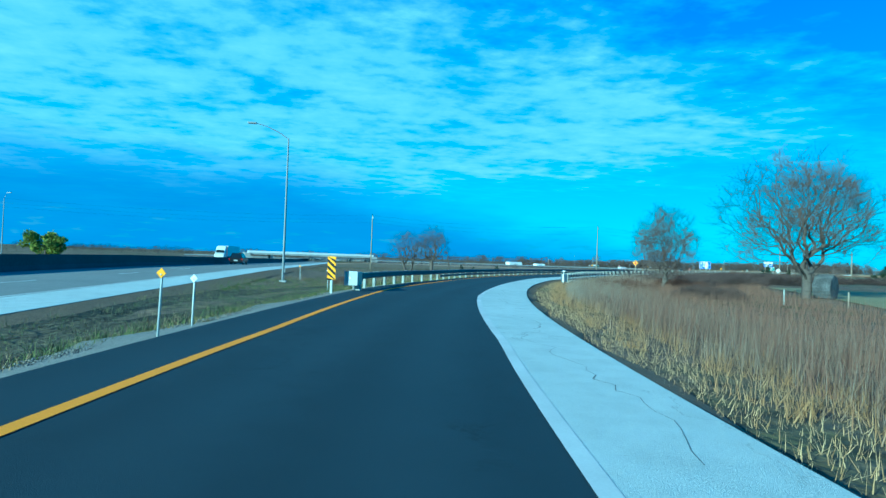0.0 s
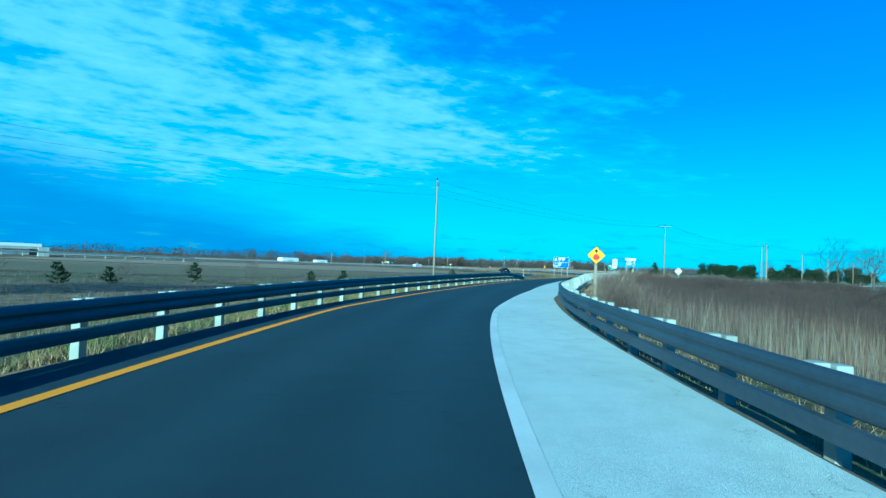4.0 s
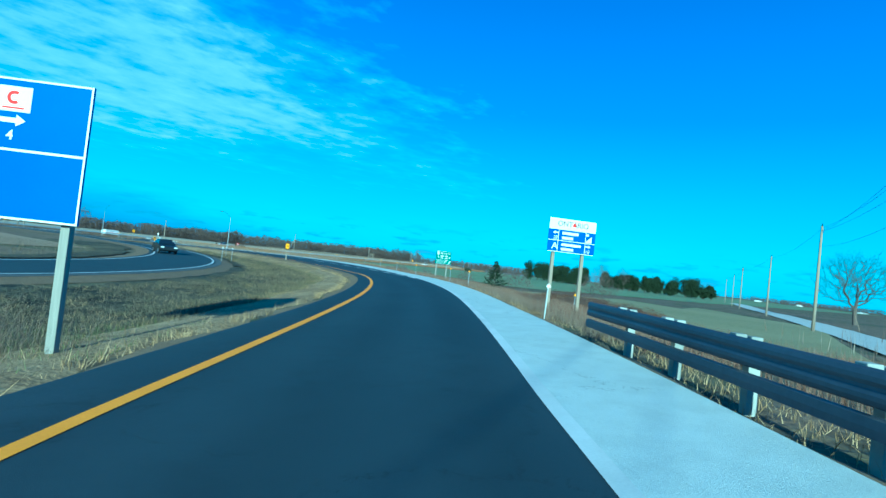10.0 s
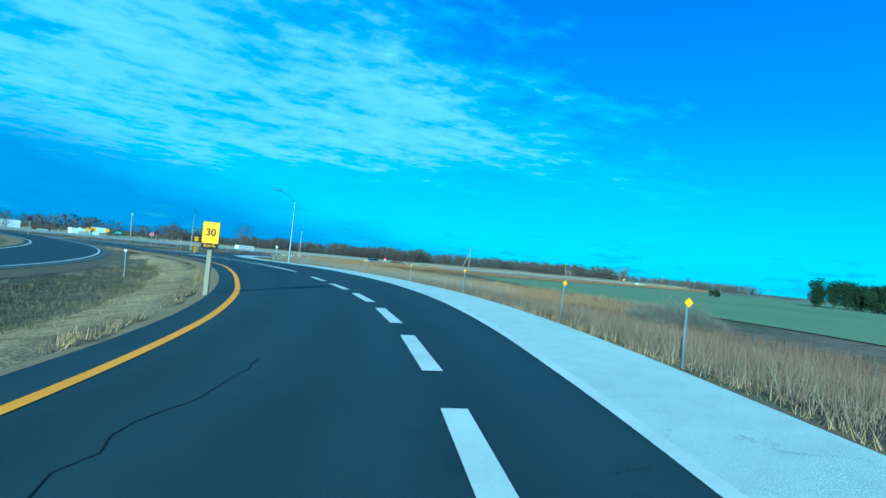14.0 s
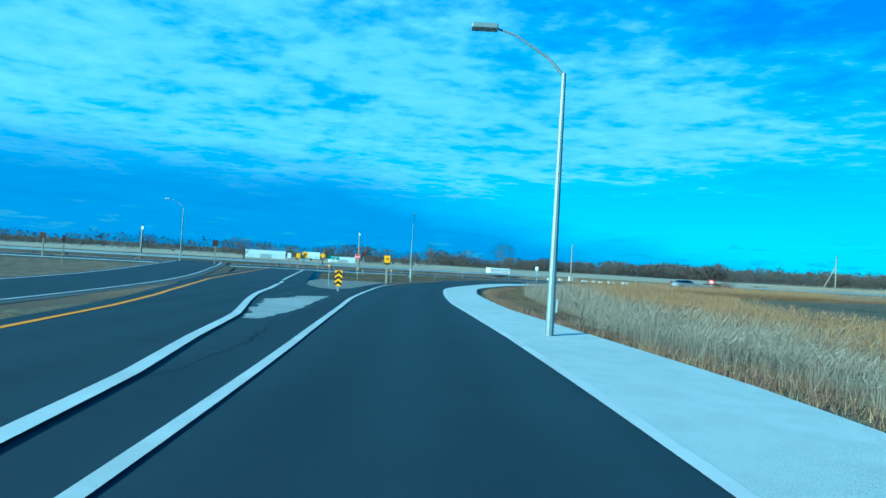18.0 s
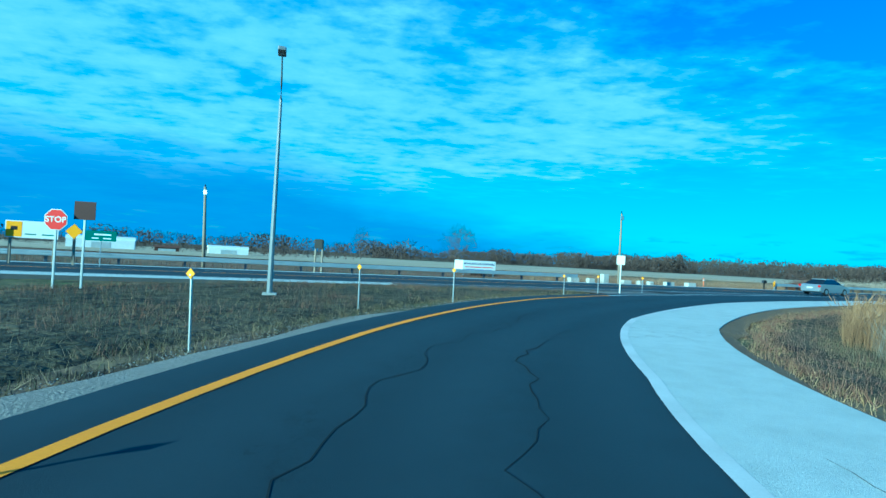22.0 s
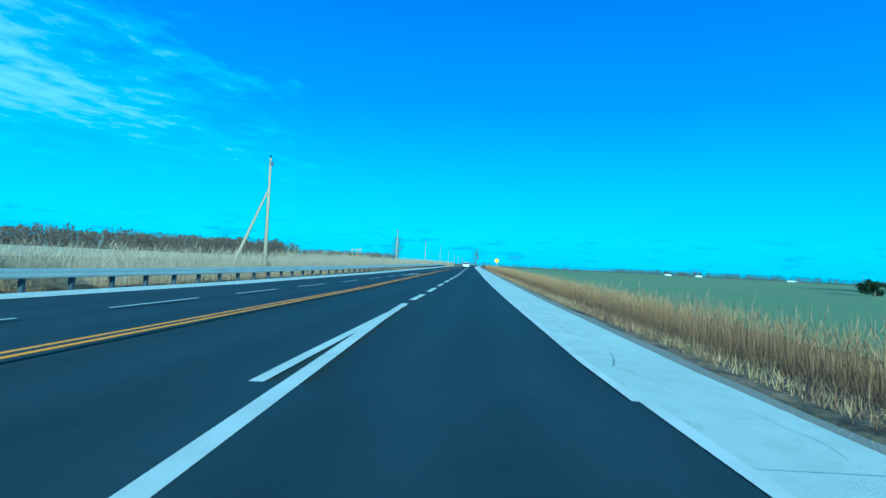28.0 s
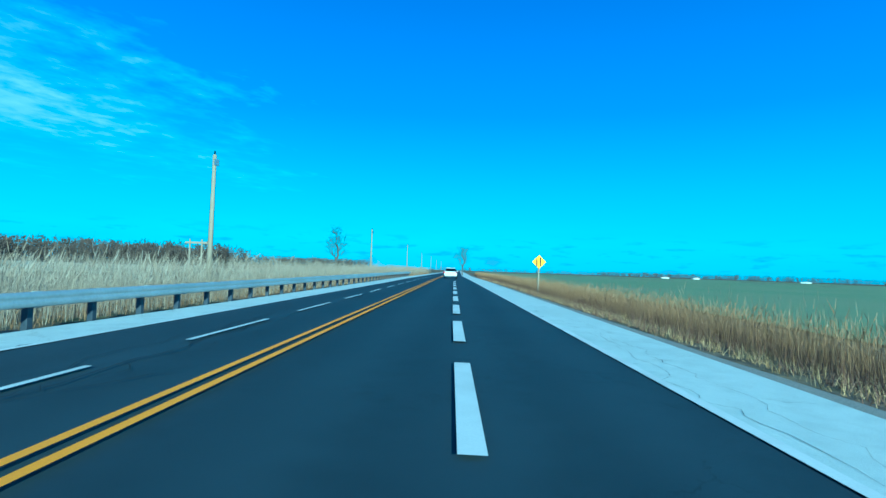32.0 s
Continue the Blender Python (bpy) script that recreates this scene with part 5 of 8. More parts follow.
def plain_sign(m, label, shape, mats, post=True, name="road_sign", x_posts=(0,), h=None, wood=False):
    t = thing(name, label, "road sign", m=m)
    for i, (pts, mat) in enumerate(zip(shape, mats)):
        part("panel" if i == 0 else "symbol", plate(pts, -0.02 - 0.008 * i, -0.008 - 0.008 * i), mat, t)
    top = h or max(z for _, z in shape[0]) - 0.05
    for x in x_posts:
        if wood:
            wood_post(t, x, top, 0.12)
        else:
            part("post", box(x - 0.03, x + 0.03, 0.0, 0.045, -0.4, top, 0.006), M_GALV, t)
    return t


def octagon(r, z):
    return [(r * math.cos(radians(22.5 + 45 * i)), z + r * math.sin(radians(22.5 + 45 * i))) for i in range(8)]


t = plain_sign(ground_pose(130.1, 320.3, 10), "red octagonal stop sign with a white rim on a post", [octagon(0.34, 2.1), octagon(0.315, 2.1)], [M_SIGNW, M_SIGNR])
lettering("word", "STOP", 0.24, 0, 2.1, -0.032, M_SIGNW, t, bold=0.004)
plain_sign(ground_pose(130.75, 320.6, 10), "dark red back of a pair of signs on a post", [[(-0.3, 2.15), (0.3, 2.15), (0.3, 2.7), (-0.3, 2.7)]], [M_BROWN])
plain_sign(ground_pose(113.6, 318.2, 20), "dark red wrong-way sign seen on a wooden post", [[(-0.32, 2.3), (0.32, 2.3), (0.32, 3.0), (-0.32, 3.0)]], [M_BROWN], wood=True)
plain_sign(ground_pose(96.5, 312.5, 20), "dark red wrong-way sign on a wooden post, far side", [[(-0.32, 2.2), (0.32, 2.2), (0.32, 2.8), (-0.32, 2.8)]], [M_BROWN], wood=True)
plain_sign(ground_pose(106.4, 305.0, 30), "narrow dark sign edge on a pale post", [[(-0.12, 2.0), (0.12, 2.0), (0.12, 2.7), (-0.12, 2.7)]], [M_BROWN], wood=True)
plain_sign(ground_pose(150.8, 333.6, -33), "plain pale square sign plate on a leaning thin post", [rounded(0.44, 0.48, 1.72, 0.03)], [M_SIGNBACK])
t = plain_sign(ground_pose(175.2, 341.0, -48), "red and white yield triangle over a pale backing plate", [[(-0.30, 1.42), (0.30, 1.42), (0.30, 1.86), (-0.30, 1.86)], [(-0.42, 1.93), (0, 1.22), (0.42, 1.93)], [(-0.2, 1.82), (0, 1.46), (0.2, 1.82)]], [M_SIGNBACK, M_SIGNR, M_SIGNW])
t = plain_sign(ground_pose(293.3, 405.9, -62), "yellow diamond merge sign on a post beside the wheat", [diamond(0.55, 2.45), [(-0.22, 2.1), (-0.14, 2.1), (-0.12, 2.5), (-0.2, 2.8)], [(0.06, 2.1), (0.14, 2.1), (0.14, 2.8), (0.06, 2.8)]], [M_SIGNY, M_DARK, M_DARK], wood=True)
t = plain_sign(ground_pose(101.8, 146.1, -40), "tall white parking sign with a black letter on a thin post", [rounded(0.50, 1.08, 1.58, 0.04)], [M_SIGNW])
lettering("letter", "P", 0.36, 0, 2.2, -0.024, M_DARK, t, bold=0.006)
bars(t, M_DARK, [(-0.17, 0.17, 2.48, 2.55), (-0.15, 0.15, 1.86, 1.96), (-0.02, 0.18, 1.72, 1.8)], -0.021)
plain_sign(ground_pose(123.7, 159.1, 140), "grey back of a small diamond sign in the brush", [diamond(0.55, 2.0)], [M_SIGNBACK])
# signs across the county road
for x, y, pts, mat, lab in ((117.9, 331.6, [(-0.28, 1.5), (0.28, 1.5), (0.28, 2.2), (-0.28, 2.2)], M_SIGNY, "small yellow tab sign across the county road"),
                            (120.5, 334.1, diamond(0.42, 2.05), M_SIGNY, "yellow diamond warning sign across the county road"),
                            (116.9, 330.9, [(-0.25, 1.45), (0.25, 1.45), (0.25, 2.15), (-0.25, 2.15)], M_SIGNW, "small white sign with a dark arrow")):
    plain_sign(ground_pose(x, y, 20), lab, [pts], [mat], wood=True)
t = plain_sign(ground_pose(119.4, 332.5, 20), "white and yellow direction board on wooden posts", [[(-1.2, 1.55), (1.2, 1.55), (1.2, 2.45), (-1.2, 2.45)], [(-1.15, 1.6), (-0.45, 1.6), (-0.45, 2.4), (-1.15, 2.4)]], [M_SIGNW, M_SIGNY], x_posts=(-1.0, 1.0), wood=True)
bars(t, M_SIGNG, [(-0.3, 0.2, 1.72, 1.78), (0.45, 1.0, 1.72, 1.78)], -0.021)
bars(t, M_DARK, [(-0.95, -0.65, 1.95, 2.15)], -0.03)
t = plain_sign(ground_pose(122.2, 333.9, 20), "small green street direction sign with white bars", [[(-0.75, 1.6), (0.75, 1.6), (0.75, 2.15), (-0.75, 2.15)]], [M_SIGNG])
bars(t, M_SIGNW, [(-0.35, 0.5, 1.9, 2.0), (-0.45, -0.1, 1.7, 1.78), (0.1, 0.5, 1.7, 1.78)], -0.021)
plain_sign(ground_pose(131.3, 345.6, -15), "dark weathered back of a sign on two pale posts", [[(-0.34, 1.9), (0.33, 1.9), (0.35, 2.65), (-0.3, 2.65)]], [M_DARK], x_posts=(-0.3, 0.3), wood=True)

# ---- poles, lamps and cables ----
def lamp_post(x, y, h, arm_yaw, label, arm=2.3):
    t = thing("street_lamp", label, "street lamp", m=ground_pose(x, y, arm_yaw))
    part("shaft", tube([(0, 0, 0.12), (0, 0, h * 0.5), (0, 0, h)], [0.095, 0.075, 0.05], 10), M_MAST, t)
    part("base_plate", box(-0.22, 0.22, -0.22, 0.22, -0.3, 0.13, 0.02), M_CONC, t)
    part("arm", tube([(0, 0, h - 0.05), (-arm * 0.25, 0, h + 0.35), (-arm * 0.7, 0, h + 0.8), (-arm, 0, h + 0.95)], [0.034, 0.03, 0.025, 0.022], 8), M_MAST, t)
    part("lantern", box(-arm - 0.55, -arm + 0.05, -0.12, 0.12, h + 0.90, h + 1.02, 0.03), M_MAST, t)
    part("access_cover", box(0.10, 0.135, -0.06, 0.06, 0.7, 1.0), M_SIGNBACK, t)


lamp_post(38.7, 66.7, 10.3, 10, "tall galvanised street lamp with a curved arm in the grass")
lamp_post(149.85, 273.2, 6.1, 8, "tall galvanised street lamp beside the pale shoulder", 1.6)
lamp_post(136.1, 321.8, 6.4, 108, "galvanised street lamp on the grass by the county road", 1.4)
lamp_post(106.6, 322.0, 7.0, 10, "galvanised street lamp at the far corner of the junction", 1.8)
lamp_post(-22.6, 109.9, 9.6, 190, "tall street lamp beyond the highway", 0.5)


def utility_pole(x, y, top, label, arm=0.0, arm_yaw=0.0, lean=0.0, radius=0.15):
    m = ground_pose(x, y, arm_yaw)
    h = top - m.translation.z
    t = thing("utility_pole", label, "utility pole", group="line of utility poles", m=m)
    part("pole", tube([(0, 0, -0.5), (lean * 0.5, 0, h * 0.5), (lean, 0, h)], [radius, radius * 0.85, radius * 0.66], 10), M_POLE, t, smooth=True)
    if arm:
        part("cross_arm", box(-arm / 2, arm / 2, -0.16, -0.06, h - 0.42, h - 0.30, 0.01), M_POLE, t)
        for a in (-arm / 2 + 0.1, 0.0, arm / 2 - 0.1):
            part("insulator", tube([(a, -0.11, h - 0.3), (a, -0.11, h - 0.24), (a, -0.11, h - 0.18), (a, -0.11, h - 0.08)], [0.03, 0.06, 0.05, 0.03], 8), M_DARK, t)
        part("brace", tube([(-arm * 0.28, -0.1, h - 0.36), (0, -0.12, h - 0.95)], 0.02, 6), M_GALV, t)
        part("brace", tube([(arm * 0.28, -0.1, h - 0.36), (0, -0.12, h - 0.95)], 0.02, 6), M_GALV, t)
    else:
        part("insulator", tube([(lean, 0, h), (lean, 0, h + 0.08), (lean, 0, h + 0.2)], [0.03, 0.06, 0.03], 8), M_DARK, t)
        part("bracket", box(lean - 0.08, lean + 0.22, -0.12, -0.06, h - 0.6, h - 0.25, 0.01), M_GALV, t)
    return t


def cable(a, b, sag, label="thin black overhead cable", r=0.008):
    a, b = Vector(a), Vector(b)
    pts = []
    for i in range(17):
        u = i / 16
        p = a.lerp(b, u)
        p.z -= sag * 4 * u * (1 - u)
        pts.append(p)
    ob = part("overhead_cable", tube(pts, r, 4), M_WIRE)
    tagged(ob, label, "cable", "overhead cables")


utility_pole(33.6, 125.5, 9.3, "slim wooden utility pole beyond the rail", radius=0.13)
utility_pole(78.0, 142.9, 9.8, "weathered wooden utility pole with insulators, standing in the grass", radius=0.13)
utility_pole(128.8, 167.8, 10.0, "wooden utility pole with a cross-arm and insulators behind the rail", 2.2, -36, radius=0.11)
utility_pole(172.5, 185.0, 9.0, "wooden utility pole by the gravel lane", 0, 0)
for x, y, h in ((206, 200, 8.6), (241, 217, 8.4), (278, 233, 8.2), (318, 251, 8.2)):
    utility_pole(x, y, h, "distant wooden utility pole along the gravel lane")
utility_pole(137.7, 155.4, 6.6, "short wooden pole beside the farm lane")
for off, za, zb, zc in ((0.15, 9.3, 9.75, 9.95), (-0.6, 8.6, 9.0, 9.6), (0.7, 8.0, 8.3, 9.6)):
    cable((33.6, 125.5, za), (78.0, 142.9, zb), 0.9)
    cable((78.0, 142.9, zb), (128.8 + off * 1.2, 167.8 - off, zc), 1.0)
    cable((128.8 + off * 1.2, 167.8 - off, zc), (172.5, 185.0, 8.9 - abs(off) * 0.5), 1.0)
    cable((33.6, 125.5, za), (-30.0, 104.0, za), 1.0)
cable((128.8, 167.8, 7.4), (172.5, 185.0, 7.2), 1.1)
cable((128.8, 167.8, 7.2), (137.7, 155.4, 6.4), 0.5)
for p, q in (((172.5, 185, 8.8), (206, 200, 8.4)), ((206, 200, 8.4), (241, 217, 8.2)), ((241, 217, 8.2), (278, 233, 8.0))):
    cable(p, q, 0.6)
t = utility_pole(215.4, 387.8, 8.0, "pale wooden pole held by a leaning brace pole in the reeds")
bm = tube([(-2.9, 0.4, -0.3), (-0.08, 0.0, 6.2)], [0.12, 0.09], 8)
part("brace_pole", bm, M_POLE, t)
utility_pole(157.0, 354.7, 6.0, "pale wooden pole behind the county road's rail", radius=0.13)
utility_pole(271.8, 417.0, 6.9, "pale wooden pole in the reeds beside the county road")
for i, (x, y) in enumerate(((317.7, 440.2), (365, 464), (412, 488), (460, 512), (520, 543), (580, 573))):
    utility_pole(x, y, 6.8 + 0.3 * (i % 2), "far wooden pole along the county road")
utility_pole(122.0, 346.5, 5.6, "plain wooden pole behind the far guide rail", lean=-0.25)
utility_pole(94.0, 331.0, 4.2, "short wooden pole behind the far guide rail")
for i in range(8):
    p = art(np.array(150.0 + 42 * i), np.array(250.0 + 13 * i))
    utility_pole(float(p[0]), float(p[1]), 8.6, "far wooden pole across the wheat", radius=0.16)

# ---- grass, reeds and weeds ----
RNG = np.random.default_rng(7)


def blades(name, x, y, mat, label, tall, wide, lean=0.25, plume=0.0, spread=0.3, sink=0.05, category="grass"):
    """Many thin blades standing at x, y on the ground, as one mesh."""
    n = len(x)
    z = ground_z(x, y) - sink
    h = tall * (1 + spread * RNG.standard_normal(n)).clip(0.35, 1.9)
    yaw = RNG.uniform(0, math.pi, n)
    w = wide * RNG.uniform(0.6, 1.4, n)
    ax, ay = np.cos(yaw) * w / 2, np.sin(yaw) * w / 2
    ld = RNG.uniform(0, 2 * math.pi, n)
    ll = np.abs(RNG.standard_normal(n)) * lean * h
    lx, ly = np.cos(ld) * ll + 0.06 * h, np.sin(ld) * ll + 0.04 * h
    P = lambda dx, dy, dz: np.stack([x + dx, y + dy, z + dz], 1)
    vs = [P(-ax, -ay, 0 * h), P(ax, ay, 0 * h), P(lx, ly, h)]
    tri = [(0, 1, 2)]
    m = 3
    if plume:
        pw = plume * RNG.uniform(0.7, 1.3, n)
        bx, by = np.cos(yaw) * pw / 2, np.sin(yaw) * pw / 2
        vs += [P(lx * 0.85 - bx, ly * 0.85 - by, h * 0.86), P(lx * 0.85 + bx, ly * 0.85 + by, h * 0.9), P(lx * 1.3, ly * 1.3, h * 1.1)]
        tri += [(3, 4, 5)]
        m = 6
    v = np.stack(vs, 1).reshape(-1, 3)
    base = (np.arange(n) * m)[:, None, None]
    t = (base + np.array(tri)[None]).reshape(-1, 3)
    ob = new(name, quick_mesh(name, v, t, mat))
    tagged(ob, label, category, kind="stuff")
    return ob


def along_ramp(n, s0, s1, a, b, edge, side, power=1.0, clump=0.0):
    """Scattered places beside the ramp, a to b metres outside the edge."""
    s = RNG.uniform(s0, s1, n)
    d = a + (b - a) * RNG.uniform(0, 1, n) ** power
    if clump:
        keep = np.sin(s * 0.41 + d * 0.9) + np.sin(s * 1.13 - d * 0.6 + 2) + 0.8 * RNG.standard_normal(n) > clump
        s, d = s[keep], d[keep]
    p = at(s, edge(s) + side * d)
    return p[:, 0], p[:, 1]


def along_art(n, k0, k1, a, b, edge, side, power=1.0):
    k = RNG.uniform(k0, k1, n)
    d = a + (b - a) * RNG.uniform(0, 1, n) ** power
    p = art(k, edge(k) + side * d)
    return p[:, 0], p[:, 1]


def clear_of_roads(x, y, gap=0.4):
    _, i = near(LINE, x, y)
    lat = (x - LINE[i, 0]) * RIGHT[i, 0] + (y - LINE[i, 1]) * RIGHT[i, 1]
    s = STA[i]
    ok = (lat < np.where(s < 293, LAT_L(s), LAT_H(s) - 0.9) - 0.3 - gap) | (lat > LAT_O(s) - 0.15 + gap)
    px, py = x - ART_C[0], y - ART_C[1]
    k, n = px * ART_U[0] + py * ART_U[1], px * ART_N[0] + py * ART_N[1]
    ok &= (n < ART_S(k) - 2.4 - gap) | (n > ART_O(k) + 0.6 + gap)
    b = at(293.0, -13.8)[:2]
    bk, bn = (x - b[0]) * BR_D[0] + (y - b[1]) * BR_D[1], (x - b[0]) * BR_D[1] - (y - b[1]) * BR_D[0]
    ok &= ~((bk > -30) & (bk < 36) & (bn > -0.6) & (bn < 7))
    d, _ = near(LOOP, x, y)
    ok &= d > 5.6
    hn = (x - HW_P[0]) * HW_N[0] + (y - HW_P[1]) * HW_N[1]
    return ok & ((hn > 0.3) | (hn < -31))


def sown(xy):
    x, y = xy
    ok = clear_of_roads(x, y)
    return x[ok], y[ok]


def tussocks(xy, per, radius):
    """Clumps: every place given becomes a tuft of blades."""
    x, y = xy
    return np.repeat(x, per) + RNG.normal(0, radius, len(x) * per), np.repeat(y, per) + RNG.normal(0, radius, len(x) * per)


# right of the ramp
blades("grass_verge_right", *sown(along_ramp(76000, -20, 352, 0.25, 3.0, LAT_O, 1)), M_STRAW, "dry straw-coloured verge grass", 0.15, 0.010, 0.7)
blades("reeds_grey", *sown(along_ramp(72000, -15, 92, 3.0, 9.0, LAT_O, 1, 1.0, -0.1)), M_DULL, "grey-brown dry reeds behind the verge", 0.78, 0.0104, 0.16)
blades("weeds_reed_gaps", *tussocks(sown(along_ramp(900, -15, 92, 3.4, 11.0, LAT_O, 1)), 34, 0.22), M_WEED, "brown weed clumps standing among the reeds", 0.72, 0.012, 0.35, category="weeds")
blades("reeds_pale_patch", *sown(along_ramp(14000, 30, 84, 2.4, 6.5, LAT_O, 1, 1.0)), M_SILVER_REED, "pale silvery clump of tall grass by the rail's end", 0.85, 0.0110, 0.15)
blades("reeds_tan", *sown(along_ramp(4000, -15, 60, 2.0, 5.2, LAT_O, 1, 1.3, -0.4)), M_REED, "golden dry grass clumps beside the verge", 0.5, 0.0126, 0.4)
blades("weeds_brown", *sown(along_ramp(52000, -15, 88, 4.2, 20.0, LAT_O, 1, 1.0, -0.6)), M_WEED, "brown dead weeds and stalks", 0.74, 0.0144, 0.35, category="weeds")
blades("cattails_lane", *sown(along_ramp(5200, 142, 164, 2.2, 5.4, LAT_O, 1, 1.0, -0.4)), M_WEED, "dark brown cattails between the rail and the farm lane", 0.62, 0.016, 0.1, plume=0.03)
blades("weeds_lane", *sown(along_ramp(46000, 136, 180, 2.0, 24.0, LAT_O, 1, 1.0, -0.4)), M_WEED, "brown dead weeds by the farm lane", 0.5, 0.0125, 0.35, category="weeds")
blades("brush_dark", *tussocks(sown(along_ramp(3600, 78, 160, 2.4, 15.0, LAT_O, 1)), 34, 0.36), M_THICKET, "dark brown brush behind the guide rail", 1.0, 0.007, 0.4, category="brush")
blades("reeds_cattail", *sown(along_ramp(9000, 86, 168, 1.6, 4.6, LAT_O, 1, 1.2)), M_DULL, "thin tan reeds with feathery heads behind the rail", 0.85, 0.006, 0.08, plume=0.009)
blades("weeds_bank", *sown(along_ramp(67200, 170, 246, 1.4, 13.0, LAT_O, 1, 1.1, -0.8)), M_WEED, "rusty brown weeds on the ramp's bank", 0.42, 0.0144, 0.45, category="weeds")
blades("grass_bank", *sown(along_ramp(35200, 172, 250, 0.9, 9.0, LAT_O, 1, 1.2)), M_DULL, "pale dry bunch grass on the ramp's bank", 0.38, 0.0126, 0.4)
blades("reeds_bend", *sown(along_ramp(30000, 244, 278, 1.3, 6.0, LAT_O, 1, 1.0, -0.7)), M_SILVER_REED, "pale grey reeds along the shoulder before the bend", 0.52, 0.007, 0.3, plume=0.008)
blades("reeds_bend_inner", *sown(along_ramp(84000, 274, 330, 3.4, 8.4, LAT_O, 1, 1.0, -0.9)), M_SILVER_REED, "silvery reeds inside the bend", 0.6, 0.006, 0.2, plume=0.004, spread=0.4)
blades("reeds_bend_front", *sown(along_ramp(26000, 270, 330, 2.2, 4.6, LAT_O, 1, 1.0, -0.2)), M_TUFT, "short dark grass in front of the silvery reeds", 0.26, 0.011, 0.5)
blades("reeds_cattail_bend", *sown(along_ramp(70000, 324, 378, 2.8, 8.5, LAT_O, 1, 1.0)), M_COPPER, "dense brown cattails at the end of the bend", 0.8, 0.008, 0.15, plume=0.011)
blades("reeds_bend_tan", *sown(along_ramp(78000, 246, 328, 6.4, 20.0, LAT_O, 1, 1.0, -0.9)), M_COPPER, "copper-coloured feathery reeds behind the pale ones", 0.6, 0.009, 0.25, plume=0.014)
blades("weeds_bend", *sown(along_ramp(20000, 244, 350, 0.8, 2.6, LAT_O, 1, 1.0, -0.2)), M_WEED, "low reddish weeds on the mown strip inside the bend", 0.18, 0.0126, 0.6, category="weeds")
blades("reeds_wheat_edge", *sown(along_art(120000, -84, 190, 2.2, 5.2, ART_O, 1)), M_COPPER, "dense copper-brown reeds between the county road and the wheat", 0.66, 0.008, 0.14, plume=0.010)
blades("plumes_wheat_edge", *sown(along_art(22000, -84, 190, 2.6, 5.4, ART_O, 1)), M_REED, "taller feathery reed plumes by the wheat", 0.84, 0.006, 0.1, plume=0.012)
blades("reeds_wheat_edge_brown", *sown(along_art(36000, -84, 190, 2.0, 5.5, ART_O, 1)), M_WEED, "rusty weeds among the reeds by the wheat", 0.5, 0.0144, 0.35, category="weeds")
blades("grass_wheat_edge", *sown(along_art(41600, -84, 120, 0.6, 2.6, ART_O, 1)), M_STRAW, "short straw grass beside the county road", 0.2, 0.0144, 0.6)
# left of the ramp
blades("grass_infield", *sown(along_ramp(118000, -15, 172, 1.0, 12.0, LAT_L, -1, 1.4)), M_GRASS, "green and straw infield grass", 0.15, 0.018, 0.7)
blades("grass_infield_dark", *sown(along_ramp(76000, 166, 256, 2.4, 14.0, LAT_L, -1, 1.3)), M_TUFT, "dark rough infield grass", 0.15, 0.018, 0.9)
blades("grass_infield_straw", *sown(along_ramp(42000, -15, 262, 0.3, 3.4, LAT_L, -1, 1.2, -0.6)), M_STRAW, "dry straw grass along the asphalt", 0.13, 0.0125, 0.7)
blades("grass_far_infield", *sown(along_ramp(52000, 60, 245, 10.0, 46.0, LAT_L, -1)), M_TUFT, "rough mixed grass across the infield", 0.2, 0.0270, 0.6)
blades("weeds_infield", *sown(along_ramp(9000, -10, 250, 10.0, 40.0, LAT_L, -1, 1.0, 1.1)), M_DULL, "brown weed patches in the infield", 0.5, 0.02, 0.3, category="weeds")
blades("weeds_rail_left", *sown(along_ramp(28800, 34, 124, 2.2, 12.0, LAT_L, -1, 1.2, 0.2)), M_DULL, "tan dry grass beyond the guide rail", 0.45, 0.0135, 0.4, category="weeds")
blades("weeds_sign", *sown([v + o for v, o in zip(RNG.normal(0, 1.0, (2, 1500)), (115.0, 180.8))]), M_DULL, "tall dry weeds round the services sign's posts", 0.85, 0.007, 0.5, category="weeds")
blades("grass_gore", *sown(along_ramp(56000, 299, 345, 1.8, 13.0, LAT_H, -1, 1.2)), M_TUFT, "short mixed grass between ramp and county road", 0.15, 0.0144, 0.7)
blades("weeds_gore", *sown(along_ramp(14000, 292, 334, 3.2, 15.0, LAT_H, -1, 1.0, 0.3)), M_WEED, "brown weeds between ramp and county road", 0.3, 0.0162, 0.5, category="weeds")
blades("straw_gore", *sown(along_ramp(4000, 292, 345, 1.9, 14.0, LAT_H, -1, 1.6, 0.3)), M_STRAW, "straw tufts between ramp and county road", 0.18, 0.0134, 0.6)
blades("tussocks_infield", *tussocks(sown(along_ramp(2600, 60, 256, 0.6, 9.0, LAT_L, -1, 1.8)), 20, 0.12), M_STRAW, "straw tussocks in the infield grass", 0.2, 0.013, 0.8)
blades("tussocks_green", *tussocks(sown(along_ramp(4200, -15, 172, 1.2, 12.0, LAT_L, -1, 1.2)), 20, 0.13), M_GRASS, "green tussocks in the infield grass", 0.2, 0.015, 0.7)
blades("tussocks_dark", *tussocks(sown(along_ramp(5200, -15, 256, 1.8, 14.0, LAT_L, -1, 1.2, -0.2)), 20, 0.15), M_TUFT, "dark brown tussocks in the infield grass", 0.22, 0.015, 0.7)
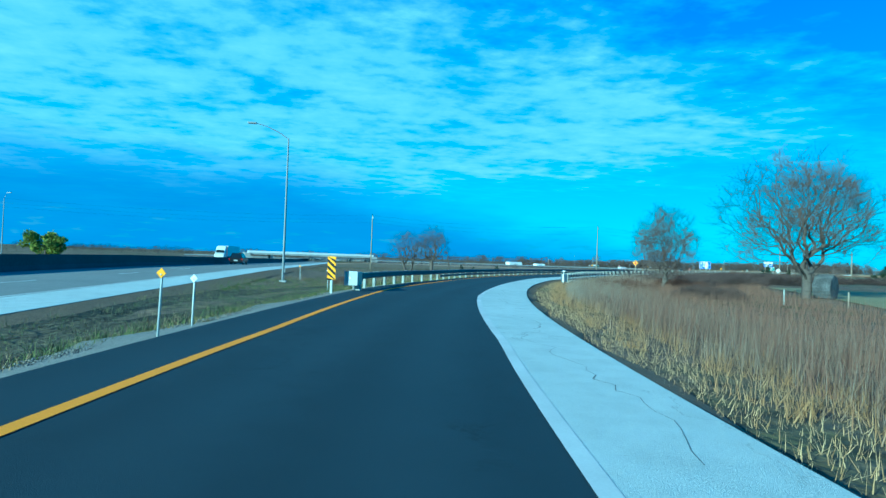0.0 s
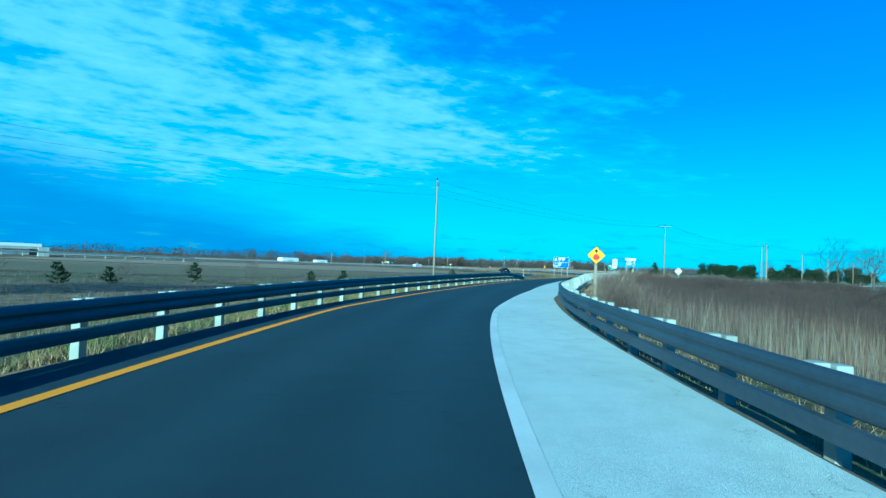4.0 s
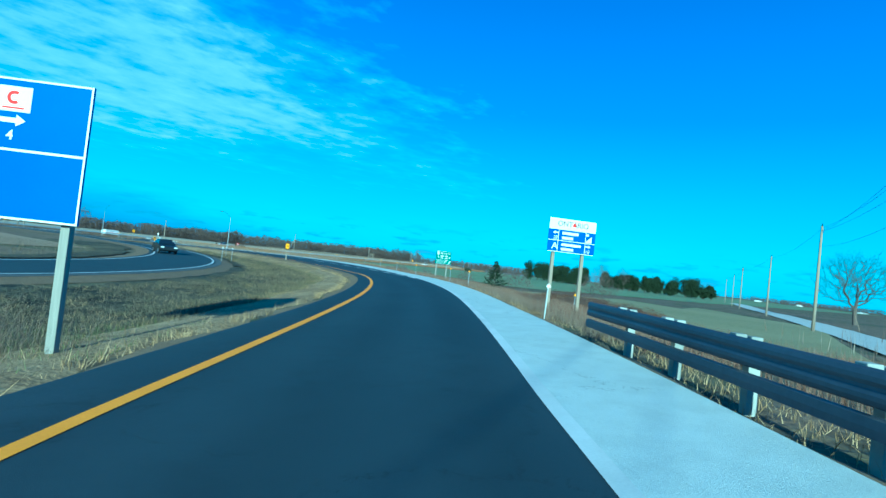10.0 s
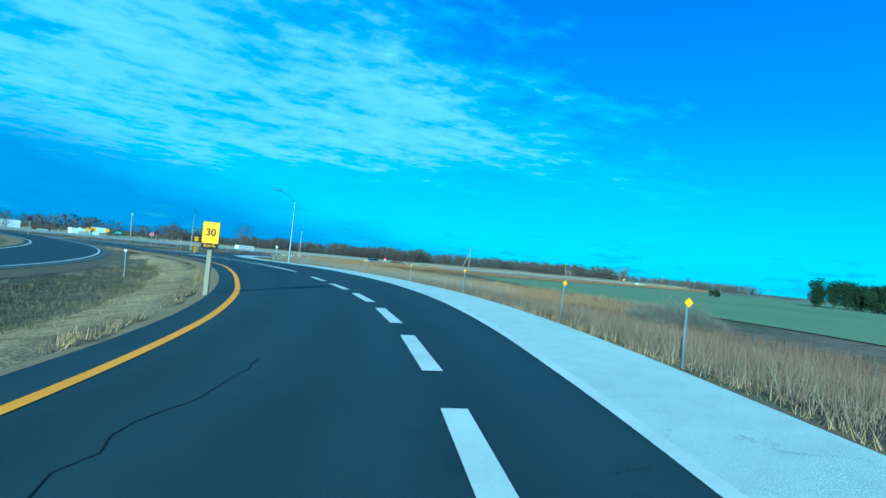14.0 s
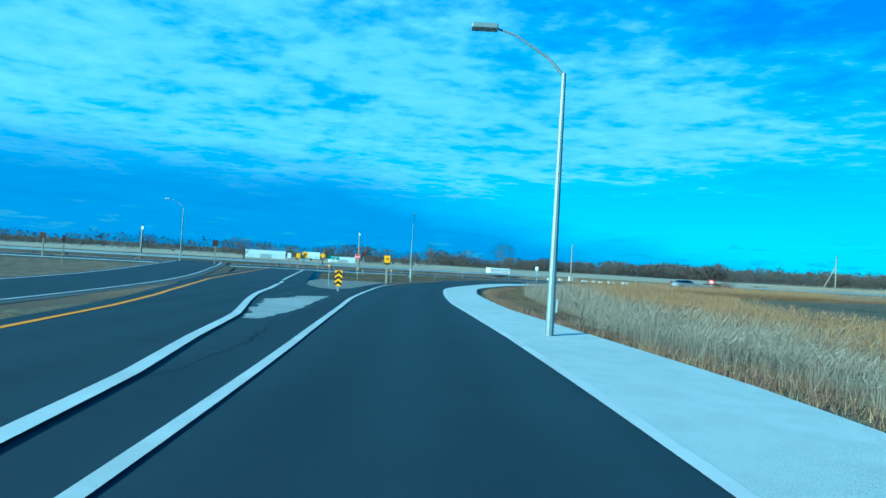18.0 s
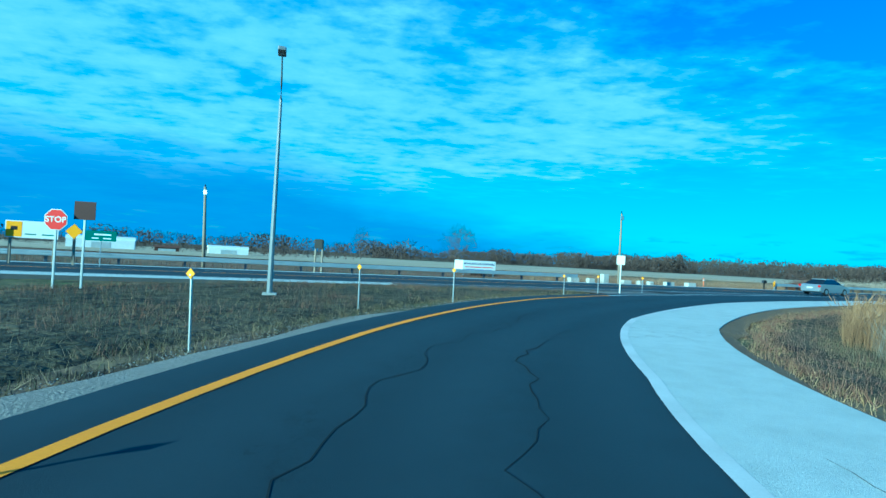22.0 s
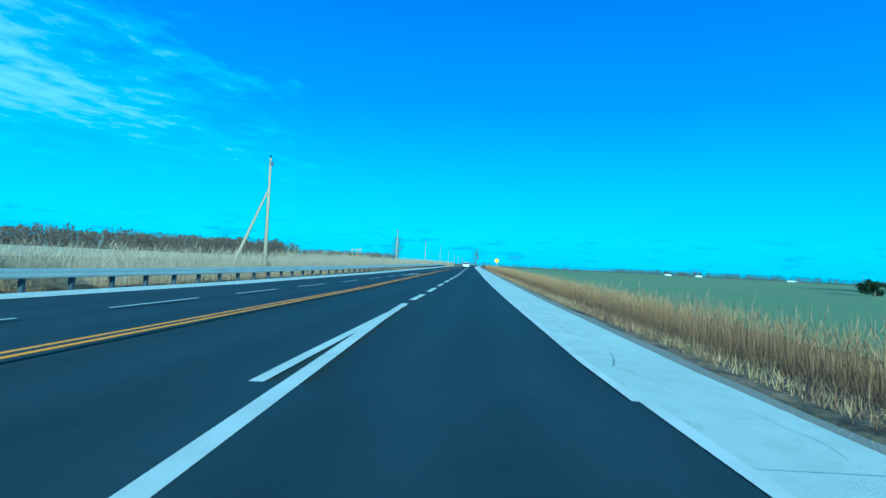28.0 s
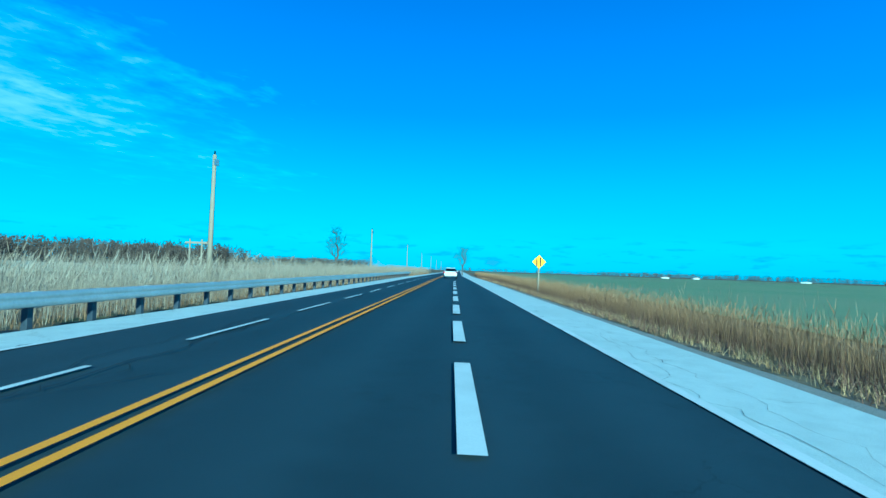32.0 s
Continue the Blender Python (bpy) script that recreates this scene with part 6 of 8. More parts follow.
blades("straw_infield_mix", *sown(along_ramp(46000, 96, 174, 1.0, 13.0, LAT_L, -1, 1.2, -0.6)), M_STRAW, "straw blades through the green infield grass", 0.13, 0.0125, 0.8)
blades("tussocks_clumpy", *tussocks(sown(along_ramp(4200, 164, 258, 2.2, 13.0, LAT_L, -1, 1.1)), 26, 0.16), M_TUFT, "large dark clumps of matted grass", 0.24, 0.014, 1.0)
blades("tussocks_matted", *tussocks(sown(along_ramp(1500, 164, 258, 2.0, 12.0, LAT_L, -1, 1.2, 0.3)), 26, 0.2), M_STRAW, "matted pale clumps of dead grass", 0.2, 0.013, 1.2)
blades("tussocks_gold", *tussocks(sown(along_ramp(430, -15, 62, 1.4, 4.6, LAT_O, 1, 1.2)), 26, 0.12), M_GOLD, "golden bunch grass at the foot of the reeds", 0.36, 0.010, 0.55)
blades("tussocks_bank", *tussocks(sown(along_ramp(1800, 172, 250, 0.8, 7.0, LAT_O, 1, 1.2)), 22, 0.12), M_DULL, "bunch grass on the bank", 0.36, 0.012, 0.5)
blades("tussocks_bend", *tussocks(sown(along_ramp(2200, 262, 350, 0.6, 4.6, LAT_O, 1, 1.0)), 20, 0.12), M_WEED, "reddish tufts on the mown strip inside the bend", 0.18, 0.014, 0.6)
blades("tussocks_gore", *tussocks(sown(along_ramp(3200, 290, 345, 1.9, 14.0, LAT_H, -1, 1.0)), 20, 0.16), M_TUFT, "dark green tufts between ramp and county road", 0.2, 0.014, 0.7)
blades("tussocks_gore_weed", *tussocks(sown(along_ramp(1700, 292, 345, 2.6, 14.0, LAT_H, -1, 1.0, 0.2)), 20, 0.16), M_WEED, "rusty weed tufts between ramp and county road", 0.26, 0.013, 0.6, category="weeds")
blades("tussocks_wheat_edge", *tussocks(sown(along_art(2600, -84, 130, 0.6, 3.6, ART_O, 1)), 20, 0.12), M_WEED, "dark tufts under the reeds by the wheat", 0.3, 0.014, 0.5)
# beyond the county road
blades("reeds_north", *sown(along_art(130000, -30, 190, 3.0, 14.0, ART_S, -1)), M_NORTH_REED, "tall grey-tan reed bed behind the guide rail", 1.2, 0.0090, 0.14, plume=0.011)
blades("reeds_north_tan", *sown(along_art(16000, -60, 190, 2.5, 4.2, ART_S, -1)), M_COPPER, "tan reeds and grass at the foot of the rail", 0.42, 0.014, 0.35, plume=0.018)
blades("reeds_north_west", *sown(along_art(18000, -84, -28, 4.0, 22.0, ART_S, -1)), M_REED, "tan reeds beyond the county road", 0.55, 0.011, 0.25, plume=0.014)
blades("weeds_north_west", *sown(along_art(30000, -330, -60, 3.0, 26.0, ART_S, -1)), M_WEED, "rusty weeds beyond the far guide rail", 0.5, 0.022, 0.3, category="weeds")


def stones(name, x, y, size, label):
    """Loose stones, each a squat six-cornered lump, as one mesh."""
    n = len(x)
    z = ground_z(x, y)
    c0 = np.stack([x, y, z + 0.03], 1)
    dirs = np.array([(1, 0, 0), (0, 1, 0), (-1, 0, 0), (0, -1, 0), (0, 0, 0.7), (0, 0, -0.7)], float)
    r = size * RNG.uniform(0.35, 1.3, (n, 6, 1))
    v = c0[:, None, :] + dirs[None] * r + RNG.normal(0, 0.15, (n, 6, 3)) * size
    tri = np.array([(0, 1, 4), (1, 2, 4), (2, 3, 4), (3, 0, 4), (1, 0, 5), (2, 1, 5), (3, 2, 5), (0, 3, 5)])
    t = ((np.arange(n) * 6)[:, None, None] + tri[None]).reshape(-1, 3)
    ob = new(name, quick_mesh(name, v.reshape(-1, 3), t, M_STONE))
    tagged(ob, label, "gravel", kind="stuff")


M_STONE = material("loose_stone", islands((0.16, 0.15, 0.14), (0.30, 0.285, 0.26), (0.22, 0.20, 0.18), (0.11, 0.10, 0.095)), 0.9)
stones("gravel_left", *sown(along_ramp(7000, -8, 36, 0.05, 1.1, LAT_L, -1)), 0.026, "loose grey stones along the asphalt edge")
stones("gravel_gore", *sown(along_ramp(6000, 290, 343, 0.9, 2.1, LAT_H, -1)), 0.020, "loose grey stones beside the bend")
stones("gravel_nose", *along_ramp(3500, 287, 302, 1.2, 5.0, LAT_H, -1), 0.034, "loose stones on the gore's nose")


# ---- trees ----
def branch_tree(rng, roots, points, thrift):
    """Joins crown points to the cheapest branch already standing: nodes, parents and thickness."""
    nodes, parent, path = [], [], []
    for stem in roots:
        for i, p in enumerate(stem):
            nodes.append(np.array(p, float))
            parent.append(len(nodes) - 2 if i else -1)
            path.append(0.0 if not i else path[-1] + float(np.linalg.norm(nodes[-1] - nodes[-2])))
    heart = np.mean([s[-1] for s in roots], axis=0)
    order = np.argsort(np.linalg.norm(points - heart, axis=1))
    N = np.zeros((len(nodes) + 3 * len(points), 3))
    L = np.zeros(len(N))
    n = len(nodes)
    N[:n], L[:n] = nodes, path
    first = [k for k in range(n) if parent[k] < 0]
    for q in points[order]:
        dist = np.linalg.norm(N[:n] - q, axis=1)
        cost = dist + thrift * L[:n] + np.where(N[:n, 2] > q[2] + 0.25 * dist, 2.2 * dist, 0)
        cost[first] += 1e3
        k = int(np.argmin(cost))
        gap = dist[k]
        way = N[k] - N[parent[k]] if parent[k] >= 0 else np.array([0, 0, 1.0])
        way = way / (np.linalg.norm(way) + 1e-9)
        last = k
        for u in (0.36, 0.7):
            m = N[k] + (q - N[k]) * u + way * gap * 0.16 * u * (1 - u) * 2 + np.array([rng.uniform(-1, 1), rng.uniform(-1, 1), rng.uniform(-0.5, 1)]) * gap * 0.05
            N[n], L[n] = m, L[last] + np.linalg.norm(m - N[last])
            parent.append(last)
            last = n
            n += 1
        N[n], L[n] = q, L[last] + np.linalg.norm(q - N[last])
        parent.append(last)
        n += 1
    load = np.ones(n)
    for k in range(n - 1, -1, -1):
        if parent[k] >= 0:
            load[parent[k]] += load[k]
    return N[:n], parent, load


def bare_tree(x, y, h, seed, label, count=260, low=0.24, stems=1, wide=None, name="bare_tree", thick=0.020, twigs=5, thrift=0.45):
    """A leafless tree: crown from low * h up to h, wide metres across."""
    rng = random.Random(seed)
    t = thing(name, label, "tree", m=ground_pose(x, y, 0, 0.15))
    wide = wide or h * 0.85
    roots = []
    for k in range(stems):
        a, r = rng.uniform(0, 6.28), (0.05 * h if stems > 1 else 0)
        sway = (rng.uniform(-0.02, 0.02) * h, rng.uniform(-0.02, 0.02) * h)
        top = h * low * rng.uniform(0.9, 1.25)
        roots.append([(r * math.cos(a) * (1 + 1.2 * u) + sway[0] * u * u, r * math.sin(a) * (1 + 1.2 * u) + sway[1] * math.sin(u * 3), top * u) for u in (0, 0.35, 0.7, 1.0)])
    pts = []
    mid, half = (low * 0.85 + 1) / 2 * h, (1 - low * 0.85) / 2 * h
    lobes = [rng.uniform(0.72, 1.08) for _ in range(7)]
    while len(pts) < count:
        v = Vector((rng.gauss(0, 1), rng.gauss(0, 1), rng.gauss(0, 1))).normalized()
        r = rng.random() ** 0.42 * lobes[int((math.atan2(v.y, v.x) + math.pi) / 6.2832 * 6.99)]
        z = v.z * r
        p = (v.x * r * wide / 2 * (1 - 0.22 * z), v.y * r * wide / 2 * (1 - 0.22 * z), min(mid + z * half, h))
        if p[2] > h * (low * 0.95 + 0.14 * math.hypot(p[0], p[1]) / (wide / 2)):
            pts.append(p)
    N, parent, load = branch_tree(rng, roots, np.array(pts), thrift)
    tip = thick * h / math.sqrt(max(load[k] for k in range(len(N)) if parent[k] < 0))
    rad = np.maximum(load ** 0.5 * tip, 0.0035 + 0.0004 * h)
    bm, bl = bmesh.new(), bmesh.new()
    for k in range(len(N)):
        p = parent[k]
        if p < 0:
            continue
        big = rad[k] > 0.0075 * h
        ra = min(rad[p], rad[k] * 1.25)
        put_tube(bm if big else bl, [Vector(N[p]), Vector(N[k])], [ra, rad[k]], 7 if big else 3, False)
    tagged(part("trunk", bm, M_BARK, t, smooth=True), kind="stuff" if stems > 1 else "")
    tagged(part("branchwork", bl, M_BARK, t, smooth=True), kind="stuff")
    v, f = [], []
    kids = set(p for p in parent if p >= 0)
    size = 0.085 * h + 0.08
    for k in range(len(N)):
        if load[k] > 14 or parent[k] < 0:
            continue
        base = Vector(N[k])
        d = (base - Vector(N[parent[k]])).normalized()
        for _ in range(twigs if k not in kids else max(1, twigs // 2)):
            e = (d * 0.8 + Vector((rng.uniform(-1, 1), rng.uniform(-1, 1), rng.uniform(-0.5, 1.0)))).normalized() * size * rng.uniform(0.5, 1.3)
            side = e.cross(Vector((rng.uniform(-1, 1), rng.uniform(-1, 1), rng.uniform(-1, 1)))).normalized() * (0.003 + 0.00055 * h)
            n = len(v)
            v += [base - side, base + side, base + e]
            f.append((n, n + 1, n + 2))
            for u in (0.3, 0.55, 0.8):
                q = base + e * u
                g = (e.normalized() + Vector((rng.uniform(-1, 1), rng.uniform(-1, 1), rng.uniform(-0.5, 0.9))) * 0.9) * e.length * 0.45
                n = len(v)
                v += [q - side * 0.7, q + side * 0.7, q + g]
                f.append((n, n + 1, n + 2))
    ob = new("crown", mesh_from("crown", v, f, M_TWIG))
    ob.parent = t
    return t


bare_tree(81.2, 77.5, 13.0, 3, "large bare spreading tree on the lawn beyond the weeds", 820, 0.15, wide=13.6, thick=0.030, twigs=7, thrift=0.5)
bare_tree(71.4, 84.6, 8.9, 8, "bare rounded tree with fine twigs above the weeds", 620, 0.12, wide=6.6, thick=0.022, twigs=7, thrift=0.4)
bare_tree(41.3, 118.6, 7.4, 12, "bare spreading tree beyond the rail", 380, 0.2, stems=2, wide=7.2, thick=0.026)
bare_tree(45.3, 117.8, 8.2, 13, "bare upright tree beside another beyond the rail", 400, 0.22, wide=6.6, thick=0.034)
bare_tree(48.1, 118.8, 5.0, 21, "small crooked dead tree", 26, 0.3, wide=3.0, thick=0.020, twigs=2)
bare_tree(75.5, 97.3, 4.6, 31, "bare many-stemmed thorn tree behind the reeds", 320, 0.1, stems=7, wide=5.2, thick=0.014)
bare_tree(104.0, 112.5, 4.6, 34, "dark bare rounded tree at the lawn's far edge", 300, 0.18, wide=5.4, thick=0.03)
bare_tree(160.6, 160.2, 9.6, 33, "tall bare many-stemmed tree beside the farm lane", 240, 0.2, stems=6, wide=8.5, thick=0.014, twigs=3)
bare_tree(225.0, 193.2, 12.2, 35, "bare oak beyond the gravel lane", 380, 0.26, wide=12.5, thick=0.026)
bare_tree(206.0, 158.0, 8.6, 36, "dark bare tree beside the house", 300, 0.2, wide=9.0)
bare_tree(158.5, 208.0, 2.8, 37, "low bare thorn bush by the ramp", 160, 0.06, stems=6, wide=3.6, thick=0.010, name="bare_bush")
bare_tree(163.0, 215.5, 2.6, 38, "reddish bare bush by the wheat", 160, 0.06, stems=7, wide=3.6, thick=0.010, name="bare_bush")
bare_tree(155.6, 213.0, 2.0, 39, "bare bush beside the direction sign", 130, 0.06, stems=6, wide=2.8, thick=0.010, name="bare_bush")
bare_tree(166.5, 203.5, 3.4, 47, "wide dark bare bush on the mown grass", 300, 0.05, stems=8, wide=5.0, thick=0.010, name="bare_bush")
bare_tree(160.5, 226.0, 1.7, 40, "bare bush at the wheat's edge", 120, 0.06, stems=6, wide=2.6, thick=0.010, name="bare_bush")
bare_tree(142.0, 428.5, 9.5, 41, "bare round-headed tree beyond the stubble", 300, 0.2, wide=9.5)
bare_tree(118.0, 436.0, 8.0, 42, "bare tree at the edge of the far scrub", 200, 0.2, wide=6.0)
bare_tree(345.0, 470.0, 11.0, 43, "tall thin bare tree beside the county road", 120, 0.3, wide=5.0)
bare_tree(372.0, 452.0, 8.0, 44, "thin bare tree far along the county road", 110, 0.3, wide=4.5)
bare_tree(196.0, 392.0, 3.6, 45, "bare thorn tree behind the reeds", 200, 0.12, stems=3, wide=3.6, thick=0.014)
bare_tree(98.0, 352.0, 4.6, 46, "bare poplar across the county road", 180, 0.15, stems=3, wide=3.2, thick=0.014)
bare_tree(322.0, 305.0, 11.0, 48, "bare tree between the dark conifers of the windbreak", 200, 0.2, wide=9.0)
bare_tree(327.0, 297.0, 10.0, 49, "rounded bare tree beside the windbreak", 200, 0.2, wide=8.0)
for i, (x, y) in enumerate(((52.0, 140.0), (56.5, 141.5), (61.0, 144.5), (40.0, 150), (28, 158), (16, 162))):
    bare_tree(x, y, 1.7 + 0.4 * (i % 3), 60 + i, "small scrubby bush in the rough grass", 60, 0.08, stems=4, wide=1.8, thick=0.012, name="bare_bush")


def evergreen(x, y, h, wide, seed, label, name="cedar_tree"):
    rng = random.Random(seed)
    t = thing(name, label, "tree", m=ground_pose(x, y, rng.uniform(0, 360), 0.1))
    part("trunk", tube([(0, 0, 0), (0.03, 0, h * 0.9)], [0.035 * h / 2, 0.01], 6), M_BARK, t)
    v, f = [], []
    layers = max(10, int(h * 6))
    for i in range(layers):
        u = (i + rng.random()) / layers
        z = h * (0.05 + 0.93 * u)
        reach = wide * (1 - u) ** 0.8 * (0.75 + 0.5 * rng.random()) + 0.03
        for k in range(rng.randint(7, 10)):
            a = rng.uniform(0, 2 * math.pi)
            d = Vector((math.cos(a), math.sin(a), rng.uniform(0.05, 0.55)))
            tip = Vector((0, 0, z)) + d * reach * rng.uniform(0.6, 1.05)
            for j in range(9):
                q = Vector((0, 0, z)).lerp(tip, 0.25 + 0.75 * j / 8)
                s = 0.05 * h ** 0.5 * rng.uniform(0.7, 1.4)
                e1 = Vector((rng.uniform(-1, 1), rng.uniform(-1, 1), rng.uniform(-0.4, 0.8))).normalized() * s * 1.9
                e2 = Vector((rng.uniform(-1, 1), rng.uniform(-1, 1), rng.uniform(-0.4, 0.8))).normalized() * s * 0.8
                n = len(v)
                v += [q - e2, q + e2, q + e1 + d * s]
                f.append((n, n + 1, n + 2))
    ob = new("crown", mesh_from("crown", v, f, M_EVER))
    ob.parent = t


evergreen(124.9, 165.7, 3.3, 1.35, 1, "dark young cedar beside the utility pole")
evergreen(121.0, 160.6, 2.0, 1.1, 2, "dark bushy cedar behind the rail")
evergreen(148.6, 160.1, 4.3, 2.3, 22, "broad dark cedar by the farm lane")
evergreen(152.3, 205.2, 2.9, 1.15, 3, "dark pointed cedar on the bank")
evergreen(79.6, 142.0, 1.7, 0.7, 4, "small cedar at the foot of a utility pole")
for i, (x, y, h) in enumerate(((50.0, 131.5, 1.5), (52.3, 133.5, 1.2), (57.0, 138.0, 1.6), (66.0, 141.0, 1.2), (69, 142.0, 1.3))):
    evergreen(x, y, h, h * 0.5, 10 + i, "small dark cedar in the grass beyond the rail")
evergreen(118.0, 108.0, 3.4, 2.0, 70, "round green cedar on the lawn")



def shrub(x, y, h, wide, seed, mat, label):
    """A leafless bush: stems fanning from the ground and a haze of fine twigs."""
    rng = np.random.default_rng(seed)
    n = int(6500 * min(3.0, wide))
    a, r, u = rng.uniform(0, 2 * math.pi, n), rng.random(n) ** 0.5, rng.random(n) ** 0.75
    lump = 0.72 + 0.28 * np.sin(a * 3 + seed) * np.sin(r * 5 + seed * 0.7)
    q = np.stack([np.cos(a) * r * wide, np.sin(a) * r * wide, h * u * (1 - 0.55 * r * r) * lump], 1)
    e = np.stack([q[:, 0] * 0.3, q[:, 1] * 0.3, np.full(n, 0.5)], 1) + rng.uniform(-0.45, 0.45, (n, 3))
    e *= (h * rng.uniform(0.08, 0.22, n) / np.linalg.norm(e, axis=1))[:, None]
    side = np.cross(e, rng.uniform(-1, 1, (n, 3)) + np.array([0, 0, 0.2]))
    side *= (0.0034 * h / (np.linalg.norm(side, axis=1) + 1e-9))[:, None]
    v = np.stack([q - side, q + side, q + e], 1).reshape(-1, 3)
    t = thing("shrub", label, "shrub", m=ground_pose(x, y, 0, 0.1))
    tagged(new("twigs", quick_mesh("twigs", v, np.arange(3 * n).reshape(-1, 3), mat)), kind="stuff").parent = t
    bm = bmesh.new()
    for k in range(16):
        b, w = 2 * math.pi * k / 16 + 0.3 * math.sin(k * 5.1 + seed), wide * (0.25 + 0.5 * abs(math.sin(k * 2.3 + seed)))
        put_tube(bm, [Vector((math.cos(b) * w * 0.3, math.sin(b) * w * 0.3, 0)), Vector((math.cos(b) * w * 0.6, math.sin(b) * w * 0.6, h * 0.35)), Vector((math.cos(b) * w, math.sin(b) * w, h * 0.72))], [0.02, 0.014, 0.006], 4, False)
    tagged(part("stems", bm, M_BARK, t), kind="stuff")


M_WILLOW = material("yellow_green_leaves", islands((0.17, 0.21, 0.03), (0.30, 0.31, 0.05), (0.12, 0.15, 0.03)), 0.9)


def leafy_tree(x, y, h, wide, seed, mat, label, name="leafy_tree", leaf=0.13):
    """A low leafy tree: trunk, limbs and a lumpy crown of small leaves."""
    rng = random.Random(seed)
    t = thing(name, label, "tree", m=ground_pose(x, y, 0, 0.1))
    part("trunk", tube([(0, 0, 0), (0.1, 0, h * 0.5)], [0.2, 0.1], 8), M_BARK, t)
    lumps = [(Vector((rng.gauss(0, 0.26) * wide, rng.gauss(0, 0.26) * wide, h * rng.uniform(0.18, 0.80))), rng.uniform(0.12, 0.2) * h) for _ in range(26)]
    v, f = [], []
    for c0, r in lumps:
        for _ in range(170):
            q = c0 + Vector((rng.gauss(0, 1), rng.gauss(0, 1), rng.gauss(0, 0.9))).normalized() * r * rng.random() ** 0.4
            e = [Vector((rng.uniform(-1, 1), rng.uniform(-1, 1), rng.uniform(-1, 1))) * leaf for _ in range(3)]
            n = len(v)
            v += [q + e[0], q + e[1], q + e[2]]
            f.append((n, n + 1, n + 2))
    ob = new("crown", mesh_from("crown", v, f, mat))
    ob.parent = t


WB0, WBD = (308, 330), (37, -58)
for i in range(34):
    u = i / 33 * 0.8 if i < 14 else 0.42 + (i - 14) / 19 * 0.62
    leafy_tree(WB0[0] + WBD[0] * u + random.uniform(-3, 3), WB0[1] + WBD[1] * u + random.uniform(-3, 3), random.uniform(6.5, 9.6), random.uniform(3.0, 3.8), 30 + i, M_EVER, "dark conifer in a distant windbreak", "conifer_tree", 0.28)
leafy_tree(277.7, 344.0, 2.6, 3.4, 72, M_EVER, "dark rounded evergreen bush in the wheat", "evergreen_bush")
leafy_tree(-37.7, 136.6, 6.2, 7.5, 71, M_WILLOW, "broad yellow-green leafy tree beyond the highway", leaf=0.34)
M_RUST = material("rusty_brush", islands((0.085, 0.04, 0.03), (0.13, 0.066, 0.045), (0.07, 0.042, 0.034)), 0.95)
M_GREY = material("grey_brush", islands((0.13, 0.12, 0.10), (0.20, 0.18, 0.15), (0.10, 0.088, 0.078)), 0.95)
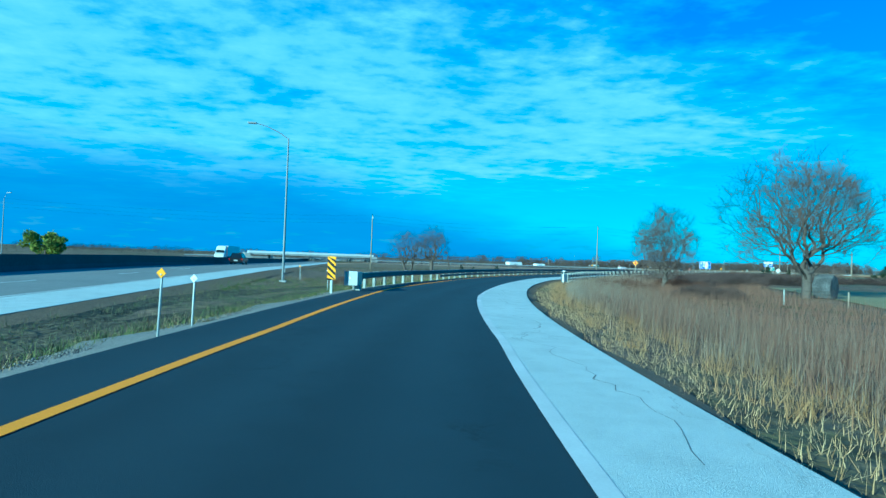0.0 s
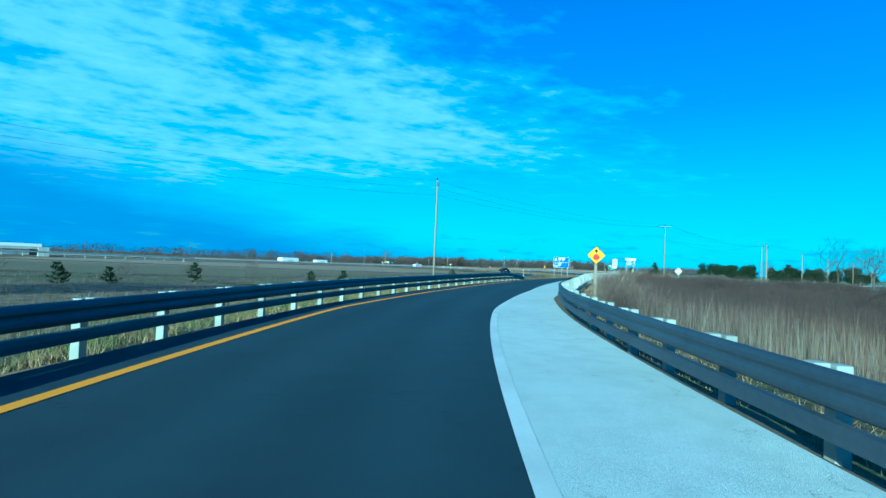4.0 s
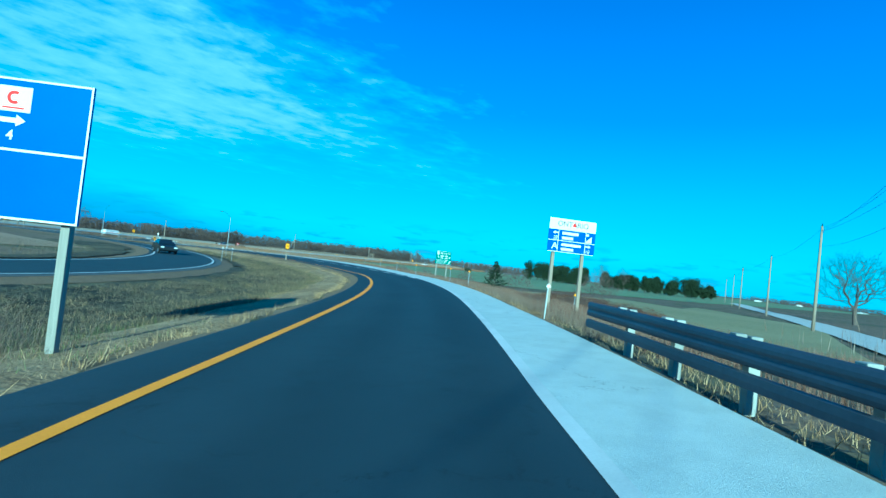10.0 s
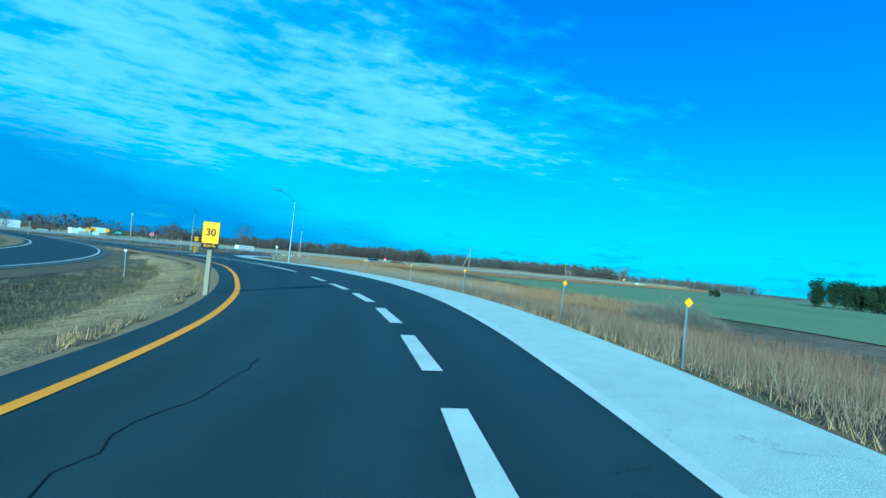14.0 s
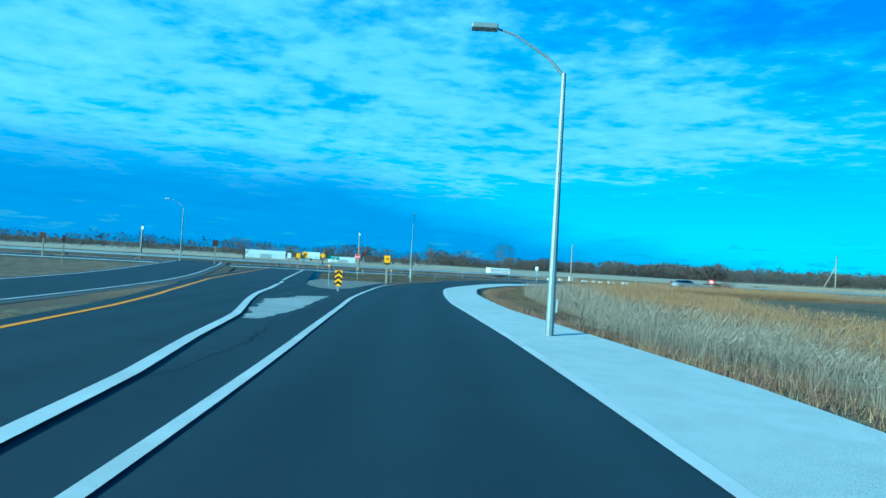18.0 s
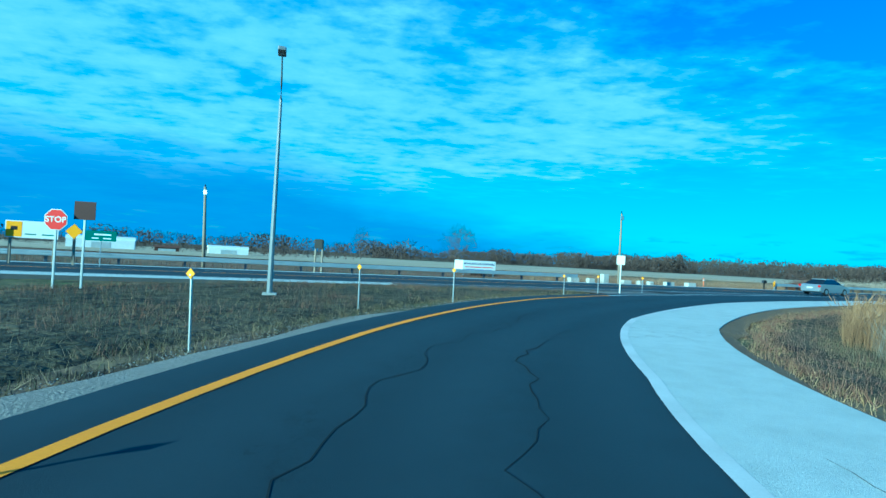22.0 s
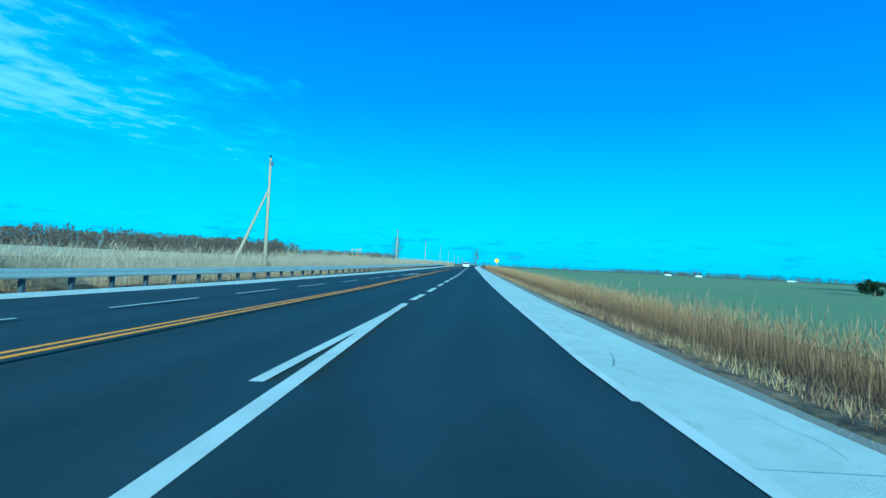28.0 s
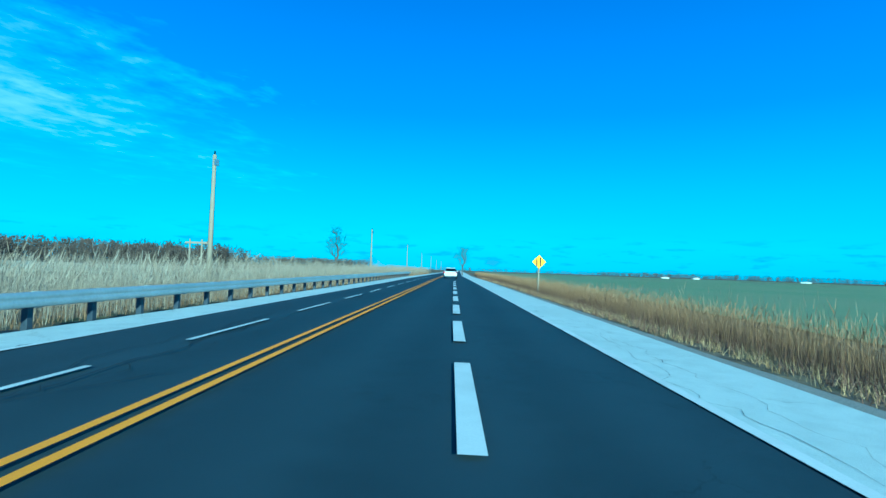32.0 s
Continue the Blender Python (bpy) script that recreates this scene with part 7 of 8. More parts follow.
for i, (x, y, h, wd, mt, lb) in enumerate(((66, 80, 1.6, 3.2, M_RUST, "rusty bare thicket under the rounded tree"), (74, 88, 1.7, 3.0, M_RUST, "rusty bare thicket behind the reeds"),
        (70, 71, 1.5, 2.6, M_THICKET, "dark brown bush in the weeds"), (98, 126, 2.2, 4.5, M_THICKET, "dark brown thicket behind the rail"), (90, 117, 1.6, 3.6, M_THICKET, "low dark thicket beyond the stop-ahead sign"), (95, 121, 1.8, 4.0, M_THICKET, "dark twiggy thicket in the brush"), (101, 137, 1.5, 2.6, M_THICKET, "dark twiggy bush close to the rail"), (108, 139, 1.9, 4.0, M_THICKET, "dark wide thicket in the brush"), (119, 150, 1.8, 3.6, M_THICKET, "dark thicket beside the short pole"), (105, 132, 2.2, 4.5, M_THICKET, "wide dark brown thicket behind the rail"),
        (112, 141, 2.0, 4.2, M_THICKET, "dark thicket by the farm lane"), (100, 129, 1.9, 4.2, M_THICKET, "dense dark brush behind the rail"), (93, 114, 1.9, 4.0, M_THICKET, "dense dark brush behind the rail"), (116, 143, 1.9, 4.0, M_THICKET, "dense dark brush behind the rail"), (122, 140, 2.2, 4.6, M_THICKET, "tall dark brush before the farmhouse"), (131, 143, 2.2, 4.6, M_THICKET, "tall dark brush before the farmhouse"), (140, 150, 2.0, 4.4, M_THICKET, "dark brush beside the farm lane"), (128, 156, 1.5, 3.4, M_RUST, "rusty brush beside the farm lane"), (109, 148, 1.8, 3.4, M_RUST, "rusty thicket behind the rail"), (103, 119, 2.3, 4.0, M_THICKET, "dark thicket beside the reeds"),
        (117, 156, 1.9, 2.4, M_GREY, "grey-green bush behind the rail"), (129, 158, 2.4, 3.0, M_GREY, "pale grey brush by the farm lane"), (160, 158, 1.7, 3.0, M_RUST, "reddish brush by the farm lane"), (141, 161, 1.5, 2.4, M_THICKET, "dark brush beside the farm lane"), (146, 163, 1.6, 2.6, M_GREY, "grey brush beyond the farm lane"), (154, 166, 1.7, 3.0, M_THICKET, "dark bush across the farm lane"), (165, 172, 1.9, 3.4, M_GREY, "pale twiggy bush across the farm lane"), (174, 170, 2.0, 3.6, M_THICKET, "dark hedge beyond the farm lane"), (134, 160, 1.3, 2.2, M_RUST, "rusty brush in front of the farm lane"), (123, 166, 1.2, 1.6, M_GREY, "grey-green bush beside the cedar"),
        (148, 189, 1.1, 3.0, M_RUST, "low rusty thicket on the lawn"), (152, 194, 1.1, 3.4, M_THICKET, "low brown thicket on the bank"), (157, 200, 1.3, 3.4, M_RUST, "rusty thicket at the wheat's edge"),
        (166, 240, 1.7, 2.2, M_GREY, "rounded grey-green bush in the reeds"), (42.5, 70.5, 0.9, 1.6, M_RUST, "reddish weeds beyond the street lamp"),
        (186, 372, 2.0, 3.0, M_RUST, "rusty bush beyond the county road"), (197, 380, 1.6, 2.6, M_GREY, "grey brush beyond the county road"))):
    shrub(x, y, h, wd, 80 + i, mt, lb)


def woods(name, places, tall, label, seed, mat=M_WOOD, tri=46, wide=0.34):
    """A far wood as one mesh of bare trunks and twiggy crowns."""
    r = np.random.default_rng(seed)
    xy = np.array(places)
    n = len(xy)
    z = ground_z(xy[:, 0], xy[:, 1])
    h = tall * r.uniform(0.6, 1.15, n) * (0.88 + 0.16 * np.sin(xy[:, 0] * 0.11 + xy[:, 1] * 0.05) + 0.12 * np.sin(xy[:, 0] * 0.31 + 2))
    V, T = [], []
    # trunks
    a = r.uniform(0, 6.28, n)
    w = h * 0.016
    for k in range(3):
        V.append(np.stack([xy[:, 0] + np.cos(a + 2.1 * k) * w, xy[:, 1] + np.sin(a + 2.1 * k) * w, z - 0.3], 1))
    V.append(np.stack([xy[:, 0], xy[:, 1], z + h * 0.8], 1))
    i = np.arange(n)
    T += [np.stack([i, n + i, 3 * n + i], 1), np.stack([n + i, 2 * n + i, 3 * n + i], 1), np.stack([2 * n + i, i, 3 * n + i], 1)]
    off = 4 * n
    c = np.repeat(np.arange(n), tri)
    m = len(c)
    ph, th = r.uniform(0, 6.28, m), r.uniform(0, 1, m)
    rr = r.uniform(0.1, 1, m) ** 0.6
    cx = xy[c, 0] + np.cos(ph) * rr * h[c] * wide * np.sin(0.35 + th * 2.4)
    cy = xy[c, 1] + np.sin(ph) * rr * h[c] * wide * np.sin(0.35 + th * 2.4)
    cz = z[c] + h[c] * (0.12 + 0.82 * th)
    s = h[c] * r.uniform(0.03, 0.10, m)
    for k in range(3):
        q = r.standard_normal((m, 3))
        q[:, 2] *= 1.4
        if k == 2:
            q *= 0.5
        V.append(np.stack([cx, cy, cz], 1) + q * s[:, None] * 0.55)
    j = np.arange(m)
    T.append(np.stack([off + j, off + m + j, off + 2 * m + j], 1))
    ob = new(name, quick_mesh(name, np.vstack(V), np.vstack(T), mat))
    tagged(ob, label, "woods", kind="stuff")


def band(n, k0, k1, n0, n1, seed):
    r = np.random.default_rng(seed)
    k, q = r.uniform(k0, k1, n), r.uniform(n0, n1, n)
    return [tuple(ART_C + a * ART_U + b * ART_N) for a, b in zip(k, q)]


woods("far_woods_north", band(900, -420, -20, -240, -172, 1), 6.8, "leafless trees at the near end of the woods", 1, wide=0.42)
woods("far_woods_stubble", band(800, -40, 130, -230, -170, 21), 8.2, "dark leafless woods along the far side of the stubble", 21, tri=64)
woods("far_woods_tall", band(1100, 110, 480, -240, -172, 22), 13.5, "dark tall leafless woods along the far side of the stubble", 22, tri=56)
woods("far_woods_north_east", band(800, 460, 1100, -260, -170, 2), 14.0, "grey leafless woods far along the county road", 2)
woods("far_scrub_north_west", band(900, -330, -84, -150, -100, 3), 1.9, "leafless scrub and small trees beyond the far guide rail", 3, tri=60, wide=0.6)
woods("far_thicket_north", band(90, -128, -84, -92, -78, 31), 2.4, "dark round thicket behind the box trailer", 31, tri=70, wide=0.5)
woods("far_woods_west", band(500, -900, -380, -420, -200, 4), 4.5, "dark leafless woods near the overpass", 4)
woods("far_trees_south", band(900, 330, 1300, 300, 470, 5), 9.0, "dark hedgerow trees across the wheat", 5)
woods("far_trees_east", band(360, 900, 1500, -60, 420, 6), 9.0, "hazy tree line where the county road ends", 6)
woods("far_woods_south_east", [(x, y) for x, y in zip(np.random.default_rng(9).uniform(240, 600, 520), np.random.default_rng(10).uniform(20, 130, 520))], 7.0, "brown leafless hedgerows beyond the farm", 7)
woods("far_hedge_farm", [(x, y) for x, y in zip(np.random.default_rng(11).uniform(135, 215, 160), np.random.default_rng(12).uniform(96, 132, 160))], 4.0, "dark brush behind the farmhouse", 8)
woods("far_trees_highway", [(x, y) for x, y in zip(np.random.default_rng(13).uniform(-420, -70, 420), np.random.default_rng(14).uniform(120, 330, 420))], 2.4, "low brown scrub and trees beyond the highway", 9)

# ---- buildings, vehicles and loose things ----
def house():
    t = thing("house", "white bungalow with a brown shingled hip roof among bare trees", "house", m=ground_pose(202.0, 165.2, 12, -1.3))
    part("foundation", box(-5.4, 5.4, -3.4, 3.4, -1.7, -0.28), M_CONC, t)
    bm = box(-5.5, 5.5, -3.5, 3.5, -0.3, 2.5)
    part("wall", bm, M_SIGNW, t)
    bm = bmesh.new()
    a = [bm.verts.new(p) for p in ((-6.1, -4.1, 2.45), (6.1, -4.1, 2.45), (6.1, 4.1, 2.45), (-6.1, 4.1, 2.45))]
    b = [bm.verts.new(p) for p in ((-2.6, 0, 4.3), (2.6, 0, 4.3))]
    for q in ((a[0], a[1], b[1], b[0]), (a[1], a[2], b[1]), (a[2], a[3], b[0], b[1]), (a[3], a[0], b[0]), tuple(a[::-1])):
        bm.faces.new(q)
    part("roof", bm, material("brown_shingles", speckled((0.24, 0.14, 0.085), (0.32, 0.19, 0.12), 0.8, 12.0, 0.5), 0.9), t)
    for x in (-3.2, 0.4, 3.4):
        w = part("window", box(x - 0.7, x + 0.7, -3.54, -3.505, 0.9, 2.0), M_DARK, t)
        part("window_frame", box(x - 0.78, x + 0.78, -3.53, -3.508, 0.82, 0.9), M_SIGNW, t)
    for y in (-1.6, 1.4):
        part("window", box(-5.54, -5.505, y - 0.6, y + 0.6, 0.9, 2.0), M_DARK, t)
    part("chimney", box(1.2, 1.8, 0.3, 0.9, 3.4, 4.9), M_CONC, t)


house()


def shed(x, y, yaw, lx, ly, h, label, mat, curved=False, name="farm_building"):
    t = thing(name, label, "building", m=ground_pose(x, y, yaw, 0.2))
    part("wall", box(-lx / 2, lx / 2, -ly / 2, ly / 2, 0, h * 0.72), mat, t)
    if curved:
        pts = [(ly / 2 * math.cos(a * math.pi / 10), h * 0.72 + h * 0.28 * math.sin(a * math.pi / 10)) for a in range(11)]
    else:
        pts = [(ly / 2 + 0.2, h * 0.70), (0, h), (-ly / 2 - 0.2, h * 0.70)]
    bm = bmesh.new()
    a = [bm.verts.new((-lx / 2 - 0.1, p, q)) for p, q in pts]
    b = [bm.verts.new((lx / 2 + 0.1, p, q)) for p, q in pts]
    for i in range(len(pts) - 1):
        bm.faces.new((a[i], a[i + 1], b[i + 1], b[i]))
    bm.faces.new(a)
    bm.faces.new(b[::-1])
    part("roof", bm, mat, t)
    part("door", box(-1.4, 1.4, -ly / 2 - 0.03, -ly / 2 + 0.02, 0, h * 0.55), M_SIGNBACK, t)


M_CREAM = material("white_sheeting", painted((0.78, 0.79, 0.78), 0.1), 0.55)
shed(79.7, 396.5, 30, 10, 5, 2.4, "long low white sheeted building across the county road", M_CREAM, True)
shed(98.0, 405.7, 28, 7, 4, 1.8, "small white sheeted building across the county road", M_CREAM, True)
shed(89.0, 400.5, 30, 4, 2.5, 1.3, "low reddish container beside the white building", M_RUST)
for x, y, yaw, s in ((980, 470, 10, 0.4), (1060, 440, 20, 0.45), (900, 330, 0, 0.35)):
    shed(x, y, yaw, 16 * s, 9, 5.5 * s, "distant pale farm building beyond the fields", M_CREAM)


def storage_trailer():
    t = thing("storage_trailer", "white box trailer lettered for storage containers", "trailer", m=ground_pose(144.5, 364.8, 24))
    part("body", box(-2.05, 2.05, 0.0, 2.3, 0.42, 1.75, 0.03), M_SIGNW, t)
    part("chassis", box(-1.95, 1.95, 0.2, 2.1, 0.3, 0.419), M_DARK, t)
    for x in (-0.5, 0.5):
        part("wheel", tube([(x, 0.02, 0.22), (x, 0.3, 0.22)], 0.36, 16), M_DARK, t)
    for x in (-1.85, 1.85):
        part("stand", box(x - 0.06, x + 0.06, 0.1, 0.25, -0.2, 0.4), M_GALV, t)
    lettering("writing", "MOBILE STORAGE CONTAINERS", 0.26, 0.0, 1.38, -0.004, M_NAVY, t, bold=0.009)
    bars(t, M_SIGNR, [(-1.75, -1.3, 0.98, 1.07), (-1.2, 0.25, 0.98, 1.07), (0.4, 1.75, 0.98, 1.07)], -0.002)
    bars(t, M_SIGNB, [(-1.6, -0.5, 0.66, 0.78), (-0.3, 0.6, 0.66, 0.78), (0.8, 1.6, 0.66, 0.78)], -0.002)


storage_trailer()
M_GLASS = material("car_glass", (0.015, 0.02, 0.025), 0.08, spec=0.6)
M_TYRE = material("tyre_rubber", (0.015, 0.015, 0.016), 0.85)
M_LAMP = material("red_lens", (0.45, 0.01, 0.01), 0.25)


def car(m, paint, label, kind="sedan", s=1.0):
    """A car whose nose points to +y."""
    t = thing("car", label, "car", m=m)
    if kind == "sedan":
        low = [(-2.25, 0.42), (-2.28, 0.75), (-2.15, 0.95), (-1.55, 1.0), (0.85, 0.98), (1.9, 0.82), (2.25, 0.66), (2.28, 0.40), (1.9, 0.24), (-1.9, 0.24)]
        top = [(-1.75, 0.98), (-1.15, 1.38), (-0.3, 1.46), (0.35, 1.40), (1.15, 0.97)]
        width = 0.87
    else:
        low = [(-2.35, 0.45), (-2.38, 0.9), (-2.3, 1.08), (1.0, 1.08), (2.1, 0.98), (2.35, 0.8), (2.38, 0.45), (2.0, 0.3), (-2.0, 0.3)]
        top = [(-2.28, 1.07), (-2.05, 1.68), (-0.6, 1.76), (0.2, 1.70), (0.95, 1.07)]
        width = 0.95

    def shell(pts, w0, w1, bev):
        bm = bmesh.new()
        zs = [p[1] for p in pts]
        def wd(z):
            return w0 + (w1 - w0) * (z - min(zs)) / (max(zs) - min(zs))
        a = [bm.verts.new((-wd(z), y, z)) for y, z in pts]
        b = [bm.verts.new((wd(z), y, z)) for y, z in pts]
        bm.faces.new(a)
        bm.faces.new(b[::-1])
        for i in range(len(pts)):
            j = (i + 1) % len(pts)
            bm.faces.new((a[i], b[i], b[j], a[j]))
        bmesh.ops.recalc_face_normals(bm, faces=bm.faces[:])
        bmesh.ops.bevel(bm, geom=bm.edges[:], offset=bev, segments=2, affect="EDGES")
        return bm

    part("body", shell(low, width * 0.97, width, 0.05), paint, t, smooth=False)
    part("glasshouse", shell(top, width * 0.93, width * 0.70, 0.03), M_GLASS, t)
    rt = [(y * 0.86 - 0.04, z - 0.02) for y, z in top[1:4]]
    part("roof", box(-width * 0.70, width * 0.70, rt[0][0], rt[-1][0], top[2][1] - 0.06, top[2][1] + 0.015, 0.02), paint, t)
    for x in (-1, 1):
        for y in (-1.38, 1.38):
            w = part("wheel", tube([(x * (width - 0.17), y, 0.32), (x * (width + 0.01), y, 0.32)], 0.32, 18), M_TYRE, t)
            part("rim", tube([(x * (width + 0.0), y, 0.32), (x * (width + 0.02), y, 0.32)], 0.20, 14), M_GALV, w)
        part("tail_lamp", box(x * width * 0.95 - 0.16, x * width * 0.95 + 0.02 * (x < 0) + 0.02 * (x > 0), low[1][0] - 0.015, low[1][0] + 0.06, 0.72, 0.92, 0.01), M_LAMP, t)
        part("headlamp", box(x * width * 0.72 - 0.16, x * width * 0.72 + 0.16, 2.16, 2.27, 0.62, 0.74, 0.01), M_SIGNW, t)
        part("mirror", box(x * (width + 0.02), x * (width + 0.16), 0.75, 0.85, 0.98, 1.1, 0.02), paint, t)
    part("bumper", box(-width * 0.9, width * 0.9, low[0][0] - 0.06, low[0][0] + 0.1, 0.34, 0.56, 0.03), paint, t)
    part("number_plate", box(-0.25, 0.25, low[1][0] - 0.07, low[1][0] - 0.055, 0.60, 0.72), M_SIGNW, t)
    return t


M_SILVER = material("silver_car_paint", painted((0.42, 0.46, 0.50), 0.06), 0.28, 0.6)
M_WHITECAR = material("white_car_paint", painted((0.72, 0.73, 0.74), 0.05), 0.25)
M_BLACKCAR = material("black_car_paint", painted((0.02, 0.022, 0.025), 0.1), 0.22)


def art_pose(k, n, yaw=ART_YAW):
    p = art(np.array(float(k)), np.array(float(n)), 0.0)
    return Matrix.Translation(p) @ Matrix.Rotation(radians(yaw), 4, "Z")


car(art_pose(-63.4, 1.75), M_SILVER, "silver sedan on the county road")
car(art_pose(98.0, 1.7), M_WHITECAR, "white car far ahead on the county road")
i = 118
car(Matrix.Translation((130.2, 233.0, LOOP_Z)) @ Matrix.Rotation(radians(178), 4, "Z"), M_BLACKCAR, "black car coming along the loop ramp")
hp = hwy(np.array(75.0), np.array(-9.5))
car(Matrix.Translation(hp) @ Matrix.Rotation(radians(12.8), 4, "Z"), M_BLACKCAR, "dark sport utility vehicle on the highway", "suv")


def truck():
    p = hwy(np.array(138.0), np.array(-26.5))
    t = thing("truck", "white highway truck with a red stripe and a long pale trailer", "truck", m=Matrix.Translation(p) @ Matrix.Rotation(radians(192.8), 4, "Z"))
    prof = [(0.2, 0.5), (3.4, 0.5), (3.6, 0.9), (3.5, 1.75), (2.4, 2.0), (1.9, 3.0), (1.2, 3.75), (0.2, 3.95)]
    bm = bmesh.new()
    a = [bm.verts.new((-1.2, y, z)) for y, z in prof]
    b = [bm.verts.new((1.2, y, z)) for y, z in prof]
    bm.faces.new(a)
    bm.faces.new(b[::-1])
    for q in range(len(prof)):
        r = (q + 1) % len(prof)
        bm.faces.new((a[q], b[q], b[r], a[r]))
    bmesh.ops.recalc_face_normals(bm, faces=bm.faces[:])
    bmesh.ops.bevel(bm, geom=bm.edges[:], offset=0.08, segments=2, affect="EDGES")
    part("cab", bm, M_WHITECAR, t)
    part("windscreen", plate([(-1.05, 2.1), (1.05, 2.1), (0.95, 2.85), (-0.95, 2.85)], 2.36, 2.4), M_GLASS, t)
    part("sleeper_stripe", box(-1.22, 1.22, -0.3, 0.2, 0.8, 3.9, 0.03), M_SIGNR, t)
    part("trailer_body", box(-1.27, 1.27, -15.5, -0.8, 1.15, 4.0, 0.04), M_CREAM, t)
    part("trailer_frame", box(-0.9, 0.9, -15.3, -0.8, 0.85, 1.15), M_DARK, t)
    part("bumper", box(-1.2, 1.2, 3.5, 3.7, 0.45, 0.9, 0.04), M_GALV, t)
    for x in (-1, 1):
        for y in (2.6, -1.4, -2.6, -13.2, -14.4):
            w = part("wheel", tube([(x * 0.9, y, 0.5), (x * 1.24, y, 0.5)], 0.5, 18), M_TYRE, t)
            part("rim", tube([(x * 1.23, y, 0.5), (x * 1.26, y, 0.5)], 0.3, 14), M_GALV, w)
        part("headlamp", box(x * 0.95 - 0.2, x * 0.95 + 0.2, 3.5, 3.6, 1.0, 1.25, 0.02), M_SIGNW, t)


truck()


def overpass():
    t = thing("overpass", "pale concrete overpass carrying the county road over the highway", "bridge", kind="structure", m=Matrix.Translation((-18, 257.5, 0)) @ Matrix.Rotation(math.atan2(ART_U[1], ART_U[0]), 4, "Z"))
    part("deck", box(-26, 26, -6, 6, 1.1, 1.75, 0.05), M_CONC, t)
    part("parapet", box(-26, 26, -6.1, -5.8, 1.75, 2.6, 0.03), M_CREAM, t)
    part("parapet", box(-26, 26, 5.8, 6.1, 1.75, 2.6, 0.03), M_CREAM, t)
    for x in (-17, 0, 17):
        part("pier", box(x - 0.5, x + 0.5, -4.5, 4.5, -3.0, 1.1, 0.05), M_CONC, t)
    for x in (-26.5, 26.5):
        part("abutment", box(x - 1.2, x + 1.2, -6.3, 6.3, -3, 1.7, 0.05), M_CONC, t)


overpass()

# gravel lane and lawn to the farm
lane = dense_line([(116, 150), (127, 158), (146, 171), (176, 183), (230, 207), (330, 252)], 0.12)
ltan = np.gradient(lane, axis=0)
ltan /= np.linalg.norm(ltan, axis=1)[:, None]
lnrm = np.stack([ltan[:, 1], -ltan[:, 0]], 1)
lz = ground_z(lane[:, 0], lane[:, 1])[:, None] + 0.10
M_LANE = material("pale_gravel", speckled((0.46, 0.44, 0.40), (0.56, 0.54, 0.50), 0.8, 16.0, 0.5), 0.95, bump=grain(25, 0.02))
strip("farm_lane", np.concatenate([lane - lnrm * 2.4, lz], 1), np.concatenate([lane + lnrm * 2.4, lz], 1), M_LANE, "pale gravel farm lane behind the guide rail", "lane")
M_LAWN = material("lawn", speckled((0.21, 0.19, 0.085), (0.33, 0.28, 0.14), 0.06, 3.0, 0.6), 0.95, bump=grain(5, 0.03))
field("field_lawn", ((78, 62), (130, 40), (170, 104), (92, 104)), M_LAWN, "mown lawn around the large bare tree", 30, 24, 0.06)
field("field_lawn_bank", ((147, 186), (178, 190), (186, 212), (158, 213)), M_LAWN, "mown grass between the bank and the wheat", 24, 18, 0.09)
field("field_lawn_lane", ((134, 172), (182, 187), (196, 206), (146, 190)), M_LAWN, "mown grass between ramp and farm lane", 24, 16, 0.08)


def round_bale():
    t = thing("hay_bale", "large dark weathered round bale against the tree", "hay bale", m=ground_pose(82.6, 77.2, 40))
    bm = bmesh.new()
    rings = []
    for k, (yy, r) in enumerate(((-0.7, 0.9), (-0.65, 1.05), (-0.2, 1.12), (0.3, 1.1), (0.65, 1.04), (0.7, 0.9))):
        rings.append([bm.verts.new(((r + 0.05 * math.sin(a * 1.7 + k)) * math.cos(a * math.pi / 14), yy, 1.0 + (r + 0.05 * math.cos(a * 2.3 + k)) * math.sin(a * math.pi / 14))) for a in range(28)])
    for q, r in zip(rings, rings[1:]):
        for k in range(28):
            bm.faces.new((q[k], q[(k + 1) % 28], r[(k + 1) % 28], r[k]))
    bm.faces.new(rings[0])
    bm.faces.new(rings[-1][::-1])
    part("body", bm, material("old_bale", speckled((0.02, 0.02, 0.022), (0.14, 0.14, 0.145), 1.6, 10.0, 0.5), 0.95, bump=grain(9, 0.05)), t)


round_bale()
for i in range(14):
    x, y = 74 + i * 3.6, 68 - i * 1.1 + 26 * (i % 2) * 0
    ob = part("fence_post", tube([(0, 0, -0.2), (0, 0, 1.05)], 0.05, 7), M_POLE if i % 4 else M_BLOCK)
    ob.matrix_world = ground_pose(x, y, 0)
    tagged(ob, "weathered wooden fence post on the lawn's edge", "fence post", "fence posts on the lawn")
t = thing("post", "stout pale wooden post behind the guide rail", "post", m=frame_at(157.5, 6.2))
part("shaft", box(-0.11, 0.11, -0.11, 0.11, -0.5, 1.05, 0.015), M_BLOCK, t)
part("cap", box(-0.13, 0.13, -0.13, 0.13, 1.05, 1.11, 0.012), M_BLOCK, t)
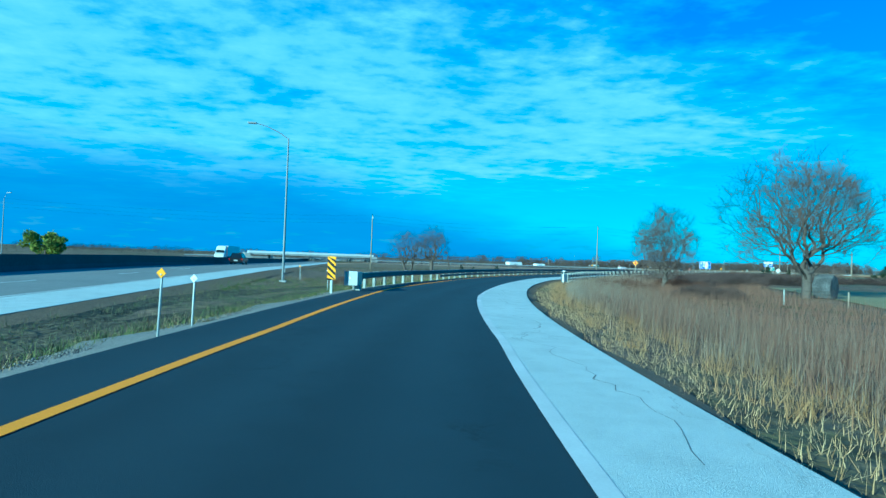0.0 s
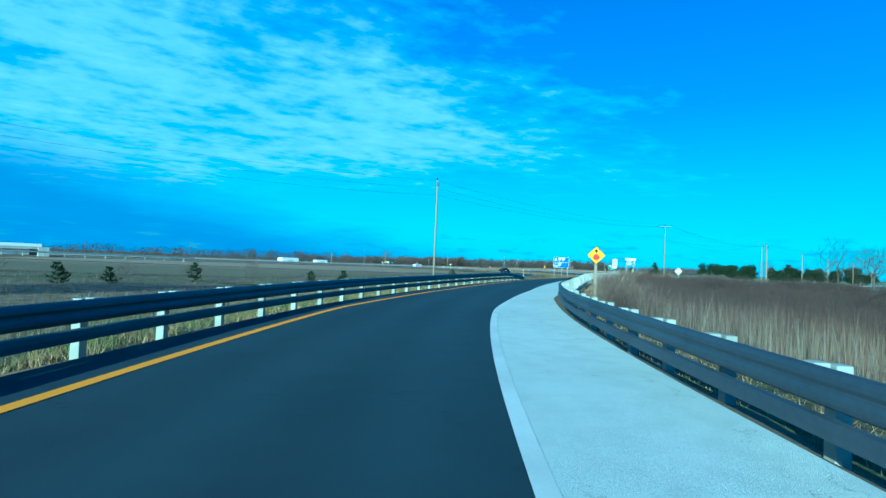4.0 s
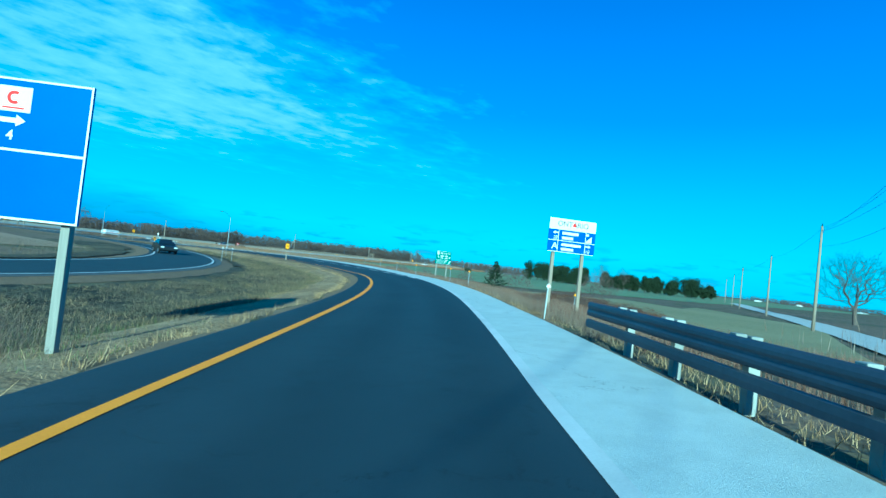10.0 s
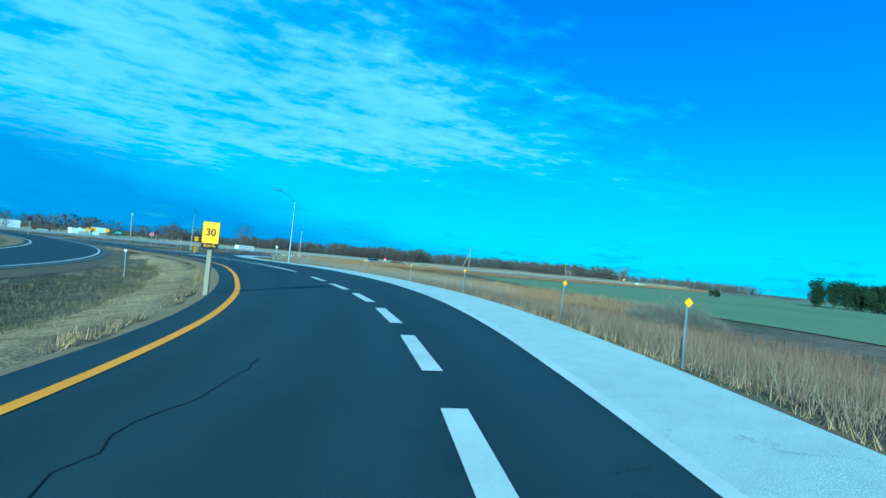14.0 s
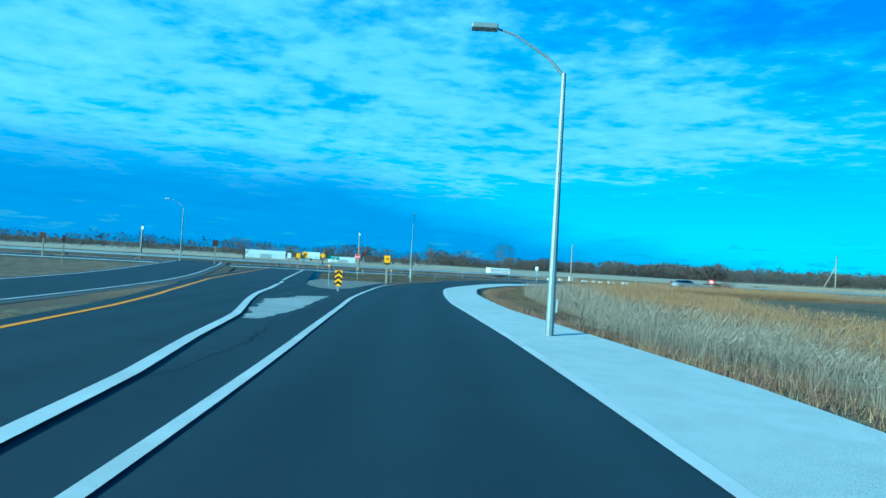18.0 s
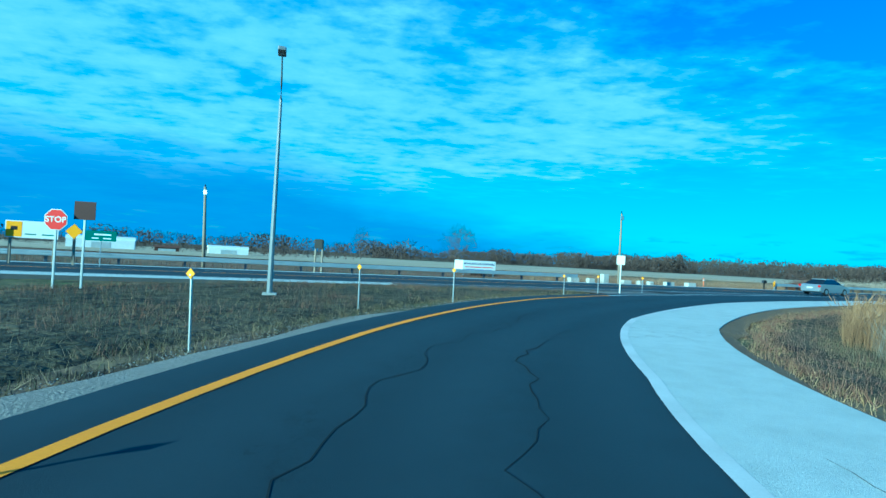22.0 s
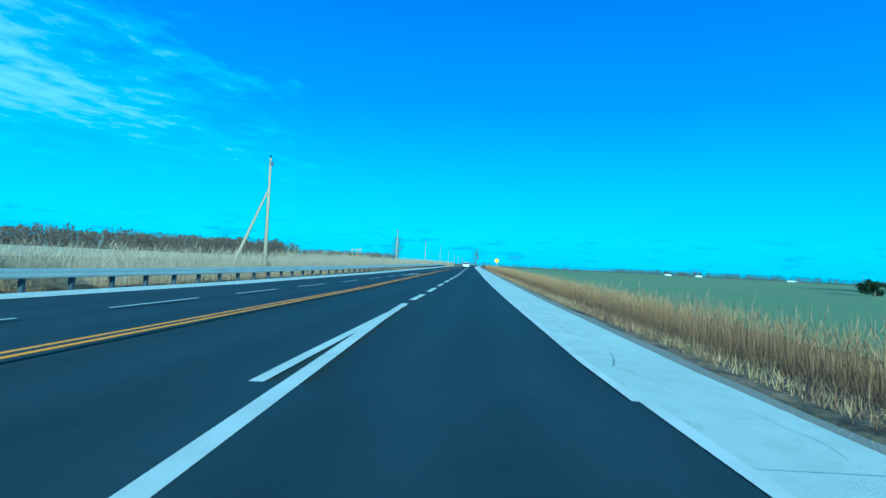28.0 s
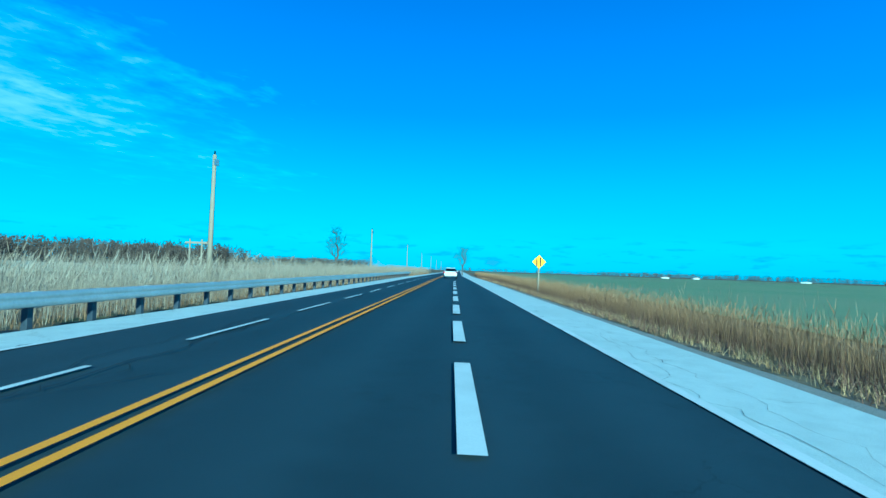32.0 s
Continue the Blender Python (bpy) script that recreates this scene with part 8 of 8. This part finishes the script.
for i, (k, n, wd, hb) in enumerate(((-65.9, -10.7, 0.75, 0.34), (-68.6, -11.2, 0.72, 0.32), (-70.2, -12.3, 0.35, 0.28), (-71.6, -12.4, 0.35, 0.30), (-73.2, -12.8, 0.7, 0.30), (-76.1, -12.9, 0.45, 0.86), (-78.6, -12.2, 0.45, 0.34), (-80.6, -12.4, 0.7, 0.36))):
    ob = part("concrete_block", box(-wd * 0.8, wd * 0.8, -0.28, 0.28, -0.25, hb, 0.05), M_PALEBLOCK)
    ob.matrix_world = art_pose(k, n, ART_YAW + 90)
    tagged(ob, "pale concrete barrier block at the roadside", "concrete block", "concrete blocks by the road")
t = thing("roadside_post", "slim orange marker post leaning by the blocks", "marker post", m=art_pose(-62.8, -11.5))
part("shaft", box(-0.05, 0.05, -0.03, 0.03, -0.3, 0.95, 0.01), material("orange_plastic", painted((0.75, 0.22, 0.10)), 0.5), t)
part("band", box(-0.055, 0.055, -0.035, 0.035, 0.6, 0.75), M_SIGNW, t)
t = thing("mailbox", "dark mailbox on a post at the roadside", "mailbox", m=art_pose(-58.0, -7.6))
part("post", box(-0.06, 0.06, -0.06, 0.06, -0.4, 0.75, 0.01), M_DARK, t)
part("box", box(-0.14, 0.14, -0.26, 0.26, 0.72, 1.05, 0.05), M_DARK, t)
part("door", box(-0.12, 0.12, -0.275, -0.262, 0.74, 1.02), M_RAIL, t)
striped_marker(art_pose(-55.6, -8.0), "small black and yellow marker at the rail's start", 0.25, 0.35, 0.95, False)


def white_patch():
    rng = random.Random(2)
    bm = bmesh.new()
    p = art(np.array(4.5), np.array(-1.0), 0.016)
    c = Vector(p)
    u, n = Vector((*ART_U, 0)), Vector((*ART_N, 0))
    ring = []
    for i in range(26):
        a = 2 * math.pi * i / 26
        r = rng.uniform(0.55, 1.0)
        ring.append(bm.verts.new(c + u * math.cos(a) * 2.1 * r + n * math.sin(a) * 0.75 * r))
    bm.faces.new(ring)
    ob = part("road_patch", bm, M_SHOULDER)
    tagged(ob, "ragged pale patch on the road", "road patch", kind="structure")


white_patch()


def litter_cup():
    t = thing("paper_cup", "crushed red and white paper cup lying in the grass", "cup", m=frame_at(134.0, -4.1, 0.03))
    part("body", tube([(-0.05, 0, 0.045), (0.06, 0, 0.05)], [0.032, 0.045], 12), M_SIGNR, t)
    part("rim", tube([(0.058, 0, 0.05), (0.066, 0, 0.05)], [0.049, 0.049], 12), M_SIGNW, t)


litter_cup()


def h_frame():
    t = thing("pole_frame", "weathered wooden pole frame with a cross beam behind the reeds", "pole frame", m=ground_pose(290.2, 442.6, ART_YAW))
    for x in (-1.0, 0.3, 1.0):
        part("pole", tube([(x, 0, -0.3), (x, 0, 4.0)], [0.11, 0.09], 8), M_POLE, t)
    part("cross_beam", box(-1.5, 1.5, -0.1, 0.08, 3.55, 3.75, 0.01), M_POLE, t)


h_frame()
